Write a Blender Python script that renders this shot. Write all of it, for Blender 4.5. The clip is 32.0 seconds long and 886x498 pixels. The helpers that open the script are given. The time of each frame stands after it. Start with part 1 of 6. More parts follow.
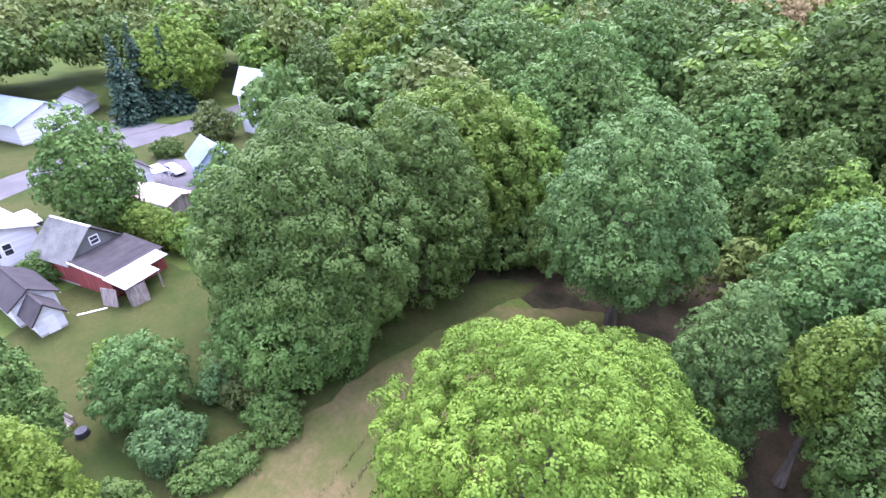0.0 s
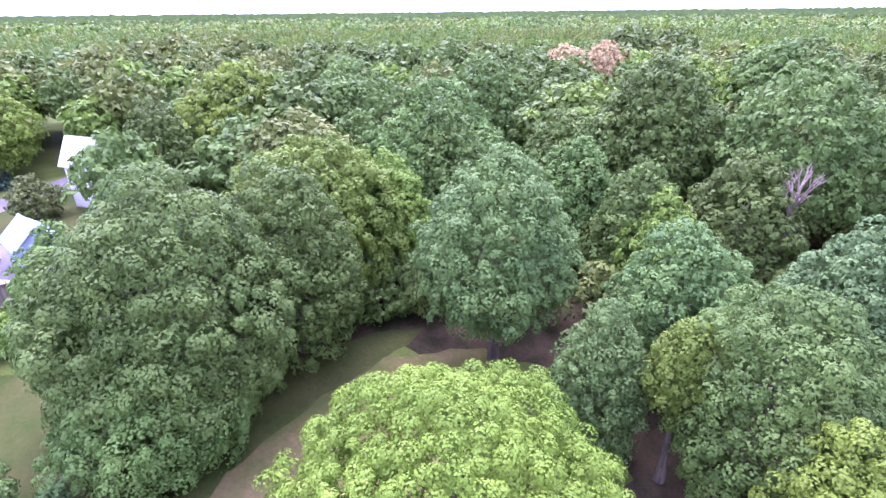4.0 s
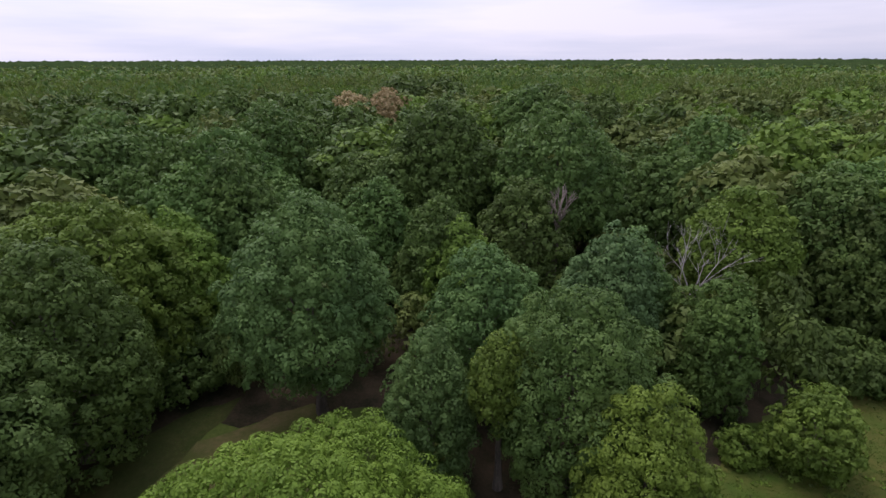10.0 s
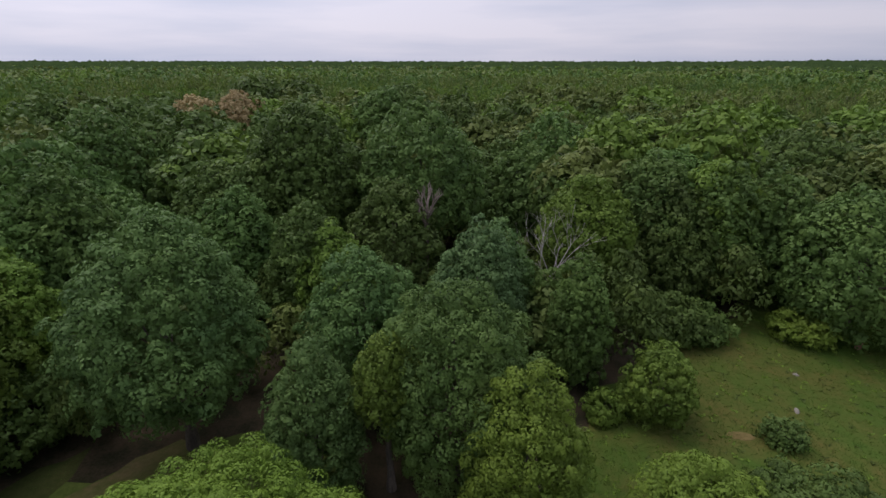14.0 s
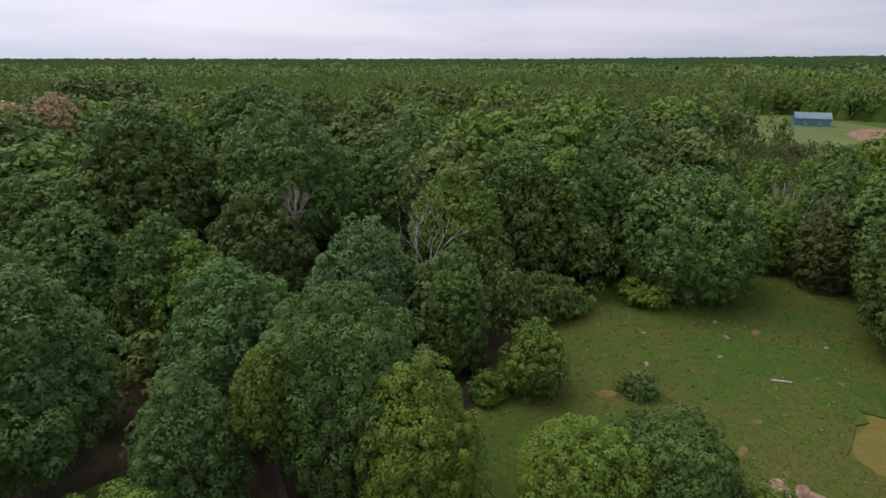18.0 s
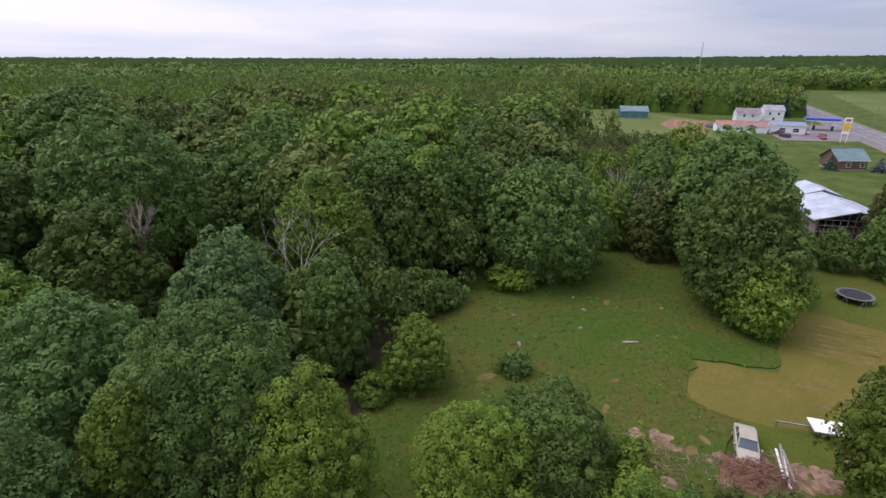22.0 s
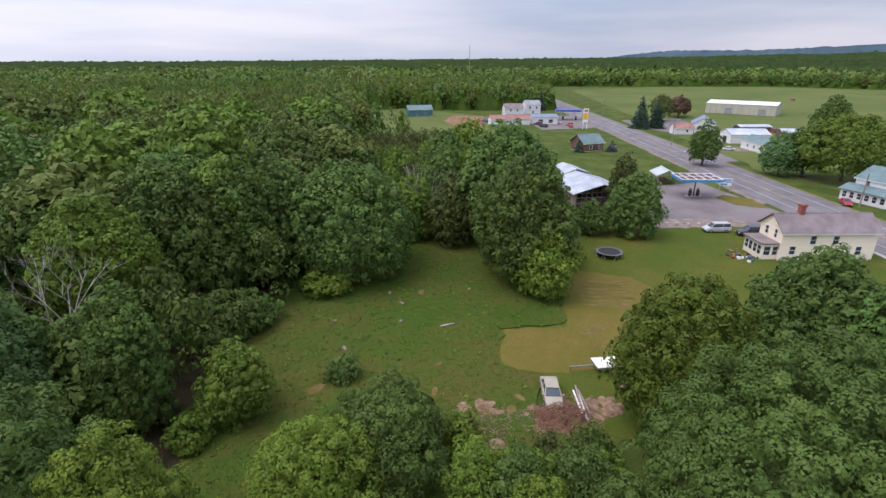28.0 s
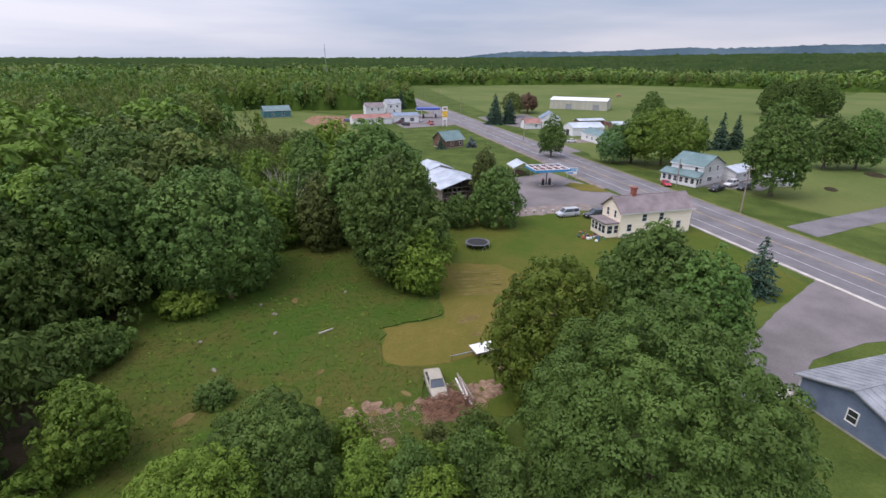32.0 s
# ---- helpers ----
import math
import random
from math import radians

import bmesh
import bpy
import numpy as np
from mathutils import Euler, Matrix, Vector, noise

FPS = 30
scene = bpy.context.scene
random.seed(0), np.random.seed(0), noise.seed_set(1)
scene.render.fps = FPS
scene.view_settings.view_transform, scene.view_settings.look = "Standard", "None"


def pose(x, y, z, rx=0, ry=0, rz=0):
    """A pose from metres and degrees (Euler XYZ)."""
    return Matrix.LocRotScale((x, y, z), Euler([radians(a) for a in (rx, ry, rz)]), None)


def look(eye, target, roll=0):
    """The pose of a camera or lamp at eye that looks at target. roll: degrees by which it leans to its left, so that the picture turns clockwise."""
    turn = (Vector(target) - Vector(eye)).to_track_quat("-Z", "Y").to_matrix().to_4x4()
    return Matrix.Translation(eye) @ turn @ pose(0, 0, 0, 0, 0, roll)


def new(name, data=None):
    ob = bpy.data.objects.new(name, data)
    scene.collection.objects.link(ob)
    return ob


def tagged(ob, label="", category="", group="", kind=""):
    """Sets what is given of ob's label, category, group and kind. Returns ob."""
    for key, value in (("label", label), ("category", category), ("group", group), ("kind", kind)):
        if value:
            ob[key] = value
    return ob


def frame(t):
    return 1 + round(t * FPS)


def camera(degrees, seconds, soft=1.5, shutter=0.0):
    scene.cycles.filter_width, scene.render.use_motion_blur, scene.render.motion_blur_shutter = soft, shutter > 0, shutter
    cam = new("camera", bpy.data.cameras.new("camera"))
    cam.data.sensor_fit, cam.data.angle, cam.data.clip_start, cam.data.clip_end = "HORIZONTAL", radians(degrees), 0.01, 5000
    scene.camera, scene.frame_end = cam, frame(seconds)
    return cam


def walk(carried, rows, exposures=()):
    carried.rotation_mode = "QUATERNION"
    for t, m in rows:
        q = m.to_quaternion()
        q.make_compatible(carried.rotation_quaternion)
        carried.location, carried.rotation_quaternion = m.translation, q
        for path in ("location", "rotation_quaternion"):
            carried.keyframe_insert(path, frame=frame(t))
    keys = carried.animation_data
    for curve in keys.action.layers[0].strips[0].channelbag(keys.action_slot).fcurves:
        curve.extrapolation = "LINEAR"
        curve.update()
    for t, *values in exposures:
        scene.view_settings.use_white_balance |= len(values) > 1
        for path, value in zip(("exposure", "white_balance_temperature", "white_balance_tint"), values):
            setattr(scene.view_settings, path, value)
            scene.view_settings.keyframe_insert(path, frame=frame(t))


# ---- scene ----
# The camera hovers in one place and turns: seconds, heading, pitch below level, roll (degrees).
EYE = (0.0, 0.0, 30.0)
cam = camera(83.0, 32.0)
PATH = [
    (0, -61.07, 30.83, -1.22),
    (0.5, -58.92, 29.73, -1.04),
    (1, -56.81, 28.71, -0.97),
    (1.5, -54.75, 27.71, -0.90),
    (2, -52.71, 26.65, -0.77),
    (2.5, -50.71, 25.78, -0.67),
    (3, -48.78, 25.31, -0.61),
    (3.5, -46.87, 25.13, -0.57),
    (5.5, -39.33, 24.95, -0.60),
    (6, -37.36, 23.72, -0.50),
    (6.5, -35.42, 22.41, -0.43),
    (7, -33.48, 21.42, -0.40),
    (7.5, -31.54, 20.89, -0.36),
    (8, -29.62, 20.72, -0.33),
    (8.5, -27.68, 20.66, -0.28),
    (9, -25.72, 20.66, -0.19),
    (9.5, -23.76, 20.62, -0.15),
    (10, -21.79, 20.59, -0.17),
    (10.5, -19.82, 20.56, -0.17),
    (11, -17.81, 20.52, -0.13),
    (11.5, -15.79, 20.49, -0.09),
    (12, -13.83, 20.46, -0.01),
    (12.5, -11.91, 20.45, 0.08),
    (13, -10.02, 20.45, 0.11),
    (13.5, -8.15, 20.45, 0.09),
    (14, -6.28, 20.48, 0.03),
    (14.5, -4.38, 20.52, -0.05),
    (16.5, 3.16, 20.63, -0.03),
    (17, 5.07, 20.65, -0.01),
    (17.5, 6.97, 20.69, -0.01),
    (18, 8.87, 20.73, -0.00),
    (18.5, 10.80, 20.76, 0.01),
    (19, 12.77, 20.79, 0.04),
    (19.5, 14.72, 20.80, 0.06),
    (20, 16.65, 20.82, 0.09),
    (20.5, 18.58, 20.81, 0.15),
    (21, 20.51, 20.80, 0.19),
    (21.5, 22.43, 20.77, 0.20),
    (22, 24.34, 20.75, 0.18),
    (22.5, 26.24, 20.73, 0.15),
    (23, 28.14, 20.70, 0.12),
    (23.5, 30.04, 20.67, 0.10),
    (24, 31.92, 20.63, 0.06),
    (24.5, 33.79, 20.59, 0.01),
    (25, 35.67, 20.56, -0.04),
    (25.5, 37.58, 20.54, -0.06),
    (27.5, 45.21, 20.48, -0.17),
    (28, 47.11, 20.49, -0.03),
    (28.5, 48.97, 20.49, 0.02),
    (29, 50.85, 20.50, 0.08),
    (29.5, 52.76, 20.51, 0.13),
    (30, 54.69, 20.51, 0.16),
    (30.5, 56.63, 20.52, 0.19),
    (31, 58.59, 20.52, 0.26),
    (31.5, 60.55, 20.52, 0.34),
    (32, 62.49, 20.54, 0.37),
]


def heading(h, p, r):
    return pose(*EYE) @ pose(0, 0, 0, 0, 0, -h) @ pose(0, 0, 0, 90 - p, 0, 0) @ pose(0, 0, 0, 0, 0, r)


# The lens opens and closes as bright sky comes into view.
LIGHT = [
    (0.0, 2.12, 5600, 38), (3.0, 2.40, 5480, 54), (5.5, 2.24, 5430, 70), (6.5, 1.72, 5530, 67), (7.5, 0.95, 5800, 51),
    (8.5, 0.34, 6050, 36), (10.0, 0.03, 6300, 30), (12.0, -0.18, 6400, 27), (14.5, -0.26, 6400, 24), (18.0, -0.05, 6450, 23),
    (22.0, 0.16, 6400, 25), (26.0, 0.24, 6400, 23), (32.0, 0.20, 6370, 21),
]
walk(cam, [(t, heading(h, p, r)) for t, h, p, r in PATH], LIGHT)

# ---------------------------------------------------------------- light
world = bpy.data.worlds.new("sky")
scene.world = world
world.use_nodes = True
wn, wl = world.node_tree.nodes, world.node_tree.links
wn.clear()
SUN_TURN, SUN_HEIGHT = -60.0, 62.0
sky = wn.new("ShaderNodeTexSky")
sky.sky_type, sky.sun_disc = "NISHITA", False
sky.sun_elevation, sky.sun_rotation = radians(SUN_HEIGHT), radians(SUN_TURN)
sky.air_density, sky.dust_density, sky.ozone_density = 1.0, 3.0, 1.0
dim = wn.new("ShaderNodeMix")
dim.data_type, dim.blend_type = "RGBA", "MULTIPLY"
dim.inputs[0].default_value = 1.0
dim.inputs[7].default_value = (0.08, 0.08, 0.085, 1)
wl.new(sky.outputs[0], dim.inputs[6])
where = wn.new("ShaderNodeTexCoord")
squash = wn.new("ShaderNodeMapping")
squash.inputs["Scale"].default_value = (1.0, 1.0, 9.0)
wl.new(where.outputs["Generated"], squash.inputs[0])
cloud = wn.new("ShaderNodeTexNoise")
cloud.inputs["Scale"].default_value, cloud.inputs["Detail"].default_value = 1.6, 5.0
cloud.inputs["Roughness"].default_value = 0.5
wl.new(squash.outputs[0], cloud.inputs["Vector"])
tone = wn.new("ShaderNodeValToRGB")
tone.color_ramp.elements[0].position, tone.color_ramp.elements[0].color = 0.33, (0.52, 0.635, 0.78, 1)
tone.color_ramp.elements[1].position, tone.color_ramp.elements[1].color = 0.66, (0.88, 0.92, 0.98, 1)
wl.new(cloud.outputs[0], tone.inputs[0])
overcast = wn.new("ShaderNodeMix")
overcast.data_type = "RGBA"
overcast.inputs[0].default_value = 0.72
wl.new(dim.outputs[2], overcast.inputs[6])
wl.new(tone.outputs[0], overcast.inputs[7])
back = wn.new("ShaderNodeBackground")
back.inputs[1].default_value = 1.0
glow = wn.new("ShaderNodeVectorMath")
glow.operation = "DOT_PRODUCT"
glow.inputs[1].default_value = (math.sin(radians(SUN_TURN)), math.cos(radians(SUN_TURN)), 0)
wl.new(where.outputs["Generated"], glow.inputs[0])
veil = wn.new("ShaderNodeMapRange")
veil.inputs["From Min"].default_value, veil.inputs["From Max"].default_value = -0.7, 1.0
veil.inputs["To Min"].default_value, veil.inputs["To Max"].default_value = 0.86, 1.30
wl.new(glow.outputs["Value"], veil.inputs["Value"])
lit = wn.new("ShaderNodeVectorMath")
lit.operation = "SCALE"
wl.new(overcast.outputs[2], lit.inputs[0])
height = wn.new("ShaderNodeSeparateXYZ")
wl.new(where.outputs["Generated"], height.inputs[0])
dome = wn.new("ShaderNodeMapRange")
dome.inputs["From Min"].default_value, dome.inputs["From Max"].default_value = 0.1, 1.0
dome.inputs["To Min"].default_value, dome.inputs["To Max"].default_value = 1.0, 2.1
wl.new(height.outputs["Z"], dome.inputs["Value"])
both = wn.new("ShaderNodeMath")
both.operation = "MULTIPLY"
wl.new(veil.outputs[0], both.inputs[0])
wl.new(dome.outputs[0], both.inputs[1])
wl.new(both.outputs[0], lit.inputs["Scale"])
wl.new(lit.outputs[0], back.inputs[0])
wl.new(back.outputs[0], wn.new("ShaderNodeOutputWorld").inputs[0])

sun = new("sun", bpy.data.lights.new("sun", "SUN"))
sun.data.energy, sun.data.angle, sun.data.color = 1.5, radians(40), (1.0, 0.95, 0.88)
sun.matrix_world = look(
    (200 * math.sin(radians(SUN_TURN)), 200 * math.cos(radians(SUN_TURN)), 200 * math.tan(radians(SUN_HEIGHT))), (0, 0, 0)
)

# ---------------------------------------------------------------- materials
def material(name, rough=0.8, metal=0.0):
    mat = bpy.data.materials.new(name)
    mat.use_nodes = True
    nodes, links = mat.node_tree.nodes, mat.node_tree.links
    shader = nodes["Principled BSDF"]
    shader.inputs["Roughness"].default_value = rough
    shader.inputs["Metallic"].default_value = metal
    if rough > 0.93:
        shader.inputs["Specular IOR Level"].default_value = 0.08
    return mat, nodes, links, shader


def ramp(nodes, stops):
    node = nodes.new("ShaderNodeValToRGB")
    e = node.color_ramp.elements
    while len(e) < len(stops):
        e.new(0.5)
    for el, (p, c) in zip(e, stops):
        el.position, el.color = p, (*c, 1)
    return node


def noise_node(nodes, links, scale, detail=4.0, rough=0.6, stretch=None):
    n = nodes.new("ShaderNodeTexNoise")
    n.inputs["Scale"].default_value, n.inputs["Detail"].default_value = scale, detail
    n.inputs["Roughness"].default_value = rough
    geo = nodes.new("ShaderNodeNewGeometry")
    vec = geo.outputs["Position"]
    if stretch:
        m = nodes.new("ShaderNodeMapping")
        m.inputs["Scale"].default_value = stretch
        links.new(vec, m.inputs[0])
        vec = m.outputs[0]
    links.new(vec, n.inputs["Vector"])
    return n


def blend(nodes, links, fac, a, b, mode="MIX"):
    n = nodes.new("ShaderNodeMix")
    n.data_type, n.blend_type = "RGBA", mode
    for slot, v in ((0, fac), (6, a), (7, b)):
        if isinstance(v, (int, float)):
            n.inputs[slot].default_value = v
        elif isinstance(v, tuple):
            n.inputs[slot].default_value = (*v, 1)
        else:
            links.new(v, n.inputs[slot])
    return n.outputs[2]


def surface(name, dark, light, scale=2.0, fine=25.0, rough=0.8, metal=0.0, bump=0.2, stretch=None, spread=(0.35, 0.65), depth=0.02):
    """Two scales of mottling between two colours, with fine relief."""
    mat, nodes, links, shader = material(name, rough, metal)
    big = noise_node(nodes, links, scale, 5, 0.6, stretch)
    small = noise_node(nodes, links, fine, 3, 0.7, stretch)
    mixed = nodes.new("ShaderNodeMath")
    mixed.operation = "MULTIPLY_ADD"
    links.new(small.outputs[0], mixed.inputs[0])
    mixed.inputs[1].default_value = 0.5
    half = nodes.new("ShaderNodeMath")
    half.operation = "MULTIPLY_ADD"
    links.new(big.outputs[0], half.inputs[0])
    half.inputs[1].default_value, half.inputs[2].default_value = 1.0, -0.25
    links.new(half.outputs[0], mixed.inputs[2])
    tint = ramp(nodes, [(spread[0], dark), (spread[1], light)])
    links.new(mixed.outputs[0], tint.inputs[0])
    links.new(tint.outputs[0], shader.inputs["Base Color"])
    if bump:
        b = nodes.new("ShaderNodeBump")
        b.inputs["Strength"].default_value, b.inputs["Distance"].default_value = bump, depth
        links.new(small.outputs[0], b.inputs["Height"])
        links.new(b.outputs[0], shader.inputs["Normal"])
    return mat


def foliage(name, dark, mid, light, patch=0.25, glow=0.24, gloss=0.12):
    """Leaves: each leaf its own tint, broad drifts of tint over the crown, a little light through the blade."""
    mat, nodes, links, shader = material(name, 0.55)
    shader.inputs["Specular IOR Level"].default_value = gloss
    geo = nodes.new("ShaderNodeNewGeometry")
    big = noise_node(nodes, links, patch, 3, 0.6)
    add = nodes.new("ShaderNodeMath")
    add.operation = "MULTIPLY_ADD"
    links.new(geo.outputs["Random Per Island"], add.inputs[0])
    add.inputs[1].default_value = 0.09
    links.new(big.outputs[0], add.inputs[2])
    tint = ramp(nodes, [(0.32, dark), (0.64, mid), (0.92, light)])
    links.new(add.outputs[0], tint.inputs[0])
    info = nodes.new("ShaderNodeObjectInfo")
    hue = nodes.new("ShaderNodeHueSaturation")
    for slot, lo, hi in (("Hue", 0.494, 0.510), ("Value", 0.84, 1.12)):
        span = nodes.new("ShaderNodeMapRange")
        span.inputs["To Min"].default_value, span.inputs["To Max"].default_value = lo, hi
        links.new(info.outputs["Random"], span.inputs["Value"])
        links.new(span.outputs[0], hue.inputs[slot])
    links.new(tint.outputs[0], hue.inputs["Color"])
    links.new(hue.outputs[0], shader.inputs["Base Color"])
    thin = nodes.new("ShaderNodeBsdfTranslucent")
    links.new(hue.outputs[0], thin.inputs[0])
    mix = nodes.new("ShaderNodeMixShader")
    mix.inputs[0].default_value = glow
    links.new(shader.outputs[0], mix.inputs[1])
    links.new(thin.outputs[0], mix.inputs[2])
    links.new(mix.outputs[0], nodes["Material Output"].inputs[0])
    return mat


LEAF = {
    "maple": foliage("leaf_maple", (0.057, 0.108, 0.024), (0.108, 0.180, 0.041), (0.173, 0.259, 0.060)),
    "dark": foliage("leaf_dark", (0.054, 0.087, 0.019), (0.090, 0.145, 0.031), (0.143, 0.203, 0.045)),
    "moss": foliage("leaf_moss", (0.058, 0.086, 0.012), (0.104, 0.146, 0.020), (0.160, 0.205, 0.032)),
    "blue": foliage("leaf_blue_green", (0.058, 0.112, 0.030), (0.109, 0.185, 0.048), (0.165, 0.250, 0.069)),
    "pale": foliage("leaf_pale", (0.064, 0.123, 0.040), (0.112, 0.193, 0.062), (0.163, 0.257, 0.087)),
    "olive": foliage("leaf_olive", (0.075, 0.128, 0.019), (0.137, 0.213, 0.032), (0.205, 0.298, 0.047)),
    "lime": foliage("leaf_lime", (0.083, 0.140, 0.016), (0.144, 0.222, 0.027), (0.213, 0.295, 0.043)),
    "lime2": foliage("leaf_yellow_green", (0.092, 0.147, 0.019), (0.156, 0.234, 0.032), (0.236, 0.320, 0.047)),
    "brush": foliage("leaf_brush", (0.064, 0.086, 0.024), (0.102, 0.128, 0.034), (0.142, 0.165, 0.046)),
    "rust": foliage("leaf_rust", (0.300, 0.232, 0.100), (0.410, 0.325, 0.150), (0.500, 0.405, 0.205)),
    "needle": foliage("needle_spruce", (0.029, 0.059, 0.037), (0.054, 0.098, 0.059), (0.090, 0.139, 0.090), glow=0.1),
    "bluespruce": foliage("needle_blue", (0.047, 0.073, 0.073), (0.086, 0.118, 0.118), (0.131, 0.172, 0.172), glow=0.1),
    "dry": foliage("dry_blades", (0.047, 0.062, 0.009), (0.085, 0.086, 0.016), (0.124, 0.117, 0.026), patch=0.2),
    "horizon": foliage("leaf_horizon", (0.028, 0.056, 0.019), (0.050, 0.082, 0.027), (0.086, 0.114, 0.040), patch=0.009, gloss=0.0),
    "copper": foliage("leaf_copper", (0.085, 0.052, 0.032), (0.145, 0.092, 0.058), (0.205, 0.140, 0.090)),
    "canopy": foliage("leaf_canopy", (0.023, 0.047, 0.009), (0.057, 0.092, 0.017), (0.107, 0.139, 0.030), patch=0.1, gloss=0.0),
    "wood": foliage("leaf_woods", (0.072, 0.109, 0.026), (0.141, 0.179, 0.042), (0.228, 0.260, 0.065), patch=0.09),
    "grass": foliage("grass_blades", (0.044, 0.094, 0.010), (0.076, 0.130, 0.015), (0.118, 0.124, 0.024), patch=0.10, glow=0.5),
    "straw": foliage("dry_straw", (0.180, 0.153, 0.081), (0.270, 0.225, 0.126), (0.360, 0.306, 0.180), patch=0.5),
}
BARK = surface("bark", (0.05, 0.04, 0.03), (0.16, 0.13, 0.10), 1.5, 14, 0.9, bump=0.6, stretch=(1, 1, 0.25))
BARK_GREY = surface("bark_bleached", (0.26, 0.23, 0.20), (0.46, 0.42, 0.38), 1.5, 14, 0.9, bump=0.5, stretch=(1, 1, 0.25))


def turf(name, rank, green, dry, broad=0.06, drift=0.5, clump=2.2, depth=0.12):
    """Grass seen from above: broad drifts of green and dry growth, mottled by clumps, with a rough pile."""
    mat, nodes, links, shader = material(name, 0.95)
    big, mid, small = noise_node(nodes, links, broad, 4, 0.65), noise_node(nodes, links, drift, 4, 0.65), noise_node(nodes, links, clump, 5, 0.75)
    drifts = ramp(nodes, [(0.40, green), (0.62, dry)])
    mixed = nodes.new("ShaderNodeMath")
    mixed.operation = "MULTIPLY_ADD"
    mixed.inputs[1].default_value = 0.45
    shift = nodes.new("ShaderNodeMath")
    shift.operation = "MULTIPLY_ADD"
    shift.inputs[1].default_value, shift.inputs[2].default_value = 0.85, -0.15
    links.new(big.outputs[0], shift.inputs[0])
    links.new(mid.outputs[0], mixed.inputs[0])
    links.new(shift.outputs[0], mixed.inputs[2])
    links.new(mixed.outputs[0], drifts.inputs[0])
    spots = ramp(nodes, [(0.30, (0.35, 0.35, 0.35)), (0.66, (1, 1, 1))])
    links.new(small.outputs[0], spots.inputs[0])
    links.new(blend(nodes, links, spots.outputs[0], rank, drifts.outputs[0]), shader.inputs["Base Color"])
    b = nodes.new("ShaderNodeBump")
    b.inputs["Strength"].default_value, b.inputs["Distance"].default_value = 0.35, depth
    links.new(small.outputs[0], b.inputs["Height"])
    links.new(b.outputs[0], shader.inputs["Normal"])
    return mat


BARK_TAN = surface("bark_tan", (0.150, 0.112, 0.090), (0.270, 0.217, 0.180), 1.5, 14, 0.9, bump=0.5, stretch=(1, 1, 0.25))
GRASS = surface("grass_ground", (0.039, 0.063, 0.012), (0.084, 0.111, 0.024), 0.12, 3.0, 0.95, bump=0.5, depth=0.1)
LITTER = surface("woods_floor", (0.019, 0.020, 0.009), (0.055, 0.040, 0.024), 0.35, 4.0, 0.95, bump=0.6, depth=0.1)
MEADOW = turf("meadow_ground", (0.032, 0.065, 0.009), (0.052, 0.095, 0.014), (0.100, 0.088, 0.023), 0.06, 0.35, 1.6, 0.2)
LAWN_DRY = turf("dry_lawn", (0.087, 0.087, 0.015), (0.111, 0.103, 0.021), (0.169, 0.126, 0.037), 0.08, 0.4, 2.5, 0.05)
FIELD = surface("far_field", (0.075, 0.107, 0.027), (0.114, 0.134, 0.040), 0.02, 0.6, 0.95, bump=0.2, depth=0.1)
ASPHALT = surface("asphalt", (0.107, 0.098, 0.102), (0.172, 0.160, 0.164), 0.15, 9.0, 0.9, bump=0.2, depth=0.01)
LOT = surface("worn_asphalt", (0.116, 0.102, 0.099), (0.184, 0.163, 0.160), 0.12, 6.0, 0.92, bump=0.2, depth=0.01)
STREET = surface("worn_street", (0.066, 0.062, 0.062), (0.105, 0.098, 0.098), 0.15, 9.0, 0.92, bump=0.2, depth=0.01)
CONCRETE = surface("concrete", (0.33, 0.30, 0.26), (0.50, 0.46, 0.41), 0.6, 12.0, 0.9)
EARTH = surface("bare_earth", (0.145, 0.081, 0.047), (0.281, 0.178, 0.111), 0.5, 7.0, 0.95, bump=0.6, depth=0.06)
PAINT_YELLOW = surface("road_paint_yellow", (0.42, 0.28, 0.07), (0.58, 0.40, 0.12), 1.0, 10, 0.8)
PAINT_WHITE = surface("road_paint_white", (0.42, 0.41, 0.40), (0.62, 0.61, 0.60), 1.0, 10, 0.8)
# The blue haze of distance is painted into the hills' base colour.
HILL = surface("far_hills_haze_tint", (0.045, 0.075, 0.095), (0.07, 0.105, 0.125), 0.004, 0.03, 0.95, bump=0)
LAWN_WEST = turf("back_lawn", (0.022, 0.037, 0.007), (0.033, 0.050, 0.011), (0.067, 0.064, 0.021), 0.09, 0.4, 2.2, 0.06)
LAWN = turf("mown_lawn", (0.046, 0.076, 0.010), (0.062, 0.092, 0.013), (0.112, 0.106, 0.022), 0.05, 0.3, 2.4, 0.05)
MOWN_PATH = turf("mown_path", (0.050, 0.058, 0.016), (0.066, 0.080, 0.020), (0.140, 0.106, 0.050), 0.12, 0.6, 2.6, 0.06)
CHIPS = surface("wood_chips", (0.120, 0.078, 0.048), (0.340, 0.230, 0.155), 1.6, 14, 0.95, bump=0.8, depth=0.06)
STUBBLE = surface("scalped_grass", (0.109, 0.085, 0.028), (0.180, 0.136, 0.054), 0.6, 7.0, 0.95, bump=0.4, depth=0.04)
LAWN_TRACK = surface("worn_track", (0.120, 0.120, 0.040), (0.208, 0.184, 0.096), 0.5, 5.0, 0.95, bump=0.4, depth=0.05)

# ---------------------------------------------------------------- building blocks
rng = np.random.default_rng(7)


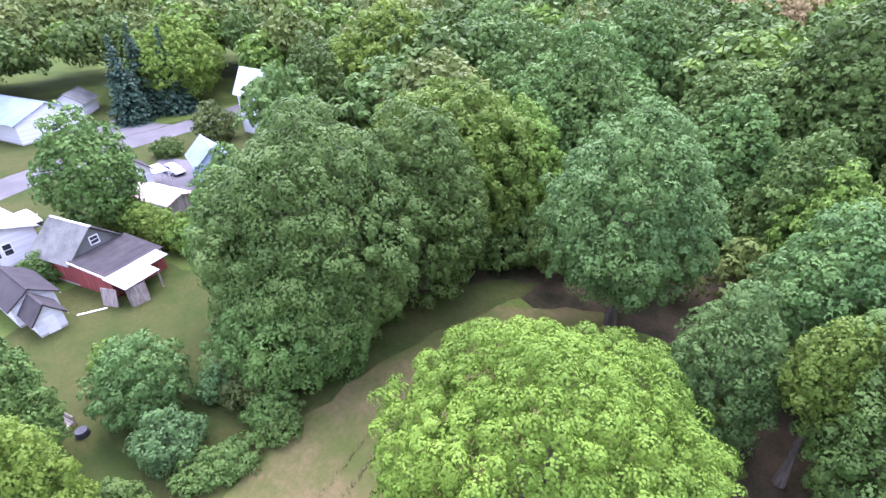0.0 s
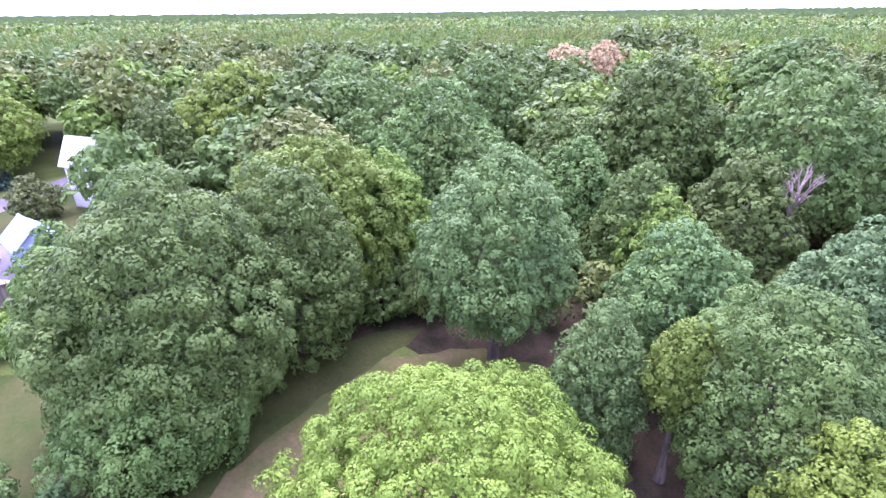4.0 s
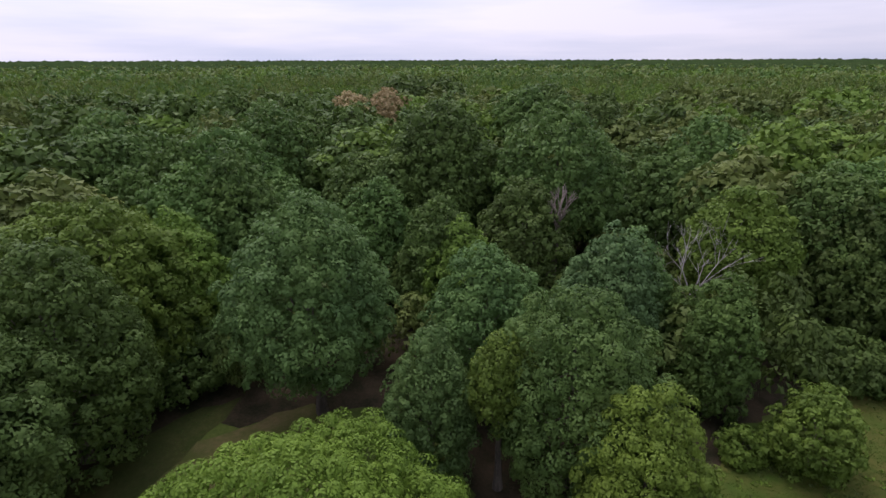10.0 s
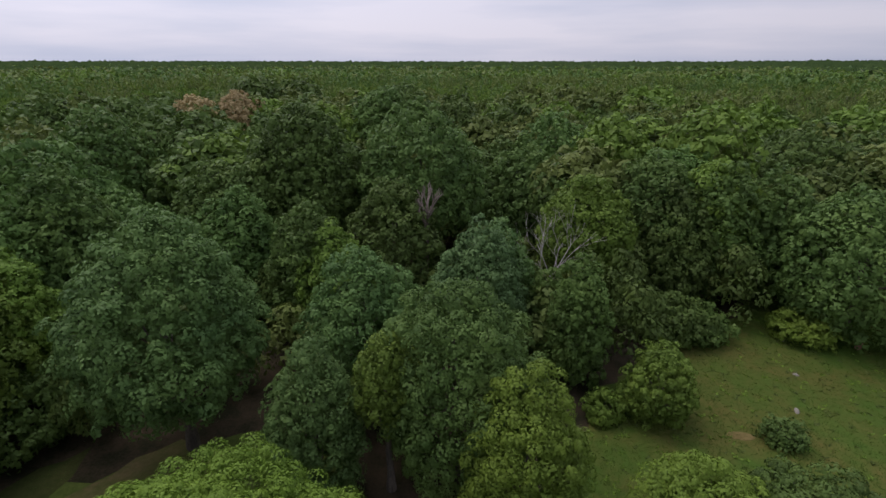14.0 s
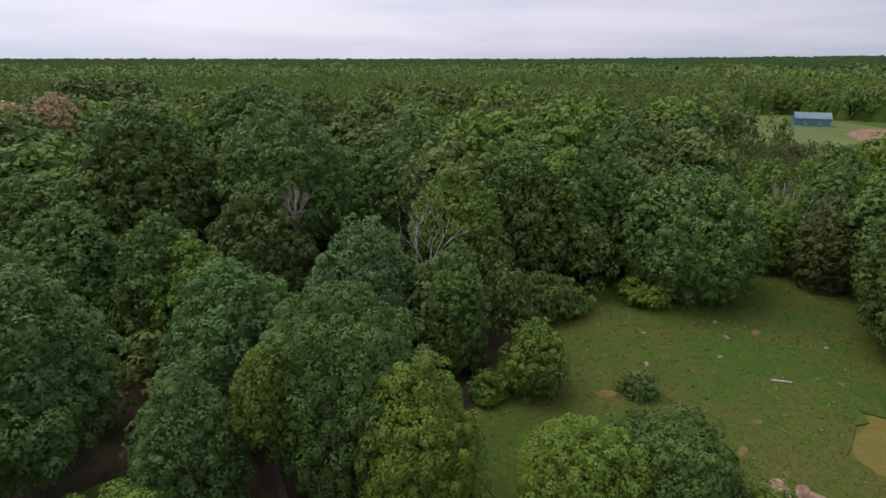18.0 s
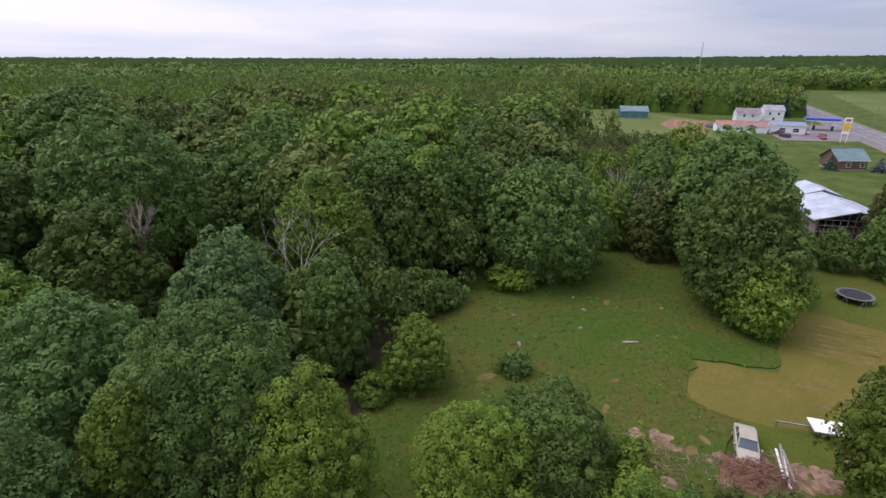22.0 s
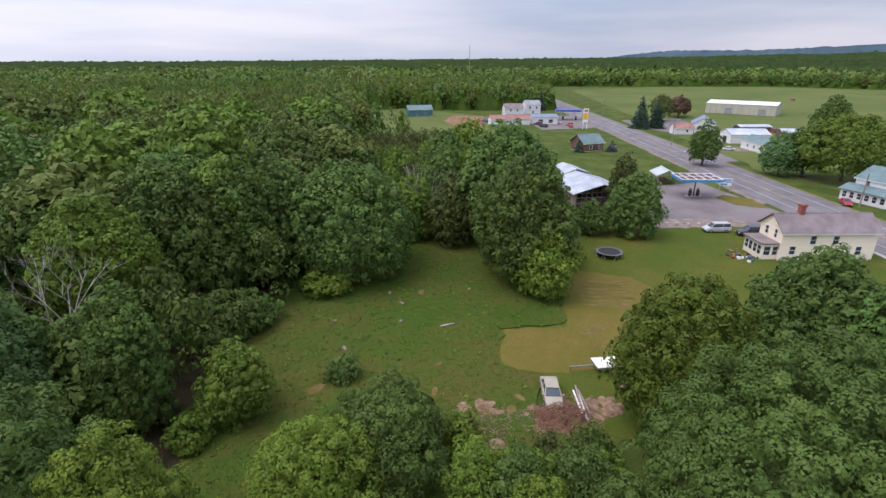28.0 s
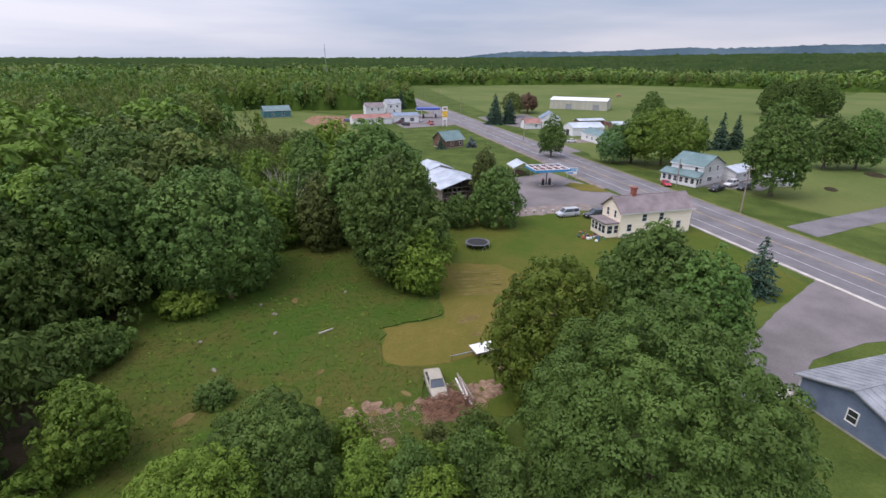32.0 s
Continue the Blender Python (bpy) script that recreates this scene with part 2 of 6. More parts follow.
def part(name, bm, mat, parent=None, label=""):
    """Links a bmesh as one mesh object, under a thing or under a part."""
    me = bpy.data.meshes.new(name)
    bm.to_mesh(me)
    bm.free()
    me.materials.append(mat)
    ob = new(name, me)
    ob.parent = parent
    if label:
        ob["label"] = label
    return ob


def arrays(name, verts, faces, mat, parent=None, label="", smooth=False):
    """Links arrays of vertices and of equal-sided faces as one mesh object."""
    verts, faces = np.asarray(verts, np.float32), np.asarray(faces, np.int32)
    me = bpy.data.meshes.new(name)
    n, k = faces.shape
    me.vertices.add(len(verts))
    me.vertices.foreach_set("co", verts.ravel())
    me.loops.add(n * k)
    me.loops.foreach_set("vertex_index", faces.ravel())
    me.polygons.add(n)
    me.polygons.foreach_set("loop_start", np.arange(0, n * k, k, dtype=np.int32))
    me.update(calc_edges=True)
    if smooth:
        me.polygons.foreach_set("use_smooth", np.ones(n, bool))
    me.materials.append(mat)
    ob = new(name, me)
    ob.parent = parent
    if label:
        ob["label"] = label
    return ob


def thing(name, label, category, m=None, group="", kind=""):
    """An empty at a thing's base."""
    ob = new(name)
    ob.empty_display_size = 0.2
    if m is not None:
        ob.matrix_basis = m
    return tagged(ob, label, category, group, kind)


def box(bm, x0, x1, y0, y1, z0, z1, bevel=0.0, m=None):
    v = [bm.verts.new((x, y, z)) for z in (z0, z1) for x, y in ((x0, y0), (x1, y0), (x1, y1), (x0, y1))]
    fs = [bm.faces.new([v[i] for i in q]) for q in ((3, 2, 1, 0), (4, 5, 6, 7), (0, 1, 5, 4), (1, 2, 6, 5), (2, 3, 7, 6), (3, 0, 4, 7))]
    if bevel:
        edges = list({e for f in fs for e in f.edges})
        done = bmesh.ops.bevel(bm, geom=edges, offset=bevel, segments=2, affect="EDGES", profile=0.6)
        v = list({w for f in done["faces"] for w in f.verts} | {w for w in v if w.is_valid})
    if m is not None:
        bmesh.ops.transform(bm, matrix=m, verts=v)
    return v


def block(*dims, bevel=0.0, m=None):
    bm = bmesh.new()
    box(bm, *dims, bevel=bevel, m=m)
    return bm


def tube(bm, a, b, ra, rb, sides=8, cap=True):
    a, b = Vector(a), Vector(b)
    q = (b - a).to_track_quat("Z", "Y")
    rings = []
    for p, r in ((a, ra), (b, rb)):
        rings.append([bm.verts.new(p + q @ Vector((r * math.cos(2 * math.pi * i / sides), r * math.sin(2 * math.pi * i / sides), 0))) for i in range(sides)])
    for i in range(sides):
        bm.faces.new((rings[0][i], rings[0][(i + 1) % sides], rings[1][(i + 1) % sides], rings[1][i]))
    if cap:
        bm.faces.new(rings[1])
        bm.faces.new(rings[0][::-1])


def prism(points, z0, z1):
    """A slab over an outline of (x, y)."""
    bm = bmesh.new()
    low = [bm.verts.new((x, y, z0)) for x, y in points]
    high = [bm.verts.new((x, y, z1)) for x, y in points]
    n = len(points)
    for i in range(n):
        bm.faces.new((low[i], low[(i + 1) % n], high[(i + 1) % n], high[i]))
    bm.faces.new(high)
    bm.faces.new(low[::-1])
    bmesh.ops.recalc_face_normals(bm, faces=bm.faces)
    return bm


def wavy(points, step=1.2, sway=0.5, seed=0):
    """The outline with its sides broken into short, uneven steps."""
    out, r = [], random.Random(seed)
    for (x0, y0), (x1, y1) in zip(points, points[1:] + points[:1]):
        n = max(1, int(math.hypot(x1 - x0, y1 - y0) / step))
        for i in range(n):
            k = i / n
            out.append((x0 + (x1 - x0) * k + r.uniform(-sway, sway), y0 + (y1 - y0) * k + r.uniform(-sway, sway)))
    return out


def inside(points, x, y):
    """Which of the places lie in the outline."""
    x, y = np.asarray(x, float), np.asarray(y, float)
    hit = np.zeros(x.shape, bool)
    for (x0, y0), (x1, y1) in zip(points, points[1:] + points[:1]):
        if y0 != y1:
            hit ^= ((y0 > y) != (y1 > y)) & (x < (x1 - x0) * (y - y0) / (y1 - y0) + x0)
    return hit


# ---------------------------------------------------------------- materials of built things
SIDING_CREAM = surface("cream_siding", (0.80, 0.69, 0.52), (0.88, 0.79, 0.64), 0.5, 9.0, 0.75, bump=0.5, stretch=(0.1, 0.1, 6.0), depth=0.02)
SIDING_WHITE = surface("white_siding", (0.558, 0.558, 0.558), (0.720, 0.720, 0.711), 0.5, 9.0, 0.7, bump=0.4, stretch=(0.1, 0.1, 6.0), depth=0.02)
SIDING_BEIGE = surface("beige_steel", (0.34, 0.33, 0.26), (0.44, 0.43, 0.35), 0.5, 8, 0.6, bump=0.3, stretch=(3, 3, 0.2))
ROOF_WHITE = surface("white_steel_roof", (0.58, 0.60, 0.62), (0.74, 0.76, 0.78), 0.3, 7, 0.5, bump=0.15)
SIDING_BLUE = surface("blue_grey_siding", (0.115, 0.15, 0.215), (0.165, 0.21, 0.285), 0.6, 9.0, 0.7, bump=0.3, depth=0.01)
SIDING_TEAL = surface("teal_steel", (0.035, 0.12, 0.14), (0.06, 0.17, 0.19), 0.5, 8, 0.5)
SIDING_SKY = surface("pale_blue_siding", (0.28, 0.38, 0.52), (0.36, 0.46, 0.60), 0.5, 9.0, 0.7, bump=0.3, depth=0.01)
BOARDS_RED = surface("faded_red_boards", (0.17, 0.035, 0.03), (0.33, 0.075, 0.06), 0.8, 10, 0.9, bump=0.6, stretch=(6, 6, 0.15), depth=0.02)
BOARDS_GREY = surface("weathered_boards", (0.16, 0.13, 0.11), (0.34, 0.29, 0.25), 0.9, 12, 0.9, bump=0.6, stretch=(6, 6, 0.2), depth=0.02)
BROWN_WALL = surface("brown_wall", (0.10, 0.055, 0.035), (0.17, 0.10, 0.065), 0.8, 8, 0.85)
SHINGLE_MAUVE = surface("mauve_brown_shingle", (0.155, 0.127, 0.127), (0.23, 0.193, 0.193), 0.5, 7, 0.9, bump=0.4)
SHINGLE_GREY = surface("mossy_grey_shingle", (0.073, 0.076, 0.067), (0.138, 0.138, 0.123), 0.5, 6, 0.9, bump=0.5)
SHINGLE_DARK = surface("dark_brown_shingle", (0.017, 0.015, 0.015), (0.035, 0.030, 0.029), 0.6, 6, 0.9, bump=0.5)
SHINGLE_GREEN = surface("green_roofing", (0.085, 0.145, 0.145), (0.135, 0.205, 0.205), 0.4, 6, 0.6, bump=0.3)
SHINGLE_RED = surface("red_brown_roofing", (0.22, 0.10, 0.08), (0.33, 0.17, 0.14), 0.4, 6, 0.8, bump=0.3)
METAL_PALE = surface("pale_steel_roof", (0.36, 0.40, 0.44), (0.54, 0.58, 0.63), 0.35, 8, 0.42, 0.25, bump=0.15)
METAL_WORN = surface("worn_galvanised_roof", (0.191, 0.202, 0.213), (0.315, 0.325, 0.337), 0.5, 7, 0.5, 0.2, bump=0.2)
METAL_BLUE = surface("pale_blue_steel_roof", (0.136, 0.180, 0.248), (0.186, 0.236, 0.310), 0.4, 7, 0.5, 0.1, bump=0.15)
METAL_RUST = surface("rusted_steel", (0.20, 0.07, 0.045), (0.42, 0.21, 0.16), 1.2, 9, 0.8, bump=0.3)
METAL_STREAKED = surface("rust_streaked_roof", (0.40, 0.25, 0.22), (0.62, 0.56, 0.54), 0.9, 7, 0.6, 0.1, bump=0.2)
TRIM_WHITE = surface("white_trim", (0.66, 0.65, 0.63), (0.80, 0.79, 0.77), 1.0, 9, 0.6, bump=0.1)
BRICK = surface("chimney_brick", (0.20, 0.055, 0.04), (0.33, 0.11, 0.08), 2.0, 14, 0.9, bump=0.6)
SIGN_BLUE = surface("blue_sign_paint", (0.03, 0.20, 0.42), (0.05, 0.27, 0.52), 1.0, 9, 0.45, bump=0.05)
DEEP_BLUE = surface("deep_blue_paint", (0.02, 0.05, 0.24), (0.035, 0.075, 0.33), 1.0, 9, 0.45, bump=0.05)
SIGN_YELLOW = surface("yellow_sign_paint", (0.65, 0.36, 0.02), (0.8, 0.48, 0.04), 1.0, 9, 0.5, bump=0.05)
DECK_RED = surface("red_oxide_deck", (0.085, 0.035, 0.03), (0.16, 0.07, 0.06), 1.0, 8, 0.8)
DARK_METAL = surface("dark_metal", (0.02, 0.02, 0.022), (0.05, 0.05, 0.055), 2.0, 12, 0.5, 0.3)
RUBBER = surface("rubber", (0.012, 0.012, 0.013), (0.03, 0.03, 0.03), 2.0, 12, 0.85)
STEEL = surface("steel", (0.35, 0.36, 0.38), (0.5, 0.51, 0.53), 2.0, 12, 0.4, 0.8)
POLE_WOOD = surface("pole_wood", (0.16, 0.12, 0.09), (0.30, 0.24, 0.19), 1.0, 10, 0.9, stretch=(4, 4, 0.3))
ROCK = surface("fieldstone", (0.13, 0.12, 0.095), (0.26, 0.24, 0.19), 2.0, 12, 0.9, bump=0.4)


def glass(name, tint, rough=0.08):
    mat, nodes, links, shader = material(name, rough)
    n = noise_node(nodes, links, 0.8, 2)
    c = ramp(nodes, [(0.3, tint), (0.7, tuple(v * 1.6 + 0.01 for v in tint))])
    links.new(n.outputs[0], c.inputs[0])
    links.new(c.outputs[0], shader.inputs["Base Color"])
    shader.inputs["Specular IOR Level"].default_value = 0.6
    return mat


PANE = glass("window_pane", (0.02, 0.025, 0.03))
CAR_GLASS = glass("car_glass", (0.03, 0.04, 0.05), 0.05)


def paint(name, colour, rough=0.3):
    mat, nodes, links, shader = material(name, rough)
    n = noise_node(nodes, links, 1.5, 4)
    c = ramp(nodes, [(0.3, tuple(v * 0.82 for v in colour)), (0.7, colour)])
    links.new(n.outputs[0], c.inputs[0])
    links.new(c.outputs[0], shader.inputs["Base Color"])
    shader.inputs["Coat Weight"].default_value = 0.4
    return mat


# ---------------------------------------------------------------- kit for buildings
SIDES = {"S": (0, -1), "N": (0, 1), "E": (1, 0), "W": (-1, 0)}


def wall_frame(side, L, W):
    """The pose of a wall: x along it, y out of it, z up, at its foot's middle."""
    dx, dy = SIDES[side]
    return pose(dx * L / 2, dy * W / 2, 0) @ Matrix.Rotation(math.atan2(dy, dx) - math.pi / 2, 4, "Z")


def window(t, f, u, z, w, h, bars=1, mat=None):
    """A framed window set on a wall frame: casing with a sill, pane behind, meeting rail."""
    bm = bmesh.new()
    e = 0.09
    for q in ((u - w / 2 - e, u - w / 2, z - e, z + h + e), (u + w / 2, u + w / 2 + e, z - e, z + h + e)):
        box(bm, q[0], q[1], -0.02, 0.06, q[2], q[3], m=f)
    box(bm, u - w / 2, u + w / 2, -0.02, 0.06, z + h, z + h + e, m=f)
    box(bm, u - w / 2 - e, u + w / 2 + e, -0.02, 0.1, z - e, z, m=f)
    for i in range(bars):
        zz = z + h * (i + 1) / (bars + 1)
        box(bm, u - w / 2, u + w / 2, 0.0, 0.045, zz - 0.03, zz + 0.03, m=f)
    fr = part("window", bm, mat or TRIM_WHITE, t)
    part("pane", block(u - w / 2, u + w / 2, 0.005, 0.02, z, z + h, m=f), PANE, fr)
    return fr


def door(t, f, u, w, h, mat):
    d = part("door", block(u - w / 2, u + w / 2, -0.01, 0.05, 0.05, h, m=f, bevel=0.01), mat, t)
    part("handle", block(u + w * 0.36, u + w * 0.42, 0.05, 0.1, h * 0.46, h * 0.5, m=f), STEEL, d)
    return d


def walls(t, L, W, eave, rise, mat, name="wall", foot=0.25):
    """Four walls with thickness, the two end walls rising to a gable, on a footing."""
    k = 0.2
    for sgn in (-1, 1):
        part(name, block(-L / 2 + k, L / 2 - k, *sorted((sgn * W / 2, sgn * (W / 2 - k))), foot, eave), mat, t)
        bm = bmesh.new()
        prof = [(-W / 2, foot), (W / 2, foot), (W / 2, eave), (0, eave + rise), (-W / 2, eave)]
        x0, x1 = sorted((sgn * L / 2, sgn * (L / 2 - k)))
        a = [bm.verts.new((x0, y, z)) for y, z in prof]
        b = [bm.verts.new((x1, y, z)) for y, z in prof]
        bm.faces.new(a), bm.faces.new(b[::-1])
        for i in range(5):
            bm.faces.new((a[i], b[i], b[(i + 1) % 5], a[(i + 1) % 5]))
        bmesh.ops.recalc_face_normals(bm, faces=bm.faces)
        part(name, bm, mat, t)
    part("footing", block(-L / 2 + 0.03, L / 2 - 0.03, -W / 2 + 0.03, W / 2 - 0.03, -0.15, foot), CONCRETE, t)


def slope(L, y0, z0, y1, z1, thick, ribs=0.0, over=0.0):
    """One roof slope between an eave line and a ridge line, or the standing rib at x = ribs on it."""
    bm = bmesh.new()
    n = Vector((0, -(z1 - z0), y1 - y0)).normalized()
    if n.z < 0:
        n = -n
    x0, x1 = -L / 2 - over, L / 2 + over

    def slab(xa, xb, lo, hi, ka=0.0, kb=1.0):
        p = [Vector((x, y0 + (y1 - y0) * k, z0 + (z1 - z0) * k)) for x, k in ((xa, ka), (xb, ka), (xb, kb), (xa, kb))]
        low, high = [bm.verts.new(v + n * lo) for v in p], [bm.verts.new(v + n * hi) for v in p]
        bm.faces.new(high), bm.faces.new(low[::-1])
        for i in range(4):
            bm.faces.new((low[i], low[(i + 1) % 4], high[(i + 1) % 4], high[i]))

    if ribs:
        slab(ribs - 0.03, ribs + 0.03, thick, thick + 0.035)
    else:
        slab(x0, x1, 0, thick)
    bmesh.ops.recalc_face_normals(bm, faces=bm.faces)
    return bm


def gable_roof(t, L, W, eave, rise, mat, over=0.4, ribs=0.0, trim=None):
    k = rise / (W / 2)
    lo = eave - k * over
    for sgn in (-1, 1):
        side = part("roof_slope", slope(L, sgn * (W / 2 + over), lo, 0, eave + rise, 0.12, 0, over), mat, t)
        n = int((L + 2 * over) / ribs) if ribs else 0
        for i in range(n):
            x = -L / 2 - over + 0.1 + (L + 2 * over - 0.2) * (i + 0.001) / max(1, n - 1)
            part("rib", slope(L, sgn * (W / 2 + over), lo, 0, eave + rise, 0.12, x), mat, side)
        f = part("fascia", block(-L / 2 - over, L / 2 + over, *sorted((sgn * (W / 2 + over), sgn * (W / 2 + over + 0.04))), lo - 0.12, lo + 0.06), trim or TRIM_WHITE, t)
    part("ridge_cap", block(-L / 2 - over, L / 2 + over, -0.14, 0.14, eave + rise + 0.08, eave + rise + 0.16, bevel=0.03), mat, t)


def building(name, label, x, y, turn, L, W, eave, rise, wall, roof, wins=(), doors=(), over=0.4, ribs=0.0, category="house", group=""):
    t = thing(name, label, category, pose(x, y, 0, 0, 0, turn), group)
    walls(t, L, W, eave, rise, wall)
    gable_roof(t, L, W, eave, rise, roof, over, ribs)
    for side, u, z, w, h in wins:
        window(t, wall_frame(side, L, W), u, z, w, h)
    for side, u, w, h, mat in doors:
        door(t, wall_frame(side, L, W), u, w, h, mat)
    return t


# ---------------------------------------------------------------- vehicles
def loft(stations):
    """A smooth shell through cross-sections (x, half-width, z-low, z-high, tuck of the top)."""
    bm = bmesh.new()
    rings = []
    for x, w, z0, z1, tuck in stations:
        pts = [(-w * 0.92, z0), (-w, z0 + (z1 - z0) * 0.35), (-w * tuck, z1 - (z1 - z0) * 0.08), (-w * tuck * 0.88, z1)]
        pts = pts + [(-y, z) for y, z in pts[::-1]]
        rings.append([bm.verts.new((x, y, z)) for y, z in pts])
    for a, b in zip(rings, rings[1:]):
        for i in range(8):
            bm.faces.new((a[i], a[(i + 1) % 8], b[(i + 1) % 8], b[i]))
    bm.faces.new(rings[0]), bm.faces.new(rings[-1][::-1])
    bmesh.ops.recalc_face_normals(bm, faces=bm.faces)
    return bm


SHAPES = {
    # length, half-width, bonnet line, roof, cabin foot (rear, front), cabin roof (rear, front)
    "sedan": (4.7, 0.89, 0.92, 1.42, (-1.75, 1.05), (-1.05, 0.25)),
    "van": (4.9, 0.95, 1.05, 1.75, (-2.35, 1.55), (-2.15, 0.75)),
    "suv": (4.7, 0.93, 1.05, 1.75, (-2.25, 1.0), (-2.0, 0.35)),
    "coupe": (4.4, 0.86, 0.86, 1.30, (-1.6, 0.85), (-0.95, 0.1)),
}


def car(x, y, turn, shape, colour, label, category="car", z=0.0, pickup=False):
    L, w, belt, top, foot, roof = SHAPES[shape]
    t = thing("car" if category == "car" else category.replace(" ", "_"), label, category, pose(x, y, z, 0, 0, turn))
    h = L / 2
    body = paint("paint_" + label.split()[0], colour)
    part("body", loft([(-h, w * 0.86, 0.42, belt * 0.86, 0.9), (-h + 0.12, w * 0.96, 0.28, belt, 0.92), (foot[0], w, 0.24, belt + 0.03, 0.94), (0, w, 0.22, belt + 0.02, 0.95), (foot[1], w, 0.24, belt, 0.94), (h - 0.3, w * 0.94, 0.28, belt * 0.86, 0.9), (h, w * 0.8, 0.4, belt * 0.7, 0.88)]), body, t)
    if not pickup:
        part("cabin_glass", loft([(foot[0] + 0.05, w * 0.86, belt - 0.02, belt + 0.03, 0.95), (roof[0], w * 0.86, belt - 0.02, top - 0.03, 0.82), (roof[1], w * 0.86, belt - 0.02, top - 0.03, 0.82), (foot[1] - 0.05, w * 0.86, belt - 0.02, belt + 0.03, 0.95)]), CAR_GLASS, t)
        part("roof", block(roof[0] - 0.05, roof[1] + 0.1, -w * 0.72, w * 0.72, top - 0.05, top + 0.02, bevel=0.03), body, t)
        bm = bmesh.new()
        for sy in (-1, 1):
            for a, b in ((foot[0] + 0.05, roof[0]), (foot[1] - 0.05, roof[1])):
                tube(bm, (a, sy * w * 0.84, belt), (b, sy * w * 0.72, top - 0.02), 0.05, 0.045, 6)
            m = (roof[0] + roof[1]) / 2
            tube(bm, (m - 0.1, sy * w * 0.87, belt), (m - 0.1, sy * w * 0.73, top - 0.02), 0.045, 0.045, 6)
        part("pillar_frame", bm, body, t)
    else:
        part("cabin_glass", loft([(-0.5, w * 0.86, belt - 0.02, belt + 0.03, 0.95), (-0.35, w * 0.86, belt - 0.02, top - 0.03, 0.84), (0.5, w * 0.86, belt - 0.02, top - 0.03, 0.84), (1.0, w * 0.86, belt - 0.02, belt + 0.03, 0.95)]), CAR_GLASS, t)
        part("roof", block(-0.4, 0.6, -w * 0.74, w * 0.74, top - 0.05, top + 0.02, bevel=0.03), body, t)
        part("cargo_bed", block(-h + 0.15, -0.6, -w * 0.8, w * 0.8, belt + 0.02, belt + 0.06), DARK_METAL, t)
    for sx in (-1, 1):
        for sy in (-1, 1):
            bm = bmesh.new()
            tube(bm, (sx * h * 0.6, sy * (w - 0.2), 0.33), (sx * h * 0.6, sy * (w + 0.02), 0.33), 0.33, 0.33, 16)
            wheel = part("wheel", bm, RUBBER, t)
            bm = bmesh.new()
            tube(bm, (sx * h * 0.6, sy * (w + 0.0), 0.33), (sx * h * 0.6, sy * (w + 0.035), 0.33), 0.2, 0.18, 12)
            part("rim", bm, STEEL, wheel)
    for sy in (-1, 1):
        part("headlight", block(h - 0.12, h + 0.01, *sorted((sy * w * 0.45, sy * w * 0.74)), belt * 0.58, belt * 0.7, bevel=0.015), TRIM_WHITE, t)
        part("tail_light", block(-h - 0.01, -h + 0.08, *sorted((sy * w * 0.5, sy * w * 0.82)), belt * 0.66, belt * 0.84, bevel=0.015), paint("lamp_red", (0.4, 0.02, 0.02)), t)
        part("mirror", block(foot[1] - 0.35, foot[1] - 0.2, *sorted((sy * w, sy * (w + 0.17))), belt, belt + 0.12, bevel=0.02), body, t)
    part("bumper", block(h - 0.08, h + 0.05, -w * 0.78, w * 0.78, 0.36, 0.5, bevel=0.02), DARK_METAL, t)
    part("bumper", block(-h - 0.05, -h + 0.08, -w * 0.8, w * 0.8, 0.38, 0.52, bevel=0.02), DARK_METAL, t)
    return t

# ---------------------------------------------------------------- ground, fields and roads
def ground_sheet():
    turns = 96
    radii = np.concatenate([np.linspace(0, 160, 41)[1:], np.geomspace(170, 4600, 40)])
    a = np.linspace(0, 2 * np.pi, turns, endpoint=False)
    x, y = np.outer(radii, np.sin(a)).ravel(), np.outer(radii, np.cos(a)).ravel()
    verts = np.c_[x, y, 0 * x]
    faces = [
        (i * turns + j, i * turns + (j + 1) % turns, (i + 1) * turns + (j + 1) % turns, (i + 1) * turns + j)
        for i in range(len(radii) - 1)
        for j in range(turns)
    ]
    verts = np.vstack([verts, [[0, 0, 0]]])
    quads = [tuple(f[::-1]) for f in faces]
    hub = [(len(verts) - 1, (j + 2) % turns, j + 1, j) for j in range(0, turns, 2)]
    tagged(arrays("ground", verts, quads + hub, GRASS), "green grassy ground with dry patches reaching the horizon", "ground", kind="structure")


ground_sheet()
MEADOW_EDGE = [(60.0, 68.1), (75.5, 58.4), (65.8, 42.5), (60.2, 33.3), (49.6, 25.6), (43.4, 30.9), (36.9, 26.5), (38.9, 22.2), (33.5, 19.6), (24.2, 13.8), (11.5, 19.6), (6.9, 30.0), (10.4, 41.5), (18.5, 49.6), (26.5, 54.2), (35.8, 66.9)]
LAWN_EDGE = [(66.9, 42.7), (60.2, 33.3), (49.6, 25.6), (43.4, 30.9), (36.9, 26.5), (38.9, 22.2), (34.6, 13.8), (41.5, 2.3), (51.9, -9.2), (60.0, -3.5), (71.5, -9.2), (80.8, -18.5), (105.0, 0.0), (96.9, 13.8), (110.8, 20.8), (99.2, 32.3), (76.2, 48.5)]
WEST_LAWN = [(-47.3, 3.5), (-54.2, -1.2), (-60.0, -6.9), (-56.5, -15.0), (-48.5, -19.6), (-38.1, -18.5), (-25.4, -13.8), (-17.3, -9.2), (-15.0, -1.2), (-23.1, 9.2), (-31.2, 21.9), (-32.3, 30.0), (-35.8, 25.4), (-38.1, 11.5)]
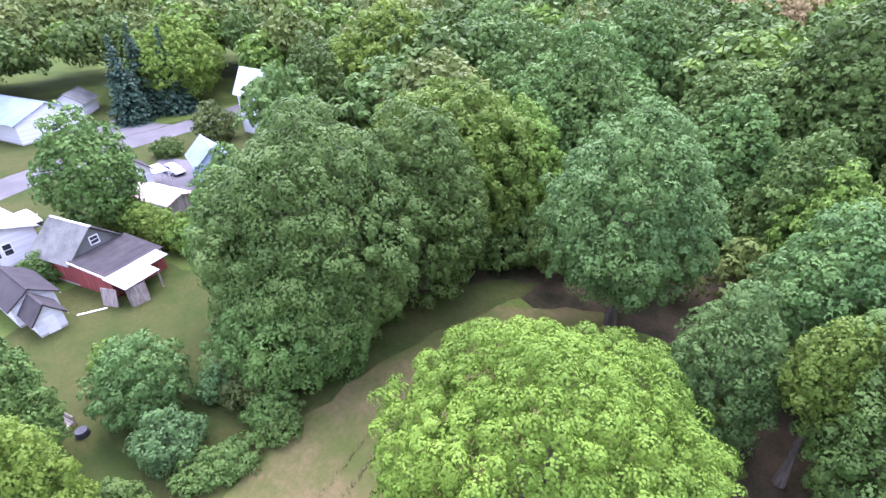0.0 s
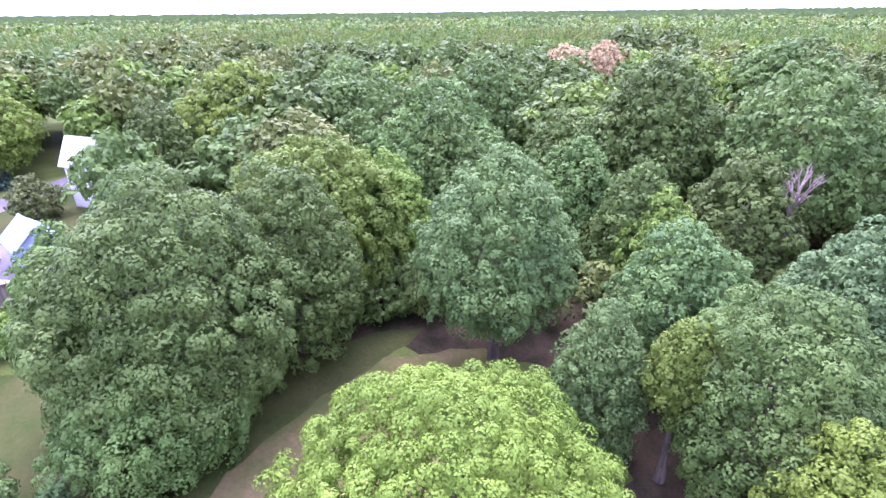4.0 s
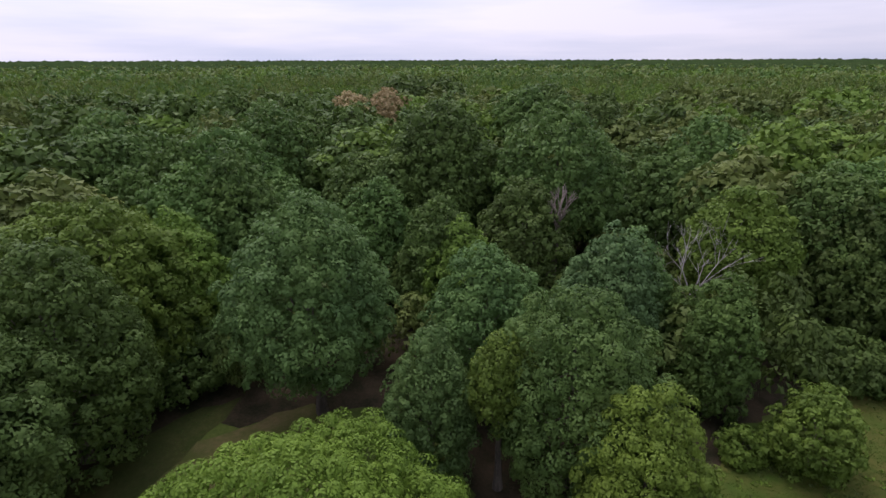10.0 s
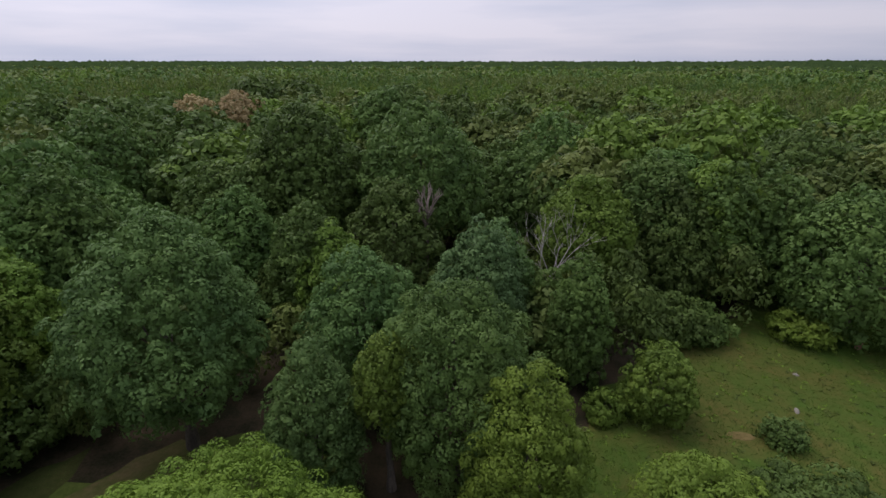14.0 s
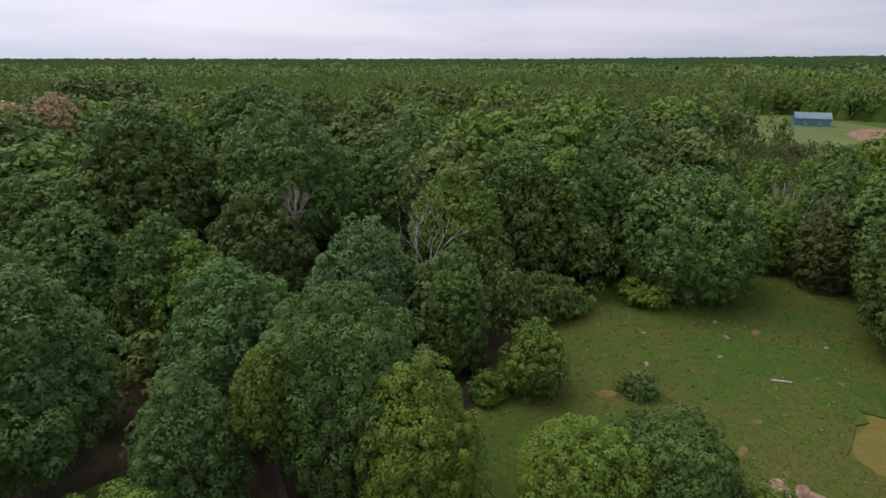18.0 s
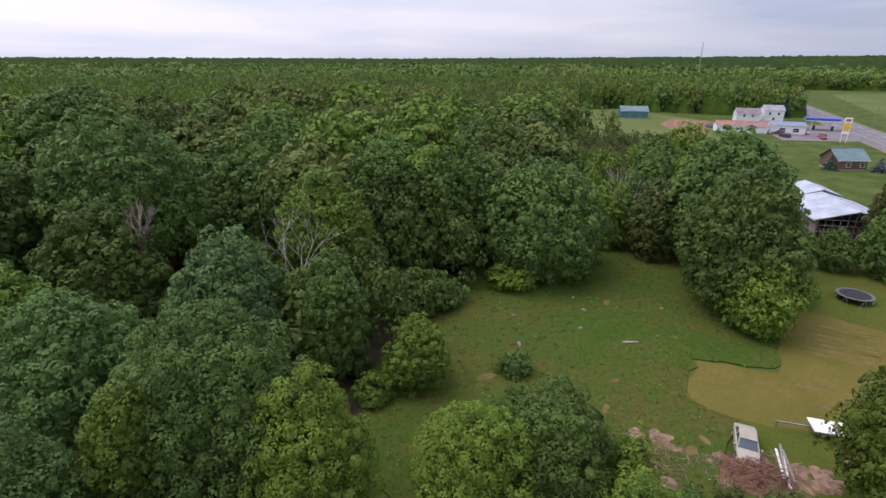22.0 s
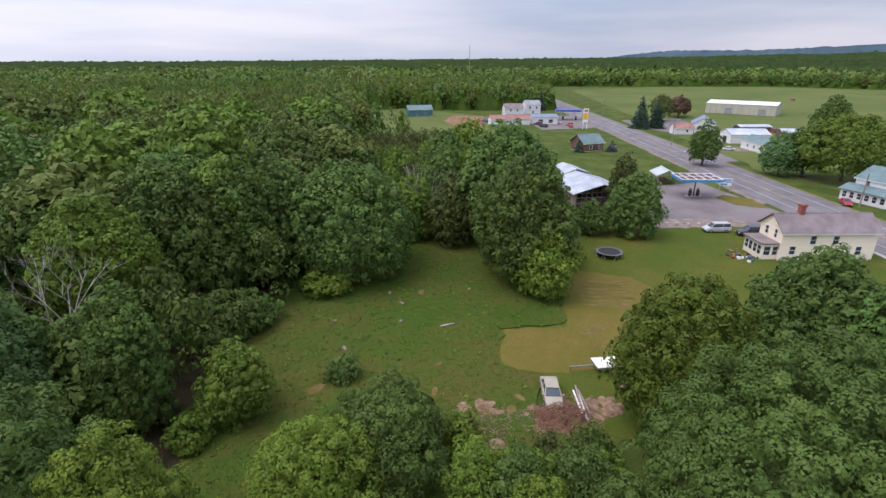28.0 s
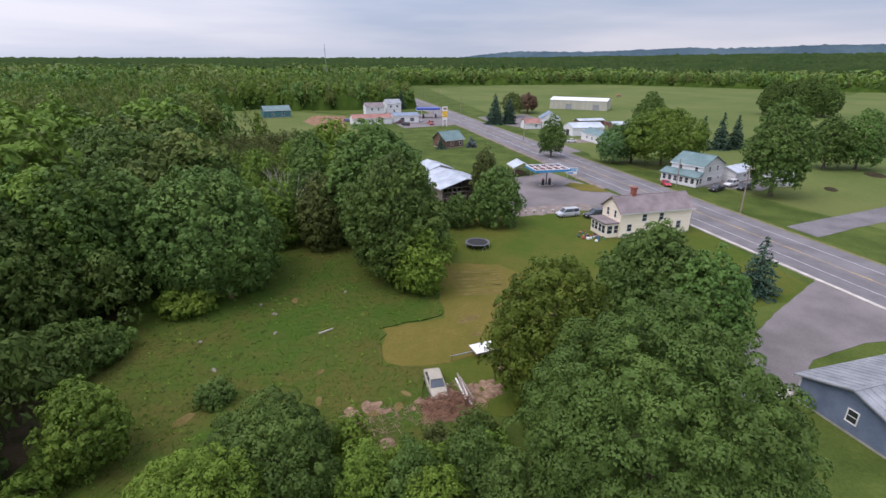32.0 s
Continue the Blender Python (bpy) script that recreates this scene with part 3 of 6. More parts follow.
WEST_VILLAGE = [(-64, -23), (-58, -7), (-68, 8), (-80, 18), (-95, 27), (-107, 24), (-118, 12), (-119, 3), (-118, -3), (-127, -8), (-143, -11), (-145, -24), (-136, -34), (-110, -46), (-69, -52)]
BACK_FIELD = [(210.0, 272.3), (246.9, 261.9), (241.2, 211.2), (237.7, 175.4), (196.2, 138.5), (170.8, 129.2), (129.2, 159.2)]
FAR_CLEARING = [(-662, 800), (-470, 905), (-415, 780), (-560, 680)]
WOODS_EDGE = [(-32.3, 25.4), (-24.2, 31.2), (-19.6, 34.6), (-11.5, 31.2), (-4.6, 19.6), (2.3, 18.5), (5.8, 30.0), (10.4, 41.5), (18.5, 49.6), (26.5, 54.2), (35.8, 66.9), (57.7, 71.5), (109.6, 126.9), (173.1, 265.4), (69.2, 300.0), (-69.2, 253.8), (-161.5, 138.5), (-103.8, 46.2), (-69.2, 16.2), (-53.1, 6.9), (-43.8, 4.6)]


def patch(name, outline, mat, z, label, category, sway=0.5, step=1.5, seed=1):
    return tagged(part(name, prism(wavy(outline, step, sway, seed), -0.05, z), mat), label, category, kind="structure")


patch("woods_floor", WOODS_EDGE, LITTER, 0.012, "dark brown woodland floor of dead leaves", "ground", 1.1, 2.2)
patch("meadow", MEADOW_EDGE, MEADOW, 0.14, "rough uncut green meadow with brown weedy patches", "meadow")
patch("lawn", LAWN_EDGE, LAWN, 0.016, "mown green lawn with yellowing dry drifts", "lawn", 0.25)
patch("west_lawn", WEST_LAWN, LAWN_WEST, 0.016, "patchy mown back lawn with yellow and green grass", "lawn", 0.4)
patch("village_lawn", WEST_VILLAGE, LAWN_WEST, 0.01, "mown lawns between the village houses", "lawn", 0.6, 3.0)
patch("mown_path", [(-31.6, 23.5), (-31.2, 15.0), (-29.9, 8.7), (-27.4, 2.4), (-24.0, -3.0), (-14.0, -5.0), (-14.0, 4.0), (-17.0, 14.0), (-18.5, 23.0), (-20.5, 30.0), (-26.0, 31.5)], MOWN_PATH, 0.02, "mown path of tan stubble and thin grass", "path", 0.35)
patch("back_field", BACK_FIELD, FIELD, 0.03, "pale green mown field in front of woods", "field", 1.0, 6.0)
patch("far_clearing", FAR_CLEARING, FIELD, 0.03, "pale clearing among the distant woods", "field", 3.0, 15.0)
EAST_FIELD = [(173.1, 32.3), (288.5, 117.7), (484.6, 263.1), (542.3, 302.3), (755.8, 230.8), (923.1, -69.2), (686.5, -55.4), (669.2, -121.2), (1038.5, -230.8), (576.9, -346.2), (288.5, -184.6), (150.0, -69.2), (121.2, -34.6)]
patch("east_field", EAST_FIELD, FIELD, 0.02, "wide flat green hay field", "field", 1.5, 8.0)

# The highway: a straight line from the south-west to the north-east.
ROAD_A, ROAD_B, HALF = Vector((85.2, -28.9)), Vector((430.0, 276.6)), 7.5
ALONG = (ROAD_B - ROAD_A).normalized()
ASIDE = Vector((ALONG.y, -ALONG.x))  # towards the far side


def on_road(s, w):
    p = ROAD_A + ALONG * s + ASIDE * w
    return p.x, p.y


def strip(s0, s1, w0, w1):
    return [on_road(s0, w0), on_road(s1, w0), on_road(s1, w1), on_road(s0, w1)]


tagged(part("road", prism(strip(-90, 640, -HALF, HALF), -0.1, 0.05), ASPHALT), "grey two-lane asphalt highway with wide shoulders", "road", kind="structure")

# ---------------------------------------------------------------- trees
def unit(n, r):
    v = r.normal(size=(n, 3))
    return v / np.linalg.norm(v, axis=1)[:, None]


def leaves(centres, normals, size, r, droop=0.25, plain=False):
    """One blade at each centre, facing its normal: kite-shaped, or three-cornered where it is far off."""
    n = len(centres)
    normals = normals / np.linalg.norm(normals, axis=1)[:, None]
    side = np.cross(normals, unit(n, r))
    side /= np.linalg.norm(side, axis=1)[:, None] + 1e-9
    tip = np.cross(normals, side)
    s = (size * r.uniform(0.65, 1.35, n))[:, None]
    if plain:
        v = np.empty((n, 3, 3))
        v[:, 0] = centres - tip * s * 0.45 + side * s * 0.42
        v[:, 1] = centres + tip * s * 0.65 - normals * s * droop
        v[:, 2] = centres - tip * s * 0.45 - side * s * 0.42
        return v.reshape(-1, 3), np.arange(3 * n).reshape(-1, 3)
    v = np.empty((n, 4, 3))
    v[:, 0] = centres - tip * s * 0.5
    v[:, 1] = centres + side * s * 0.38 - normals * s * droop * 0.3
    v[:, 2] = centres + tip * s * 0.6 - normals * s * droop
    v[:, 3] = centres - side * s * 0.38 - normals * s * droop * 0.3
    return v.reshape(-1, 3), np.arange(4 * n).reshape(-1, 4)


def crown(h, rad, base, leaf, r, cover=0.6, plain=False):
    """A broad-leaved crown: an uneven egg in tiers, set with drooping sprays of blades at uneven depth, dark gaps between."""
    z0 = max(0.25, h * base)
    tall = h - z0
    s = np.linspace(0, 1, 240)
    wide = np.where(s < 0.38, 0.62 + 0.38 * np.sin(np.pi / 2 * np.minimum(s / 0.38, 1)), (1 - np.clip((s - 0.38) / 0.62, 0, 1) ** 1.7) ** 0.72)
    ring, level = rad * wide, z0 + tall * s
    dr, dz = np.gradient(ring), np.gradient(level)
    cum = np.cumsum(2 * np.pi * ring * np.hypot(dr, dz))
    area = cum[-1]
    tuft = min(0.95, leaf * 4.0, max(leaf * 1.5, 0.065 * rad + 0.3))
    n = max(30, int(area / (tuft * 1.36) ** 2))
    i = np.arange(n)
    si = np.clip(np.interp((i + 0.5) / n * area, cum, s) + r.normal(size=n) * 0.35 * tuft / tall, 0.0, 0.996)
    ri = np.interp(si, s, ring)
    turn = i * 2.39996 + r.uniform(0, 6.28) + r.normal(size=n) * 0.4 * tuft / np.maximum(ri, tuft)
    side = np.c_[np.cos(turn), np.sin(turn)]
    nz = np.interp(si, s, -dr / np.hypot(dr, dz))
    norm = np.c_[side * np.sqrt(np.maximum(0, 1 - nz ** 2))[:, None], nz]
    p = np.c_[side * ri[:, None], np.interp(si, s, level)]
    # large boughs swell out of the egg, with hollows between them
    mid = np.array([0, 0, z0 + 0.40 * tall])
    d = (p - mid) / np.array([rad, rad, tall * 0.55])
    d /= np.linalg.norm(d, axis=1)[:, None]
    lobes = unit(int(16 + 2 * rad), r)
    swell = (np.clip(d @ lobes.T, 0, 1) ** 22 * r.uniform(0.35, 1.0, len(lobes))).max(1)
    p = mid + (p - mid) * (0.86 + 0.21 * swell)[:, None]
    # tiers of limbs
    tier = np.sin(p[:, 2] * 6.28 / (1.5 + 0.14 * rad) + 1.6 * np.sin(turn * 2 + r.uniform(0, 6)) + 1.1 * np.sin(turn * 5 + r.uniform(0, 6)))
    p += norm * (tuft * (0.45 * tier + r.uniform(-1.0, 0.6, n)))[:, None]
    keep = (r.random(n) > 0.07) & (p[:, 2] > 0.2)
    p, norm, n = p[keep], norm[keep], int(keep.sum())
    axis = norm * 0.55 + np.array([0, 0, 0.75]) + 0.28 * unit(n, r)
    axis /= np.linalg.norm(axis, axis=1)[:, None]
    per = max(6, int(cover * 1.3 * np.pi * tuft ** 2 / (0.44 * leaf * leaf)))
    size = (tuft * r.uniform(0.62, 1.32, n)).repeat(per)[:, None]
    ax = axis.repeat(per, 0)
    b = unit(n * per, r)
    dot = (b * ax).sum(1)[:, None]
    b = np.where(dot < 0, b - 2 * dot * ax, b)
    dot = np.abs(dot)
    spot = p.repeat(per, 0) + (b - 0.38 * dot * ax) * size * r.uniform(0.80, 1.07, (n * per, 1))
    spot[:, 2] -= 0.4 * size[:, 0] * (1 - dot[:, 0]) ** 2
    spot[:, 2] = np.maximum(spot[:, 2], 0.12)
    face = b + ax * 0.2 + 0.14 * unit(n * per, r)
    v1, f1 = leaves(spot, face, np.full(len(spot), leaf), r, plain=plain)
    # shaded leaves within
    inner = int(area * 0.36 / (0.44 * (leaf * 1.7) ** 2))
    k = r.integers(0, n, inner)
    q = mid + (p[k] - mid) * r.uniform(0.60, 0.82, (inner, 1)) + unit(inner, r) * tuft * 0.8
    q[:, 2] = np.maximum(q[:, 2], min(z0, 0.5 * h))
    v2, f2 = leaves(q, norm[k] + 0.6 * unit(inner, r), np.full(inner, leaf * 1.7), r, plain=plain)
    return np.vstack([v1, v2]), np.vstack([f1, f2 + len(v1)]), mid + (p[r.permutation(n)[:12]] - mid) * 0.85


def bole(h, rad, base, tips, r, girth=None):
    """Trunk and limbs: tapered, slightly crooked tubes."""
    girth = girth or 0.018 * h + 0.06
    trunk = bmesh.new()
    top = h * (base + 0.62 * (1 - base))
    pts = [Vector((0, 0, -0.1))]
    n = 6
    for i in range(1, n + 1):
        pts.append(Vector((r.normal() * 0.012 * h * i / n, r.normal() * 0.012 * h * i / n, top * i / n)))
    for i in range(n):
        g0, g1 = girth * (1 - 0.8 * i / n) * (1.35 if i == 0 else 1), girth * (1 - 0.8 * (i + 1) / n)
        tube(trunk, pts[i], pts[i + 1], g0, g1, 9, cap=False)
    limbs = []
    for j, tip in enumerate(tips[: 9]):
        z = top * r.uniform(0.35, 0.95)
        s = min(n - 1, int(z / top * n))
        a = pts[s].lerp(pts[s + 1], 0.5)
        b = Vector(tip)
        if b.z < a.z * 0.8:
            continue
        m = a.lerp(b, 0.5) + Vector((0, 0, -0.04 * h))
        bm = bmesh.new()
        g = girth * 0.42 * (1 - 0.5 * z / top)
        tube(bm, a, m, g, g * 0.65, 6, cap=False)
        tube(bm, m, b, g * 0.65, g * 0.2, 6, cap=False)
        limbs.append(bm)
    return trunk, limbs


TREE_WORDS = {
    "maple": "leafy mature maple tree with a full mid-green crown",
    "dark": "broad tree with a dense dark green crown",
    "blue": "broadleaf tree with a cool blue-green crown",
    "pale": "round-topped tree with pale grey-green leaves",
    "olive": "loose-crowned tree with olive-green leaves",
    "lime": "round-crowned tree with bright yellow-green leaves",
    "lime2": "light-crowned tree with yellowish green leaves",
    "brush": "scrubby brownish green tree with thin leaves",
    "moss": "broad tree with a dark mossy olive crown",
    "copper": "broad tree with dull reddish brown leaves",
    "rust": "dying tree with rust-brown withered leaves",
}
planted = []


def tree(kind, x, y, h, rad, base, label="", seed=None, leaf=None, name="tree", cover=0.8):
    far = math.hypot(x, y)
    r = np.random.default_rng(seed if seed is not None else int(abs(x * 131 + y * 17)) + 3)
    leaf = leaf or min(0.55, max(0.14, 0.0060 * far + 0.01), 0.1 + 0.075 * rad)
    verts, faces, tips = crown(h, rad, base, leaf, r, cover=cover, plain=far > 24)
    size = "small " if h < 9 else ("tall " if h > 19 else "")
    name = "shrub" if h < 7 else name
    t = thing(name, label or (size + TREE_WORDS[kind]), "shrub" if name == "shrub" else "tree", pose(x, y, 0, 0, 0, r.uniform(0, 360)))
    trunk, limbs = bole(h, rad, base, tips, r)
    part("trunk", trunk, BARK, t)
    for bm in limbs:
        part("limb", bm, BARK, t)
    arrays("crown", verts, faces, LEAF[kind], t)
    planted.append((x, y, rad))
    return t
tree('lime', -11.4, 11.8, 16.1, 8.8, 0.12, seed=1256)
tree('maple', -37.2, 8.3, 21.4, 9.2, 0.04)
tree('dark', -38.3, 18.9, 20.0, 6.6, 0.08)
tree('olive', -46.8, 27.4, 19.5, 10.6, 0.1)
tree('blue', -24.2, 30.8, 21.3, 6.9, 0.21)
tree('lime2', -79.3, 34.6, 24.6, 10.3, 0.15)
tree('maple', -55.9, 55.1, 22.6, 8.9, 0.15)
tree('maple', -75.8, 52.7, 23.5, 10.4, 0.15)
tree('rust', -68.2, 109.7, 24.3, 7.8, 0.15)
tree('rust', -62.5, 118.3, 24.3, 8.2, 0.15)
tree('maple', -21.3, 113.4, 25.8, 12.6, 0.15)
tree('dark', -28.4, 70.7, 24.2, 7.1, 0.15)
tree('maple', -49.1, 42.0, 18.6, 7.5, 0.12)
tree('dark', -58.4, 41.4, 19.2, 5.2, 0.15)
tree('maple', -45.6, 45.8, 21.9, 6.0, 0.1)
tree('olive', -43.3, 34.5, 16.6, 5.2, 0.1)
tree('dark', -27.1, 67.5, 26.1, 9.0, 0.15)
tree('maple', -10.9, 68.4, 25.0, 9.2, 0.3)
tree('dark', -8.4, 101.2, 25.5, 7.7, 0.15)
tree('maple', -24.2, 106.9, 27.0, 9.5, 0.15)
tree('pale', -1.5, 46.1, 16.0, 5.1, 0.1)
tree('blue', -11.1, 37.6, 16.7, 5.2, 0.12)
tree('maple', -2.3, 30.5, 17.4, 5.9, 0.06)
tree('blue', -12.0, 27.5, 13.6, 3.4, 0.03)
tree('olive', -7.0, 28.3, 14.0, 2.2, 0.45)
tree('lime2', 2.6, 25.2, 14.1, 4.0, 0.02)
tree('dark', 8.2, 43.1, 14.3, 3.1, 0.02)
tree('olive', -16.4, 46.8, 15.0, 4.2, 0.05)
tree('olive', 10.8, 59.0, 18.4, 5.8, 0.3)
tree('maple', 20.3, 66.2, 20.1, 6.9, 0.06)
tree('dark', 28.6, 65.6, 18.7, 6.4, 0.05)
tree('maple', 9.9, 91.8, 21.9, 9.6, 0.1)
tree('maple', -34.0, 57.6, 20.1, 7.0, 0.1)
tree('maple', -60.0, 70.2, 25.1, 8.2, 0.1)
tree('olive', 14.8, 38.8, 8.0, 3.1, 0.02)
tree('maple', 4.0, 78.4, 18.9, 8.0, 0.1)
tree('maple', 42.2, 57.8, 18.2, 9.4, 0.02)
tree('olive', 28.6, 68.1, 18.9, 7.7, 0.05)
tree('maple', 0.3, 83.1, 17.8, 8.8, 0.1)
tree('dark', -12.5, 56.3, 17.7, 6.8, 0.05)
tree('dark', 21.8, 63.3, 16.1, 6.3, 0.03)
tree('maple', 36.1, 67.0, 18.0, 6.1, 0.04)
tree('dark', -58.2, 49.1, 20.7, 6.3, 0.1)
tree('olive', 13.9, 74.9, 15.1, 5.2, 0.1)
tree('maple', -29.6, 52.2, 17.3, 5.6, 0.1)
tree('dark', -20.1, 49.1, 17.3, 4.7, 0.05)
tree('maple', -46.0, 54.8, 15.9, 7.0, 0.1)
tree('maple', -47.0, 44.3, 15.6, 5.9, 0.08)
tree('dark', -73.2, 21.1, 20.6, 4.3, 0.1)
tree('maple', -56.6, 11.0, 17.5, 4.1, 0.05)
tree('maple', 24.8, 72.0, 19.5, 9.6, 0.08)
tree('dark', 48.4, 89.2, 20.2, 13.8, 0.08)
tree('maple', 60.5, 87.2, 19.3, 9.6, 0.08)
tree('maple', 66.1, 61.1, 17.5, 3.7, 0.05)
tree('dark', 57.8, 38.1, 19.2, 7.6, 0.08)
tree('maple', 69.7, 49.3, 21.5, 9.3, 0.1)
tree('lime2', 54.7, 32.2, 9.7, 3.9, 0.02)
tree('lime2', 12.9, 23.2, 9.8, 4.1, 0.02)
tree('dark', 19.0, 23.2, 9.0, 4.7, 0.02)
tree('olive', 20.4, 16.2, 7.6, 1.8, 0.02, cover=0.5)
tree('maple', 21.8, 13.4, 7.8, 2.1, 0.02, cover=0.5)
tree('olive', 23.8, 13.2, 6.2, 1.8, 0.02, cover=0.5)
tree('dark', 31.6, 13.2, 2.6, 1.9, 0.02, cover=0.5)
tree('olive', 30.4, 11.4, 2.2, 1.6, 0.02, cover=0.5)
tree('brush', 29.2, 15.6, 2.0, 1.5, 0.02, cover=0.5)
tree('olive', 58.5, 62.2, 12.1, 3.9, 0.03)
tree('brush', 62.2, 55.0, 13.5, 4.6, 0.03)
tree('olive', 69.1, 68.0, 12.0, 3.2, 0.03)
tree('olive', 72.2, 57.6, 17.4, 5.4, 0.05)
tree('lime2', 35.3, 54.8, 3.6, 3.7, 0.02)
tree('maple', 24.6, 36.7, 2.2, 1.8, 0.02)
tree('lime2', 66.5, 37.1, 5.3, 4.0, 0.02)
tree('olive', 10.3, 38.3, 2.7, 2.0, 0.02)
tree('lime2', 24.6, 20.8, 4.6, 1.8, 0.02, cover=0.55)
tree('maple', 25.5, 10.8, 6.6, 2.5, 0.02, cover=0.55)
tree('dark', 23.2, 7.1, 8.4, 2.3, 0.02)
tree('lime2', 21.3, 11.6, 7.0, 2.3, 0.02, cover=0.55)
tree('lime2', 22.6, 16.0, 5.3, 2.0, 0.02, cover=0.55)
tree('moss', 39.4, 9.5, 15.7, 5.6, 0.05)
tree('maple', 57.6, 3.4, 13.4, 5.8, 0.1)
tree('dark', 29.2, -0.2, 17.0, 8.9, 0.02)
tree('maple', 54.2, 2.4, 14.9, 5.6, 0.1)
tree('maple', 51.9, -2.7, 13.9, 4.3, 0.1)
tree('maple', 88.2, 34.3, 12.4, 4.9, 0.02)
tree('olive', 169.2, 11.9, 17.6, 12.4, 0.16)
tree('dark', 169.5, 20.8, 15.1, 5.3, 0.12)
tree('dark', 379.4, -32.7, 22.2, 9.0, 0.02)
tree('dark', 384.3, -41.5, 21.3, 9.6, 0.02)
tree('dark', 377.6, -48.8, 22.9, 9.1, 0.02)
tree('dark', 382.1, -58.5, 21.7, 8.9, 0.02)
tree('pale', 166.4, 25.9, 12.1, 5.3, 0.1)
tree('maple', 141.2, -15.4, 23.8, 7.2, 0.10)
tree('maple', 83.6, 40.2, 6.6, 3.0, 0.02)
tree('maple', 166.8, 46.2, 13.9, 4.5, 0.1)
tree('dark', 241.1, 24.2, 19.0, 7.0, 0.1)
tree('maple', 187.6, -32.4, 17.4, 5.1, 0.1)
tree('maple', 191.8, -40.9, 18.3, 6.7, 0.1)
tree('brush', 101.1, 42.4, 13.4, 3.1, 0.05)
tree('maple', -70.9, -9.7, 15.7, 5.5, 0.1)
tree('lime2', -132.6, 6.0, 19.3, 9.8, 0.15)
tree('brush', -101.2, 7.8, 7.3, 3.8, 0.02)
tree('maple', -33.2, -14.2, 13.6, 3.0, 0.05)
tree('lime2', -22.2, -10.6, 15.2, 2.5, 0.05)
tree('blue', -34.3, -6.6, 7.6, 3.2, 0.02)
tree('pale', -29.2, -5.6, 4.2, 2.3, 0.02)
tree('olive', -39.4, -8.8, 4.5, 1.5, 0.02)
tree('maple', -24.9, -8.6, 4.2, 1.8, 0.02)
tree('brush', -32.6, 0.7, 3.1, 3.1, 0.02)
tree('maple', -29.3, 1.2, 2.3, 2.0, 0.02)
tree('pale', -33.6, -1.7, 2.8, 1.9, 0.02)
tree('maple', -26.4, -2.1, 1.6, 1.8, 0.02)
tree('maple', -61.1, -15.3, 3.3, 2.3, 0.02)
tree('dark', -96.9, -0.9, 3.0, 2.7, 0.02)
tree('maple', -82.6, 35.8, 23.3, 8.8, 0.15)
tree('blue', 0.7, 50.8, 14.5, 4.7, 0.05)
tree('maple', -34.2, 5.2, 11.4, 6.6, 0.02)
tree('dark', -37.3, 12.3, 7.2, 4.3, 0.02)
tree('dark', -39.5, 30.1, 6.3, 6.0, 0.02)
tree('dark', 5.6, 48.6, 10.6, 3.2, 0.02)
tree('dark', 23.2, 54.2, 3.9, 4.1, 0.02)
tree('dark', 20.4, 54.0, 5.5, 5.0, 0.02)
tree('maple', -26.5, -4.3, 1.4, 1.7, 0.02)
tree('dark', -27.6, 1.4, 1.8, 1.8, 0.02)
tree('maple', -42.0, 3.4, 18.6, 4.2, 0.03)
tree('dark', -78.0, 21.2, 20.7, 4.8, 0.15)
tree('maple', -68.5, 47.0, 22.8, 8.2, 0.15)
tree('maple', -90.7, 17.0, 13.7, 2.6, 0.1)
tree('maple', 77.5, 71.0, 18.2, 5.0, 0.04)
tree('lime2', 93.5, 78.5, 18.4, 6.0, 0.04)
tree('maple', 84.0, 63.0, 15.0, 4.6, 0.03)
tree('olive', 98.0, 70.0, 14.0, 4.6, 0.03)
for i in range(8):
    f = i / 7
    tree('olive', -71.5 + 12.5 * f, -9.0 + 7.6 * f, 5.0 - 0.5 * (i % 2), 2.1, 0.01, "dense olive-green hedge bush behind the barn", seed=300 + i)
planted += [(-126.5, -1.0, 16.0), (-132.6, 6.0, 15.0), (-92.0, 33.0, 8.0), (-101.0, 16.6, 10.0), (6.5, 54.0, 3.0), (60.7, 61.0, 5.0)]


# ---------------------------------------------------------------- woods
SAPLINGS = [(62, 72), (78, 110), (124, 158), (158, 126), (128, 88), (106, 66), (84, 56), (76, 58)]


def on_open_ground(x, y, sapling=False):
    s = (x - ROAD_A.x) * ALONG.x + (y - ROAD_A.y) * ALONG.y
    w = (x - ROAD_A.x) * ASIDE.x + (y - ROAD_A.y) * ASIDE.y
    shut = (w > (-30 if sapling else -95)) & (s > -90) & (s < 300) & (w < 640)
    shut |= (w > -12) & (s >= 300) & (s < 640) & (w < 640 - (s - 300) * 0.9)
    shut |= inside(SAPLINGS, x, y) if not sapling else False
    for edge in (FAR_CLEARING, WEST_VILLAGE, MEADOW_EDGE, LAWN_EDGE, WEST_LAWN, BACK_FIELD):
        shut |= inside(edge, x, y)
    return shut


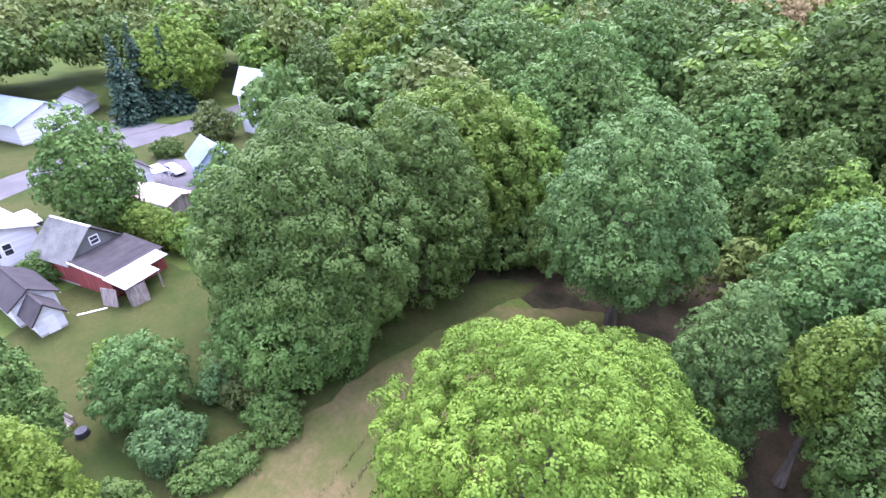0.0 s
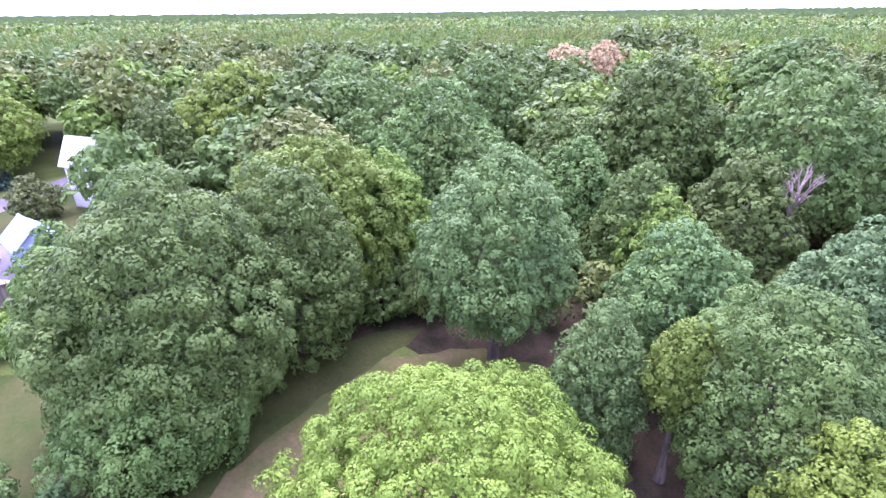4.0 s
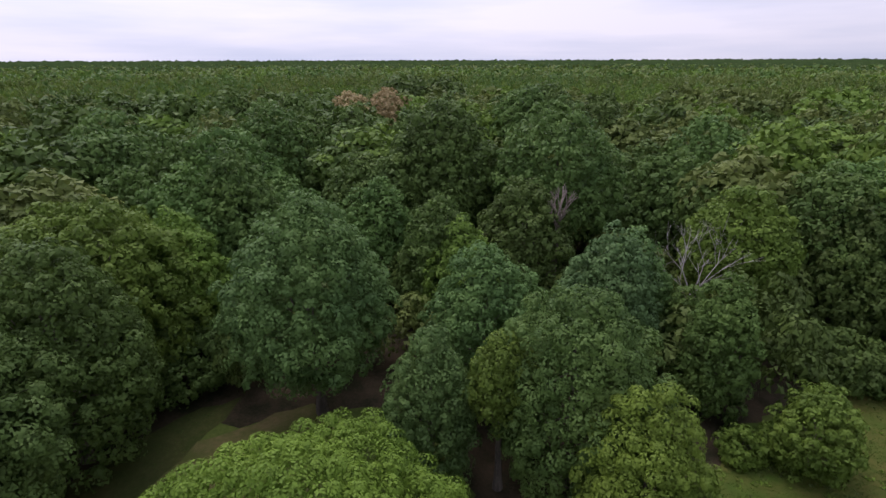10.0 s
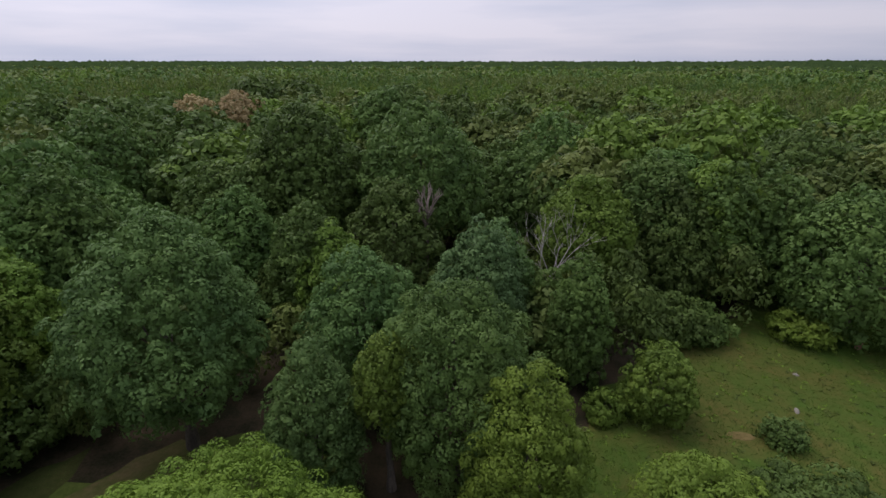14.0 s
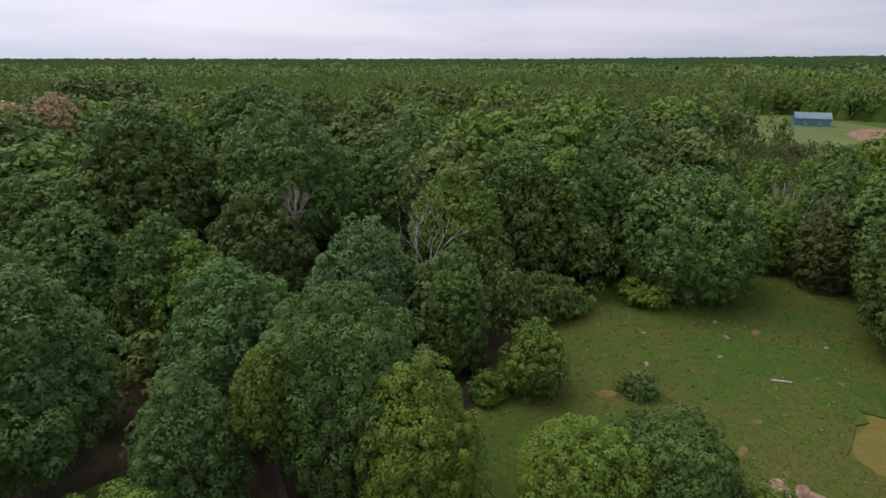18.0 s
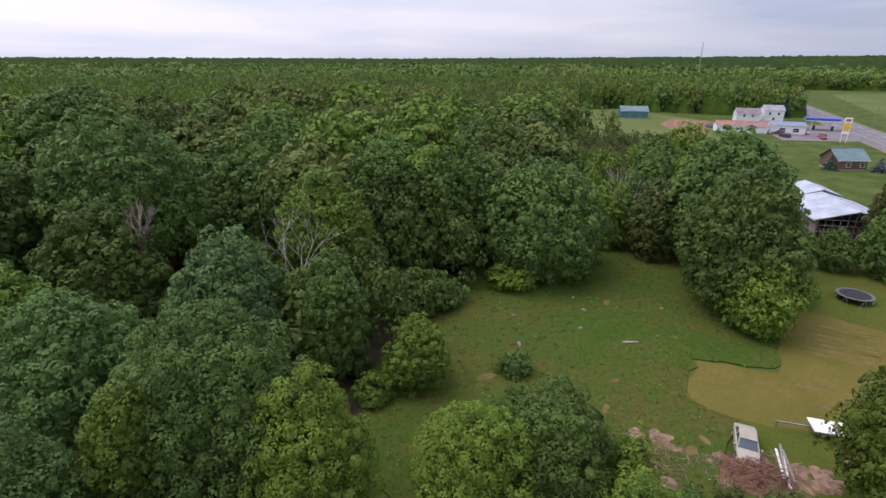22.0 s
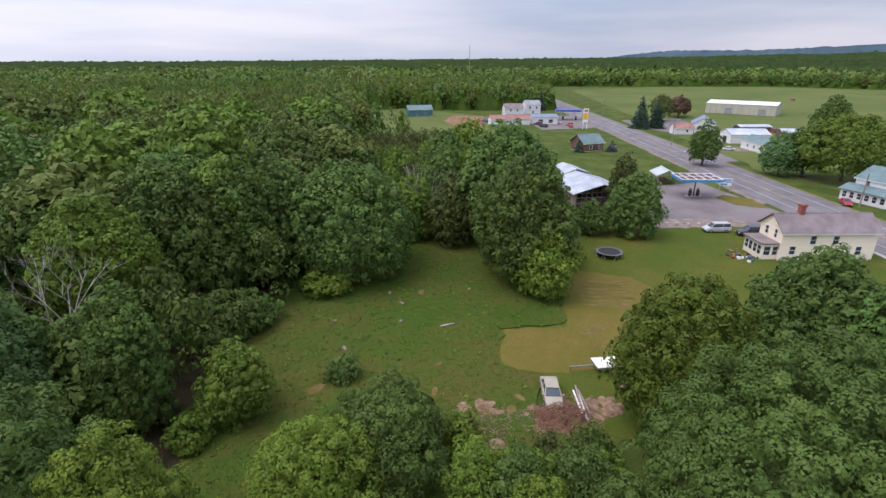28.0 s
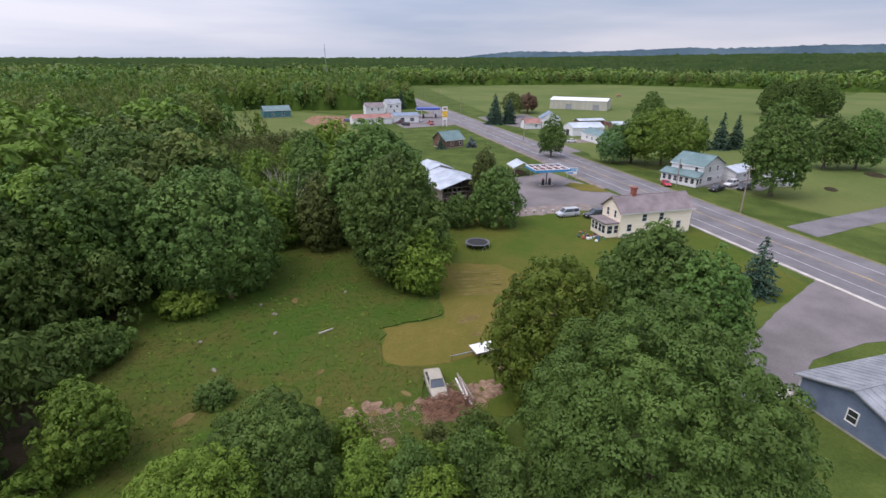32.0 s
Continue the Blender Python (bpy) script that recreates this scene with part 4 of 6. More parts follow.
def small_crown(r, n, leaf):
    """A far crown: blades about a few boughs that close in to a tip, one metre wide, one metre high."""
    m = 11
    b = unit(m, r)
    b[:, 2] = np.linspace(0.26, 0.86, m) + r.normal(size=m) * 0.04
    reach = 0.30 * np.clip(1.22 - b[:, 2], 0.3, 0.8) / 0.8
    turn = np.arange(m) * 2.39996 + r.uniform(0, 6.28)
    b[:, 0], b[:, 1] = np.cos(turn) * reach, np.sin(turn) * reach
    k = r.integers(0, m, n)
    d = unit(n, r)
    d[:, 2] = np.where(r.random(n) < 0.75, np.abs(d[:, 2]), d[:, 2])
    p = b[k] + d * np.array([0.22, 0.22, 0.15]) * r.uniform(0.75, 1.1, (n, 1))
    p[:, 2] = np.clip(p[:, 2], 0.06, 1.0)
    v, _ = leaves(p, d + np.array([0, 0, 0.45]) + 0.25 * unit(n, r), np.full(n, leaf * 1.1), r, plain=True)
    return v.reshape(-1, 3, 3)


def middling_crown(r, leaf):
    """A broad crown down to its shaded foot, scaled to one metre wide, one metre high."""
    v, f, _ = crown(17.0, 5.2, 0.56, leaf, r, 0.72, True)
    return (v / np.array([10.4, 10.4, 17.0])).reshape(-1, 3, 3)


def woods(name, near, far, spacing, blades, leaf, arc, kind, label, seed, tall=(11, 19), wide=0.42, clear=True, edge=None):
    r = np.random.default_rng(seed)
    models = [small_crown(r, blades, leaf) if blades else middling_crown(r, leaf) for _ in range(6)]
    area = math.radians(arc[1] - arc[0]) / 2 * (far ** 2 - near ** 2)
    n = int(area / spacing ** 2)
    rad = np.sqrt(r.uniform(near ** 2, far ** 2, n))
    a = np.radians(r.uniform(arc[0], arc[1], n))
    x, y = rad * np.sin(a), rad * np.cos(a)
    keep = ~on_open_ground(x, y, edge is SAPLINGS)
    if edge:
        keep &= inside(edge, x, y)
    # each kind grows in stands
    stand = np.sin(x / 57 + seed * 1.7) * np.cos(y / 71 + seed * 2.9) + 0.6 * np.sin((x + 0.7 * y) / 24 + seed) * np.cos((y - 0.6 * x) / 31 + seed)
    if near > 180:
        keep &= stand + r.uniform(-0.5, 0.9, n) > 0.0
    if clear:
        for px, py, pr in planted:
            keep &= np.hypot(x - px, y - py) > pr * 0.8
    x, y, stand = x[keep], y[keep], stand[keep]
    blocks = []
    for i in range(len(x)):
        h = r.uniform(*tall) * (1 + 0.16 * stand[i])
        w = h * wide * r.uniform(0.8, 1.25)
        t = r.uniform(0, 6.28)
        m = models[r.integers(0, 6)]
        c, s = math.cos(t) * w, math.sin(t) * w
        q = np.empty_like(m)
        q[..., 0], q[..., 1], q[..., 2] = m[..., 0] * c - m[..., 1] * s + x[i], m[..., 0] * s + m[..., 1] * c + y[i], m[..., 2] * h
        blocks.append(q)
    v = np.concatenate(blocks).reshape(-1, 3)
    return tagged(arrays(name, v, np.arange(len(v)).reshape(-1, 3), LEAF[kind]), label, "woods", kind="stuff")


woods("understorey", 42, 84, 5.0, 620, 0.07, (-100, 45), "wood", "shady saplings and undergrowth beneath the trees", 11, (4, 10), 0.75, True, WOODS_EDGE)
woods("understorey", 42, 84, 7.0, 800, 0.055, (-100, 45), "dark", "darker young trees filling the woodland", 12, (8, 13), 0.6, True, WOODS_EDGE)
for kind, gap, seed, words in (
    ("wood", 10.0, 1, "dense mixed green woodland of many crowns"),
    ("maple", 12.0, 21, "green maple crowns of the woodland"),
    ("dark", 15.0, 22, "dark green crowns of the woodland"),
    ("olive", 18.0, 23, "yellowish green crowns of the woodland"),
):
    woods("near_woods", 66, 112, gap * 1.08, 0, 0.64, (-125, 66), kind, words, seed + 100, (13, 20), 0.6)
    woods("near_woods", 112, 190, gap, 0, 0.94, (-125, 66), kind, words, seed, (13, 21), 0.6)
for kind, gap, seed, words in (
    ("wood", 6.8, 2, "green woodland canopy stretching away"),
    ("maple", 10.0, 31, "mid-green crowns in the far canopy"),
    ("olive", 8.8, 32, "yellow-green crowns in the far canopy"),
    ("brush", 13.0, 33, "dull brownish crowns in the far canopy"),
):
    woods("middle_woods", 186, 340, gap, 92, 0.088, (-125, 100), kind, words, seed, (7, 17), 0.46, False)
for kind, gap, seed, words in (("wood", 8.0, 41, "far woodland crowns in mixed greens"), ("olive", 11.0, 42, "far yellowish woodland crowns"), ("maple", 11.0, 43, "far dark green woodland crowns")):
    woods("far_woods", 340, 620, gap, 34, 0.145, (-125, 108), kind, words, seed, (7, 17), 0.52, False)
    woods("far_woods", 1150, 2400, gap * 4, 8, 0.5, (-125, 108), kind, words, seed + 9, (11, 18), 1.1, False)
    woods("far_woods", 620, 1150, gap * 1.7, 15, 0.32, (-125, 108), kind, words, seed + 5, (10, 17), 0.75, False)
woods("saplings", 84, 205, 3.6, 150, 0.10, (34, 60), "brush", "low brownish saplings before the field", 44, (4.5, 8), 0.6, True, SAPLINGS)
woods("saplings", 84, 150, 5.6, 240, 0.085, (34, 60), "olive", "low leafy young trees before the field", 45, (6, 10), 0.6, True, SAPLINGS)


def canopy(name, near, far, across, deep, spacing, seed, label, kind="canopy"):
    """Far canopy as one rolling sheet of rounded crowns, dropping to the ground round the clearings."""
    r = np.random.default_rng(seed)
    table = r.random((64, 64, 4))
    turns = int(radians(244) * (near + far) / 2 / across)
    radii, a = np.arange(near, far, deep), np.linspace(radians(-126), radians(118), turns)
    rr, aa = np.meshgrid(radii, a, indexing="ij")
    rr = rr + r.uniform(-0.4, 0.4, rr.shape) * deep
    x, y = rr * np.sin(aa), rr * np.cos(aa)
    ci, cj = np.floor(x / spacing).astype(int), np.floor(y / spacing).astype(int)
    z = np.full(x.shape, 4.0)
    for di in (-1, 0, 1):
        for dj in (-1, 0, 1):
            t = table[(ci + di) % 64, (cj + dj) % 64]
            cx, cy = (ci + di + 0.15 + 0.7 * t[..., 0]) * spacing, (cj + dj + 0.15 + 0.7 * t[..., 1]) * spacing
            reach = spacing * (0.55 + 0.35 * t[..., 3])
            cap = np.sqrt(np.clip(1 - ((x - cx) ** 2 + (y - cy) ** 2) / reach ** 2, 0, 1))
            z = np.maximum(z, (6.5 + 5 * t[..., 2] ** 1.5) * (0.5 + 0.5 * cap))
    z += r.normal(size=z.shape) * 0.45
    z = np.where(on_open_ground(x, y), -1.5, z)
    i, j = np.meshgrid(np.arange(len(radii) - 1), np.arange(turns - 1), indexing="ij")
    q = (i * turns + j).ravel()
    f = np.c_[q, q + turns, q + turns + 1, q + 1]
    f = f[z.ravel()[f].max(1) > 0]
    return tagged(arrays(name, np.c_[x.ravel(), y.ravel(), z.ravel()], f, LEAF[kind]), label, "woods", kind="stuff")



def edge_woods():
    """Trees along the borders of the fields, one behind the other."""
    r = np.random.default_rng(71)
    n = 60000
    rad, a = np.sqrt(r.uniform(170 ** 2, 900 ** 2, n)), np.radians(r.uniform(-20, 112, n))
    x, y = rad * np.sin(a), rad * np.cos(a)
    border = np.zeros(n, bool)
    for k in range(8):
        border |= on_open_ground(x + 13 * math.cos(k * 0.785), y + 13 * math.sin(k * 0.785))
    keep = border & ~on_open_ground(x, y)
    x, y = x[keep], y[keep]
    taken = []
    for px, py in zip(x, y):
        if all((px - qx) ** 2 + (py - qy) ** 2 > 26 for qx, qy in taken):
            taken.append((px, py))
    models = [small_crown(r, 230, 0.11) for _ in range(5)]
    for j, kind in enumerate(("wood", "olive", "maple")):
        blocks = []
        for i, (px, py) in enumerate(taken):
            if i % 3 != j:
                continue
            h = r.uniform(11, 18)
            w, t = h * 0.55 * r.uniform(0.8, 1.3), r.uniform(0, 6.28)
            m = models[r.integers(0, 5)]
            c, s = math.cos(t) * w, math.sin(t) * w
            blocks.append(np.stack([m[..., 0] * c - m[..., 1] * s + px, m[..., 0] * s + m[..., 1] * c + py, m[..., 2] * h], -1))
        v = np.concatenate(blocks).reshape(-1, 3)
        tagged(arrays("edge_woods", v, np.arange(len(v)).reshape(-1, 3), LEAF[kind]), "uneven row of green trees bordering the fields", "woods", kind="stuff")


edge_woods()
canopy("middle_canopy", 320, 720, 3.6, 5.0, 7.0, 61, "rolling woodland canopy of rounded green crowns")
canopy("far_canopy", 700, 1450, 8.0, 11.0, 11.0, 62, "distant woodland canopy of rounded crowns")


def horizon_woods():
    """The canopy beyond, as a rolling sheet to the horizon."""
    r = np.random.default_rng(4)
    turns = 1300
    radii = np.geomspace(1120, 4600, 44)
    a = np.linspace(radians(-130), radians(120), turns)
    rr, aa = np.meshgrid(radii, a, indexing="ij")
    x, y = rr * np.sin(aa), rr * np.cos(aa)
    rise = np.clip((rr - 1200) / 3300, 0, 1)
    z = 10 + 22 * rise + rise * (34 * np.clip((np.degrees(aa) - 20) / 55, 0, 1) + 30 * np.clip((np.degrees(aa) - 72) / 22, 0, 1)) + r.normal(size=rr.shape) * (3.4 + rise) + 2.5 * np.sin(x * 0.011) * np.cos(y * 0.009)
    i, j = np.meshgrid(np.arange(len(radii) - 1), np.arange(turns - 1), indexing="ij")
    q = (i * turns + j).ravel()
    faces = np.c_[q, q + turns, q + turns + 1, q + 1]
    return tagged(arrays("horizon_woods", np.c_[x.ravel(), y.ravel(), z.ravel()], faces, LEAF["horizon"]), "unbroken dark woodland out to the horizon", "woods", kind="stuff")


horizon_woods()


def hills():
    """Low hills on the eastern horizon, blue from haze painted into their colour."""
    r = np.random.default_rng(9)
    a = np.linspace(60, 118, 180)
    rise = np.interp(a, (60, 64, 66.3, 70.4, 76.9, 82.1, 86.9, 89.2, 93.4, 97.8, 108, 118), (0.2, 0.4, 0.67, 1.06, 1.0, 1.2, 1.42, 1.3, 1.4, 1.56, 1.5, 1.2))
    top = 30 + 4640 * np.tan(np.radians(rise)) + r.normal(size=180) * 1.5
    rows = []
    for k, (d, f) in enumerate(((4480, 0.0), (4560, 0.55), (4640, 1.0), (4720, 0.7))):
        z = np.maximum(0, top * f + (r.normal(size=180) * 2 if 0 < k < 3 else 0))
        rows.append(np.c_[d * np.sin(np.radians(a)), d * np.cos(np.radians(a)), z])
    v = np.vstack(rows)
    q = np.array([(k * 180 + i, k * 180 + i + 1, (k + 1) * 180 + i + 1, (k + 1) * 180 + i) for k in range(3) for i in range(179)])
    return tagged(arrays("backdrop_hills", v, q, HILL, smooth=True), "low wooded hills on the horizon, coloured blue-green for haze", "hills", kind="structure")


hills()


# ---------------------------------------------------------------- east: highway side
def painted_line(name, s0, s1, w, half, mat, label, dash=0.0, gap=0.0):
    bm = bmesh.new()
    s = s0
    while s < s1:
        e = min(s1, s + (dash or s1 - s0))
        q = [Vector((*p, 0.056)) for p in strip(s, e, w - half, w + half)]
        bm.faces.new([bm.verts.new(p) for p in q])
        s = e + gap + (0.001 if not gap else 0)
        if not dash:
            break
    bmesh.ops.recalc_face_normals(bm, faces=bm.faces)
    for f in bm.faces:
        if f.normal.z < 0:
            f.normal_flip()
    return tagged(part(name, bm, mat), label, "road marking", kind="structure")


painted_line("centre_line", -90, 600, -0.11, 0.055, PAINT_YELLOW, "faded solid yellow centre line")
painted_line("centre_line", -90, 600, 0.13, 0.055, PAINT_YELLOW, "broken yellow centre line", 3.0, 9.0)
painted_line("edge_line", -90, 420, -4.0, 0.06, PAINT_WHITE, "worn white edge line")
painted_line("edge_line", -90, 420, 4.0, 0.06, PAINT_WHITE, "worn white edge line")
tagged(part("kerb", prism(strip(-60, 55, -HALF - 0.75, -HALF - 0.02), -0.1, 0.16), CONCRETE), "pale concrete kerb beside the highway", "kerb", kind="structure")
tagged(part("verge", prism(strip(-60, 420, HALF + 0.01, HALF + 0.9), -0.1, 0.035), LAWN_TRACK), "strip of dry gravel beside the highway", "verge", kind="structure")

GRAVEL = surface("pinkish_gravel", (0.15, 0.122, 0.105), (0.255, 0.215, 0.19), 0.5, 8, 0.95, bump=0.5, depth=0.03)
tagged(part("verge", prism(wavy(strip(66, 420, -HALF - 1.9, -HALF - 0.02), 4.0, 0.3, 3), -0.1, 0.03), GRAVEL), "strip of pinkish gravel beside the highway", "verge", kind="structure")
FORECOURT = [(129.2, 46.2), (141.9, 39.2), (120.0, 12.1), (111.9, 15.6), (109.6, 18.8), (95.5, 31.8), (96.9, 36.9), (113.1, 41.5)]
patch("forecourt", FORECOURT, LOT, 0.044, "worn pinkish grey asphalt forecourt", "forecourt", 0.15)
DRIVE = [(80.8, -23.1), (86.5, -17.9), (70.4, -11.2), (59.2, -7.5), (53.1, -4.6), (47.3, -6.9), (51.3, -11.5), (59.8, -14.1), (66.7, -19.7), (71.5, -26.5)]
patch("driveway", DRIVE, LOT, 0.046, "cracked grey asphalt driveway", "driveway", 0.12)
patch("gravel_apron", [(95.3, 31.9), (109.3, 18.9), (112.2, 22.6), (104.0, 31.5), (97.8, 37.2)], GRAVEL, 0.05, "worn pinkish gravel along the forecourt edge", "gravel", 0.5, 1.2)
patch("verge_island", [(127.7, 30.9), (131.4, 30.6), (131.5, 24.5), (125.8, 19.6), (123.8, 25.6)], LAWN_DRY, 0.12, "dry grass island between forecourt and highway", "island", 0.2)
patch("far_lot", [(147.7, 10.4), (143.1, 2.3), (146.5, -13.8), (158.1, -19.6), (168.5, -15.0), (156.9, -4.6)], LOT, 0.03, "grey parking yard beside the white house", "yard", 0.3)
patch("side_road", [(109.5, -21.0), (114.5, -16.5), (124.0, -23.5), (150.0, -44.0), (146.0, -49.0), (120.0, -28.5)], ASPHALT, 0.041, "grey side road joining the highway", "road", 0.1)
patch("shed_drive", [(197.0, 52.5), (203.0, 58.0), (214.0, 47.0), (207.0, 40.0)], GRAVEL, 0.04, "gravel drive to the sheds across the highway", "driveway", 0.4)
patch("station_lot", [(207.7, 129.2), (235.4, 113.1), (282.7, 147.7), (260.8, 168.5), (236.5, 159.2)], LOT, 0.036, "pale asphalt lot of the far filling station", "forecourt", 0.3)
patch("dealer_lot", [(236.5, 76.2), (265.4, 71.5), (302.3, 101.5), (272.3, 120.0), (246.9, 99.2)], LOT, 0.033, "asphalt yard with parked vehicles", "yard", 0.3)
patch("side_track", [(173.1, 46.2), (191.5, 60.0), (203.1, 55.4), (182.3, 39.2)], LOT, 0.038, "gravel drive to the sheds", "driveway", 0.3)
patch("mown_strip", [(49.4, 25.2), (43.6, 30.7), (40.2, 28.4), (37.4, 26.4), (38.7, 22.6), (44, 18), (52, 13), (58, 17), (67, 21), (69, 26), (64.5, 35.6), (60.4, 33.2)], LAWN_DRY, 0.03, "sun-dried mown strip of lawn", "lawn", 0.25)

farmhouse = building(
    "farmhouse", "cream two-storey farmhouse with a mauve-brown roof", 98.5, 8.0, -46.5, 15.2, 5.8, 5.0, 2.1, SIDING_CREAM, SHINGLE_MAUVE,
    wins=[("W", -1.2, 3.5, 0.6, 1.3), ("W", 1.1, 3.5, 0.7, 1.3), ("S", -1.0, 2.9, 0.9, 1.3), ("S", 2.6, 2.9, 0.9, 1.3), ("S", 5.6, 1.2, 0.9, 1.3), ("S", -5.0, 1.0, 0.9, 1.4)], over=0.45,
)
bm = block(-3.9, -3.1, -0.4, 0.4, 5.6, 8.6)
box(bm, -4.0, -3.0, -0.5, 0.5, 8.35, 8.62)
part("chimney", bm, BRICK, farmhouse, "red brick chimney")
porch = part("porch", block(-10.1, -7.62, -2.4, 2.4, 0.1, 2.7), SIDING_CREAM, farmhouse, "glazed cream porch")
part("porch_roof", block(-10.5, -7.5, -2.7, 2.7, 2.7, 2.95, bevel=0.05), SHINGLE_MAUVE, porch)
for u in (-1.7, -0.6, 0.6, 1.7):
    window(farmhouse, pose(-10.1, 0, 0) @ Matrix.Rotation(math.pi / 2, 4, "Z"), u, 0.9, 0.85, 1.4)
for u in (-0.9, 0.5):
    window(farmhouse, pose(-8.8, -2.4, 0) @ Matrix.Rotation(math.pi, 4, "Z"), u, 0.9, 1.0, 1.4)

car(100.7, 23.3, 135, "van", (0.42, 0.44, 0.46), "silver minivan parked on the forecourt edge", "minivan")
car(102.6, 18.1, 132, "suv", (0.012, 0.014, 0.022), "black sport utility car parked beside the farmhouse")
car(140.8, 7.8, 200, "coupe", (0.45, 0.015, 0.03), "red sports car parked before the white house")
car(148.3, -7.2, 150, "suv", (0.7, 0.7, 0.7), "white sport utility car parked in the yard")
car(140.8, -3.9, 150, "suv", (0.02, 0.02, 0.022), "black pickup truck parked in the yard", "pickup truck", pickup=True)
car(145.4, -10.2, 145, "suv", (0.05, 0.055, 0.065), "charcoal sport utility car parked under the tree")
car(203.0, 48.5, 130, "sedan", (0.62, 0.62, 0.6), "white saloon car parked by the sheds")

# trampoline
PAD_GREY = surface("faded_pad", (0.075, 0.078, 0.085), (0.13, 0.135, 0.145), 1.0, 9, 0.8)
t = thing("trampoline", "round black trampoline on the mown lawn", "trampoline", pose(74.9, 32.3, 0))
bm = bmesh.new()
bmesh.ops.create_circle(bm, cap_ends=True, segments=40, radius=1.75, matrix=pose(0, 0, 0.86))
part("mat", bm, RUBBER, t)
bm = bmesh.new()
for i in range(40):
    a0, a1 = 2 * math.pi * i / 40, 2 * math.pi * (i + 1) / 40
    for ra, rb, z in ((1.76, 2.15, 0.9),):
        bm.faces.new([bm.verts.new((r * math.cos(a), r * math.sin(a), z)) for r, a in ((ra, a0), (rb, a0), (rb, a1), (ra, a1))])
bmesh.ops.remove_doubles(bm, verts=bm.verts, dist=0.001)
bmesh.ops.solidify(bm, geom=bm.faces, thickness=0.03)
part("pad", bm, PAD_GREY, t, "faded dark grey edge pad")
for i in range(6):
    a = 2 * math.pi * i / 6
    bm = bmesh.new()
    tube(bm, (2.05 * math.cos(a - 0.2), 2.05 * math.sin(a - 0.2), 0), (2.05 * math.cos(a), 2.05 * math.sin(a), 0.88), 0.03, 0.03, 6)
    tube(bm, (2.05 * math.cos(a + 0.2), 2.05 * math.sin(a + 0.2), 0), (2.05 * math.cos(a), 2.05 * math.sin(a), 0.88), 0.03, 0.03, 6)
    part("leg", bm, STEEL, t)

# filling station canopy, pumps and price sign
t = thing("canopy", "flat filling-station canopy with a blue and white fascia", "canopy", pose(125.4, 35.3, 0, 0, 0, -50))
for a, b, c, d in ((-4.6, 4.6, -3.5, -3.35), (-4.6, 4.6, 3.35, 3.5), (-4.6, -4.45, -3.35, 3.35), (4.45, 4.6, -3.35, 3.35)):
    f = part("fascia", block(a, b, c, d, 4.2, 4.75), SIGN_BLUE, t)
    part("rim", block(a, b, c, d, 4.76, 4.92), TRIM_WHITE, f)
part("deck", block(-4.44, 4.44, -3.34, 3.34, 4.48, 4.64), DECK_RED, t, "rusty red roof deck")
for i in range(4):
    part("beam", block(-2.85 + i * 1.9, -2.73 + i * 1.9, -3.3, 3.3, 4.645, 4.80), TRIM_WHITE, t)
part("beam", block(-4.4, 4.4, -0.07, 0.07, 4.805, 4.88), TRIM_WHITE, t)
bm = bmesh.new()
tube(bm, (0, 0, 0), (0, 0, 4.5), 0.14, 0.14, 10)
part("column", bm, DARK_METAL, t)
tagged(part("pump_island", block(-1.9, 1.9, -0.5, 0.5, 0, 0.2, bevel=0.06, m=pose(125.4, 35.3, 0, 0, 0, -50)), CONCRETE), "concrete pump island under the canopy", "island")
for u in (-0.9, 0.9):
    p = thing("fuel_pump", "dark old fuel pump on the island", "fuel pump", pose(125.4, 35.3, 0.2, 0, 0, -50) @ pose(u, 0, 0), "pumps under the canopy")
    part("cabinet", block(-0.3, 0.3, -0.25, 0.25, 0, 1.3, bevel=0.04), DARK_METAL, p)
    part("head", block(-0.25, 0.25, -0.2, 0.2, 1.3, 1.75, bevel=0.04), METAL_RUST, p)
    bm = bmesh.new()
    tube(bm, (0.3, 0.2, 1.0), (0.42, 0.26, 0.4), 0.025, 0.025, 6)
    tube(bm, (0.42, 0.26, 0.4), (0.3, 0.2, 0.6), 0.025, 0.025, 6)
    part("hose", bm, RUBBER, p)
t = thing("price_sign", "blue and white roadside sign on two posts", "sign", pose(135.2, 31.2, 0, 0, 0, -58))
part("panel", block(-1.35, 1.35, -0.1, 0.1, 1.6, 3.3, bevel=0.03), TRIM_WHITE, t)
for a, b, c, d in ((-1.25, -0.2, 2.5, 3.2), (-0.1, 1.25, 2.85, 3.2), (-0.1, 1.25, 2.35, 2.65), (-1.25, 0.3, 1.75, 2.1)):
    part("panel_bar", block(a, b, -0.125, -0.1, c, d), SIGN_BLUE, t, "blue sign field")
for u in (-1.2, 1.2):
    part("post", block(u - 0.08, u + 0.08, -0.08, 0.08, 0, 1.6), STEEL, t)

# open kiosk shelter
t = thing("shelter", "open wooden shelter with a white gable roof", "shelter", pose(135.6, 46.2, 0, 0, 0, 38))
gable_roof(t, 6.0, 5.0, 2.5, 1.2, METAL_PALE, 0.3)
for sx in (-1, 0, 1):
    for sy in (-1, 1):
        part("post", block(sx * 2.8 - 0.08, sx * 2.8 + 0.08, sy * 2.35 - 0.08, sy * 2.35 + 0.08, 0, 2.45), BOARDS_GREY, t)
for sx in (-1, 1):
    part("truss", block(sx * 2.9 - 0.05, sx * 2.9 + 0.05, -2.4, 2.4, 2.4, 2.6), BOARDS_GREY, t)
part("counter", block(-1.5, 2.4, -0.8, 0.8, 0, 1.0, bevel=0.03), BROWN_WALL, t)

